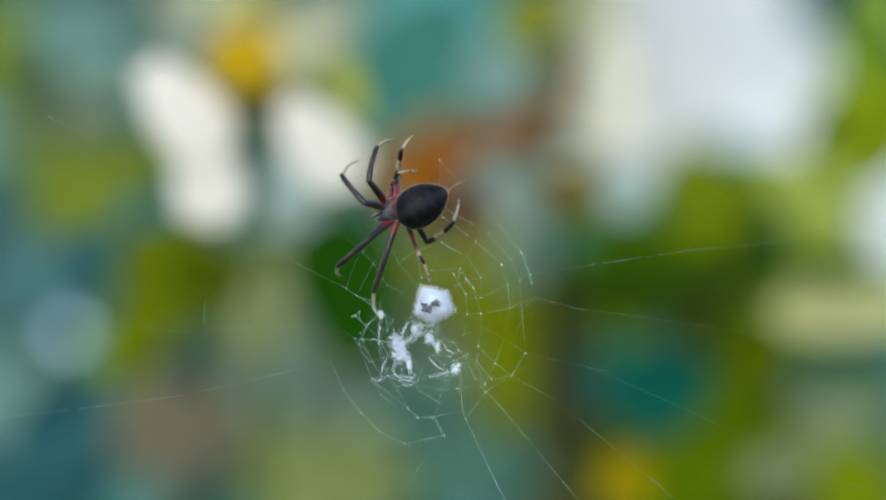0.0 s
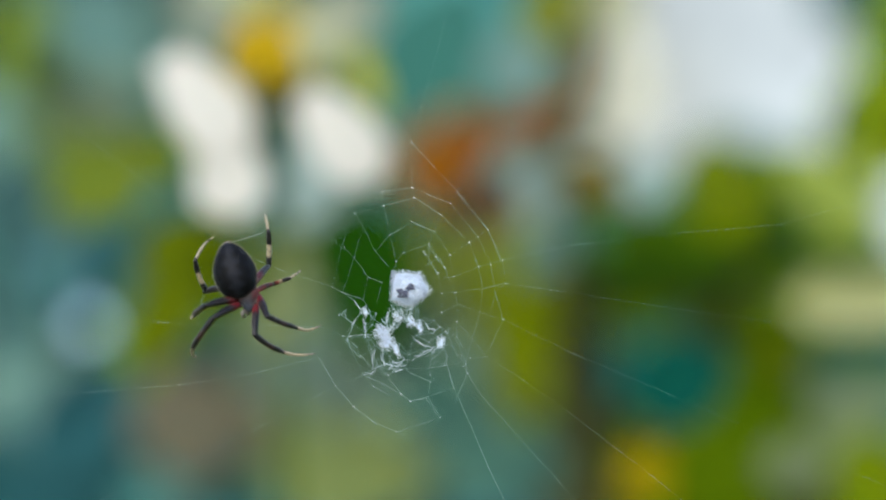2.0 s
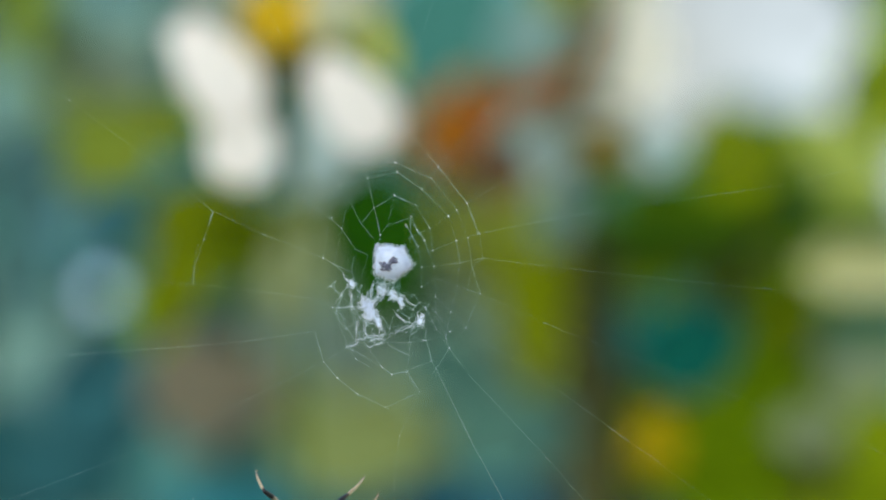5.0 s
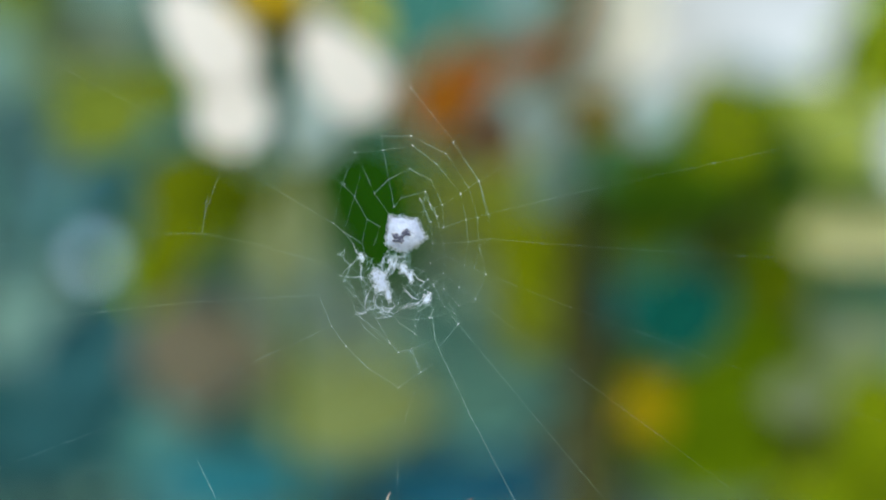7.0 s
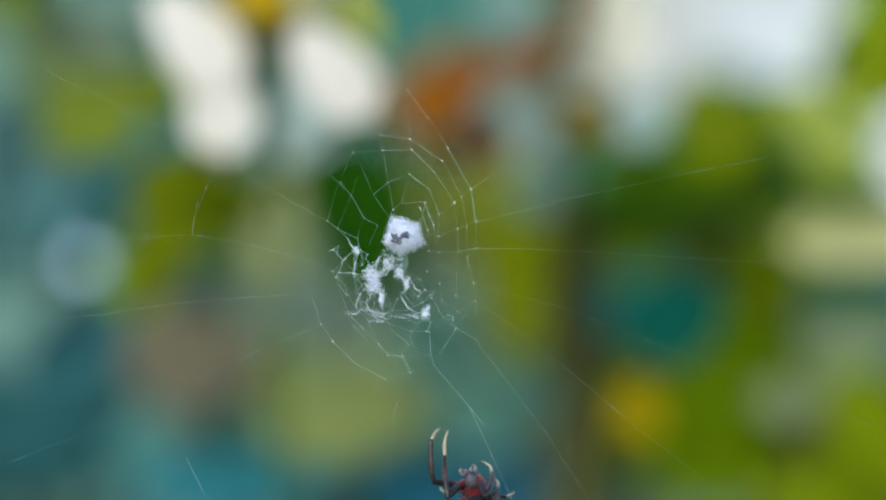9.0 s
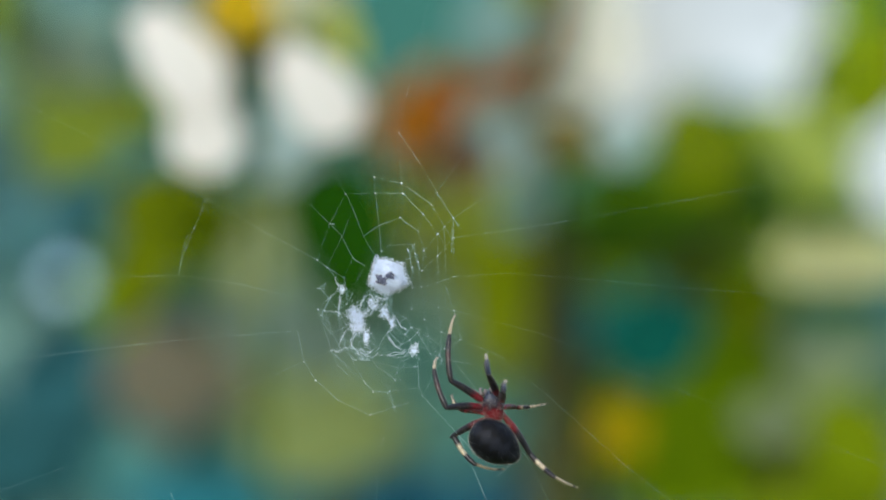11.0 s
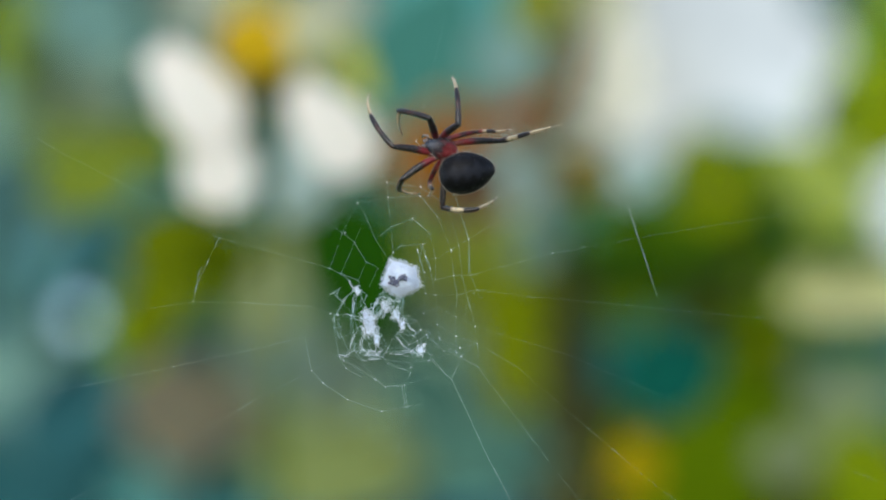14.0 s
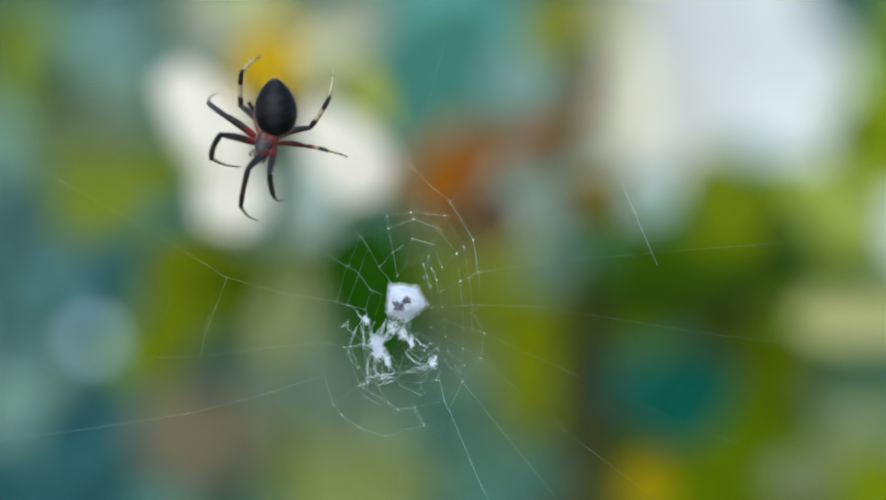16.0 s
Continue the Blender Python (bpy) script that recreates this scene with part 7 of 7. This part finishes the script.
def bent(a, b, out):
    """The pose at a whose y axis runs to b and whose z axis leans to the outside of the bend."""
    y = (b - a).normalized()
    z = out + Vector((0, -1.5 * MM, 0))
    x = y.cross(z).normalized()
    m = Matrix((x, y, x.cross(y))).transposed().to_4x4()
    m.translation = a
    return m


def spider_rows():
    body, belly = [], []
    joints = [([], [], []) for _ in range(8)]
    for n in range(int(LENGTH * 10) + 1):
        t = n / 10
        x, z = blend(lambda s: s[1][0], t), blend(lambda s: s[1][1], t)
        g = math.radians(blend(lambda s: s[2], t))
        ahead, aside = Vector((math.cos(g), math.sin(g))), Vector((-math.sin(g), math.cos(g)))
        eye_side = Vector((0, -1, 0))
        fwd = Vector((ahead.x, TILT * ahead.x, ahead.y)).normalized()
        left = eye_side.cross(fwd).normalized()
        top = fwd.cross(left).normalized()
        m = Matrix((-left, fwd, top)).transposed().to_4x4()
        m.translation = in_space((x, z), BODY_LIFT)
        body.append((t, m))
        inv = m.inverted()
        ax, az = blend(lambda s: s[3][0], t), blend(lambda s: s[3][1], t)
        h = math.radians(blend(lambda s: s[4], t))
        tail = Vector((math.cos(h), TILT * math.cos(h), math.sin(h))).normalized()
        tl = eye_side.cross(tail).normalized()
        tt = tail.cross(tl).normalized()
        am = Matrix((-tl, tail, tt)).transposed().to_4x4()
        am.translation = in_space((ax, az), BODY_LIFT + 0.4)
        # for a while the abdomen is tipped back and shows foreshortened
        am = am @ pose(0, 0, 0, -40 * max(0.0, 1 - abs(t - 4.2) / (0.7 if t < 4.2 else 1.5)), 0, 0)
        belly.append((t, inv @ am))
        for k in range(8):
            i, side = k % 4, 1 if k < 4 else -1
            hip = Vector((x, z)) + ahead * HIPS[i][0] + aside * side * HIPS[i][1]
            pts = [(blend(lambda s: s[5][k][2 * j], t), blend(lambda s: s[5][k][2 * j + 1], t)) for j in range(3)]
            p0 = Vector((hip.x, hip.y, BODY_LIFT - 0.3))
            p1 = reach(p0, pts[0], SHARES[i][0], -1 if i > 1 else 1)
            p2 = reach(p1, pts[1], SHARES[i][1], 1 if i > 1 else -1)
            p3 = reach(p2, pts[2], SHARES[i][2], -1)
            w = [place(p) for p in (p0, p1, p2, p3)]
            f = along(w[0], w[1])
            fi = f.inverted()
            joints[k][0].append((t, inv @ f))
            joints[k][1].append((t, fi @ bent(w[1], w[2], w[1] * 2 - w[0] - w[2])))
            joints[k][2].append((t, fi @ bent(w[2], w[3], w[2] * 2 - w[1] - w[3])))
    return body, belly, joints


def dragline_rows():
    """The fresh thread that runs from the spinnerets back along the way the spider came."""
    rows = []
    for n in range(int(LENGTH * 5) + 1):
        t = n / 5
        h = math.radians(blend(lambda s: s[4], t))
        tail = Vector((blend(lambda s: s[3][0], t) + 3.4 * math.cos(h), blend(lambda s: s[3][1], t) + 3.4 * math.sin(h)))
        e = max(0.0, t - 1.5)
        back = Vector((blend(lambda s: s[3][0], e), blend(lambda s: s[3][1], e))) - tail
        back = tail + (Vector((3.0, 2.2)) if t < 0.4 else back.normalized() * 4)
        if t < 11.8:
            rows.append((t, along(in_space(tail, 2.6), in_space(back, -8.5))))
    # from here on it is fixed to the web and stays behind
    for t, ax, az, bx, bz in (
        (12, 18.55, -14.71, 22.58, -20.91),
        (12.8, 20.6, -4.93, 24.99, -14.38),
        (13.5, 22.79, 3.99, 26.9, -6.54),
        (14, 24.04, 7.34, 26.97, -1.67),
        (14.5, 23.97, 8.72, 26.9, -0.29),
        (15, 23.16, 11.84, 26.09, 1.67),
        (15.5, 21.92, 12.77, 26.16, 2.98),
        (16, 21.26, 13.64, 25.79, 3.2),
    ):
        rows.append((t, along(in_space((ax, az)), in_space((bx, bz)))))
    return rows


def make_dragline():
    v, f = tube([(0, 12 * MM * i / 6, 0) for i in range(7)], [0.0125 * MM] * 7, 5)
    ob = new("dragline", mesh_of("dragline", v, f, FLOSS))
    ob.parent = web
    return tagged(ob, "fresh silk thread behind the spider")


dragline = make_dragline()


def motions():
    for ob, rows in PIECES:
        walk(ob, rows)
    body, belly, joints = spider_rows()
    walk(spider, body)
    walk(abdomen, belly)
    walk(dragline, dragline_rows())
    for parts, rows in zip(LEGS, joints):
        for ob, r in zip(parts, rows):
            walk(ob, r)


motions()
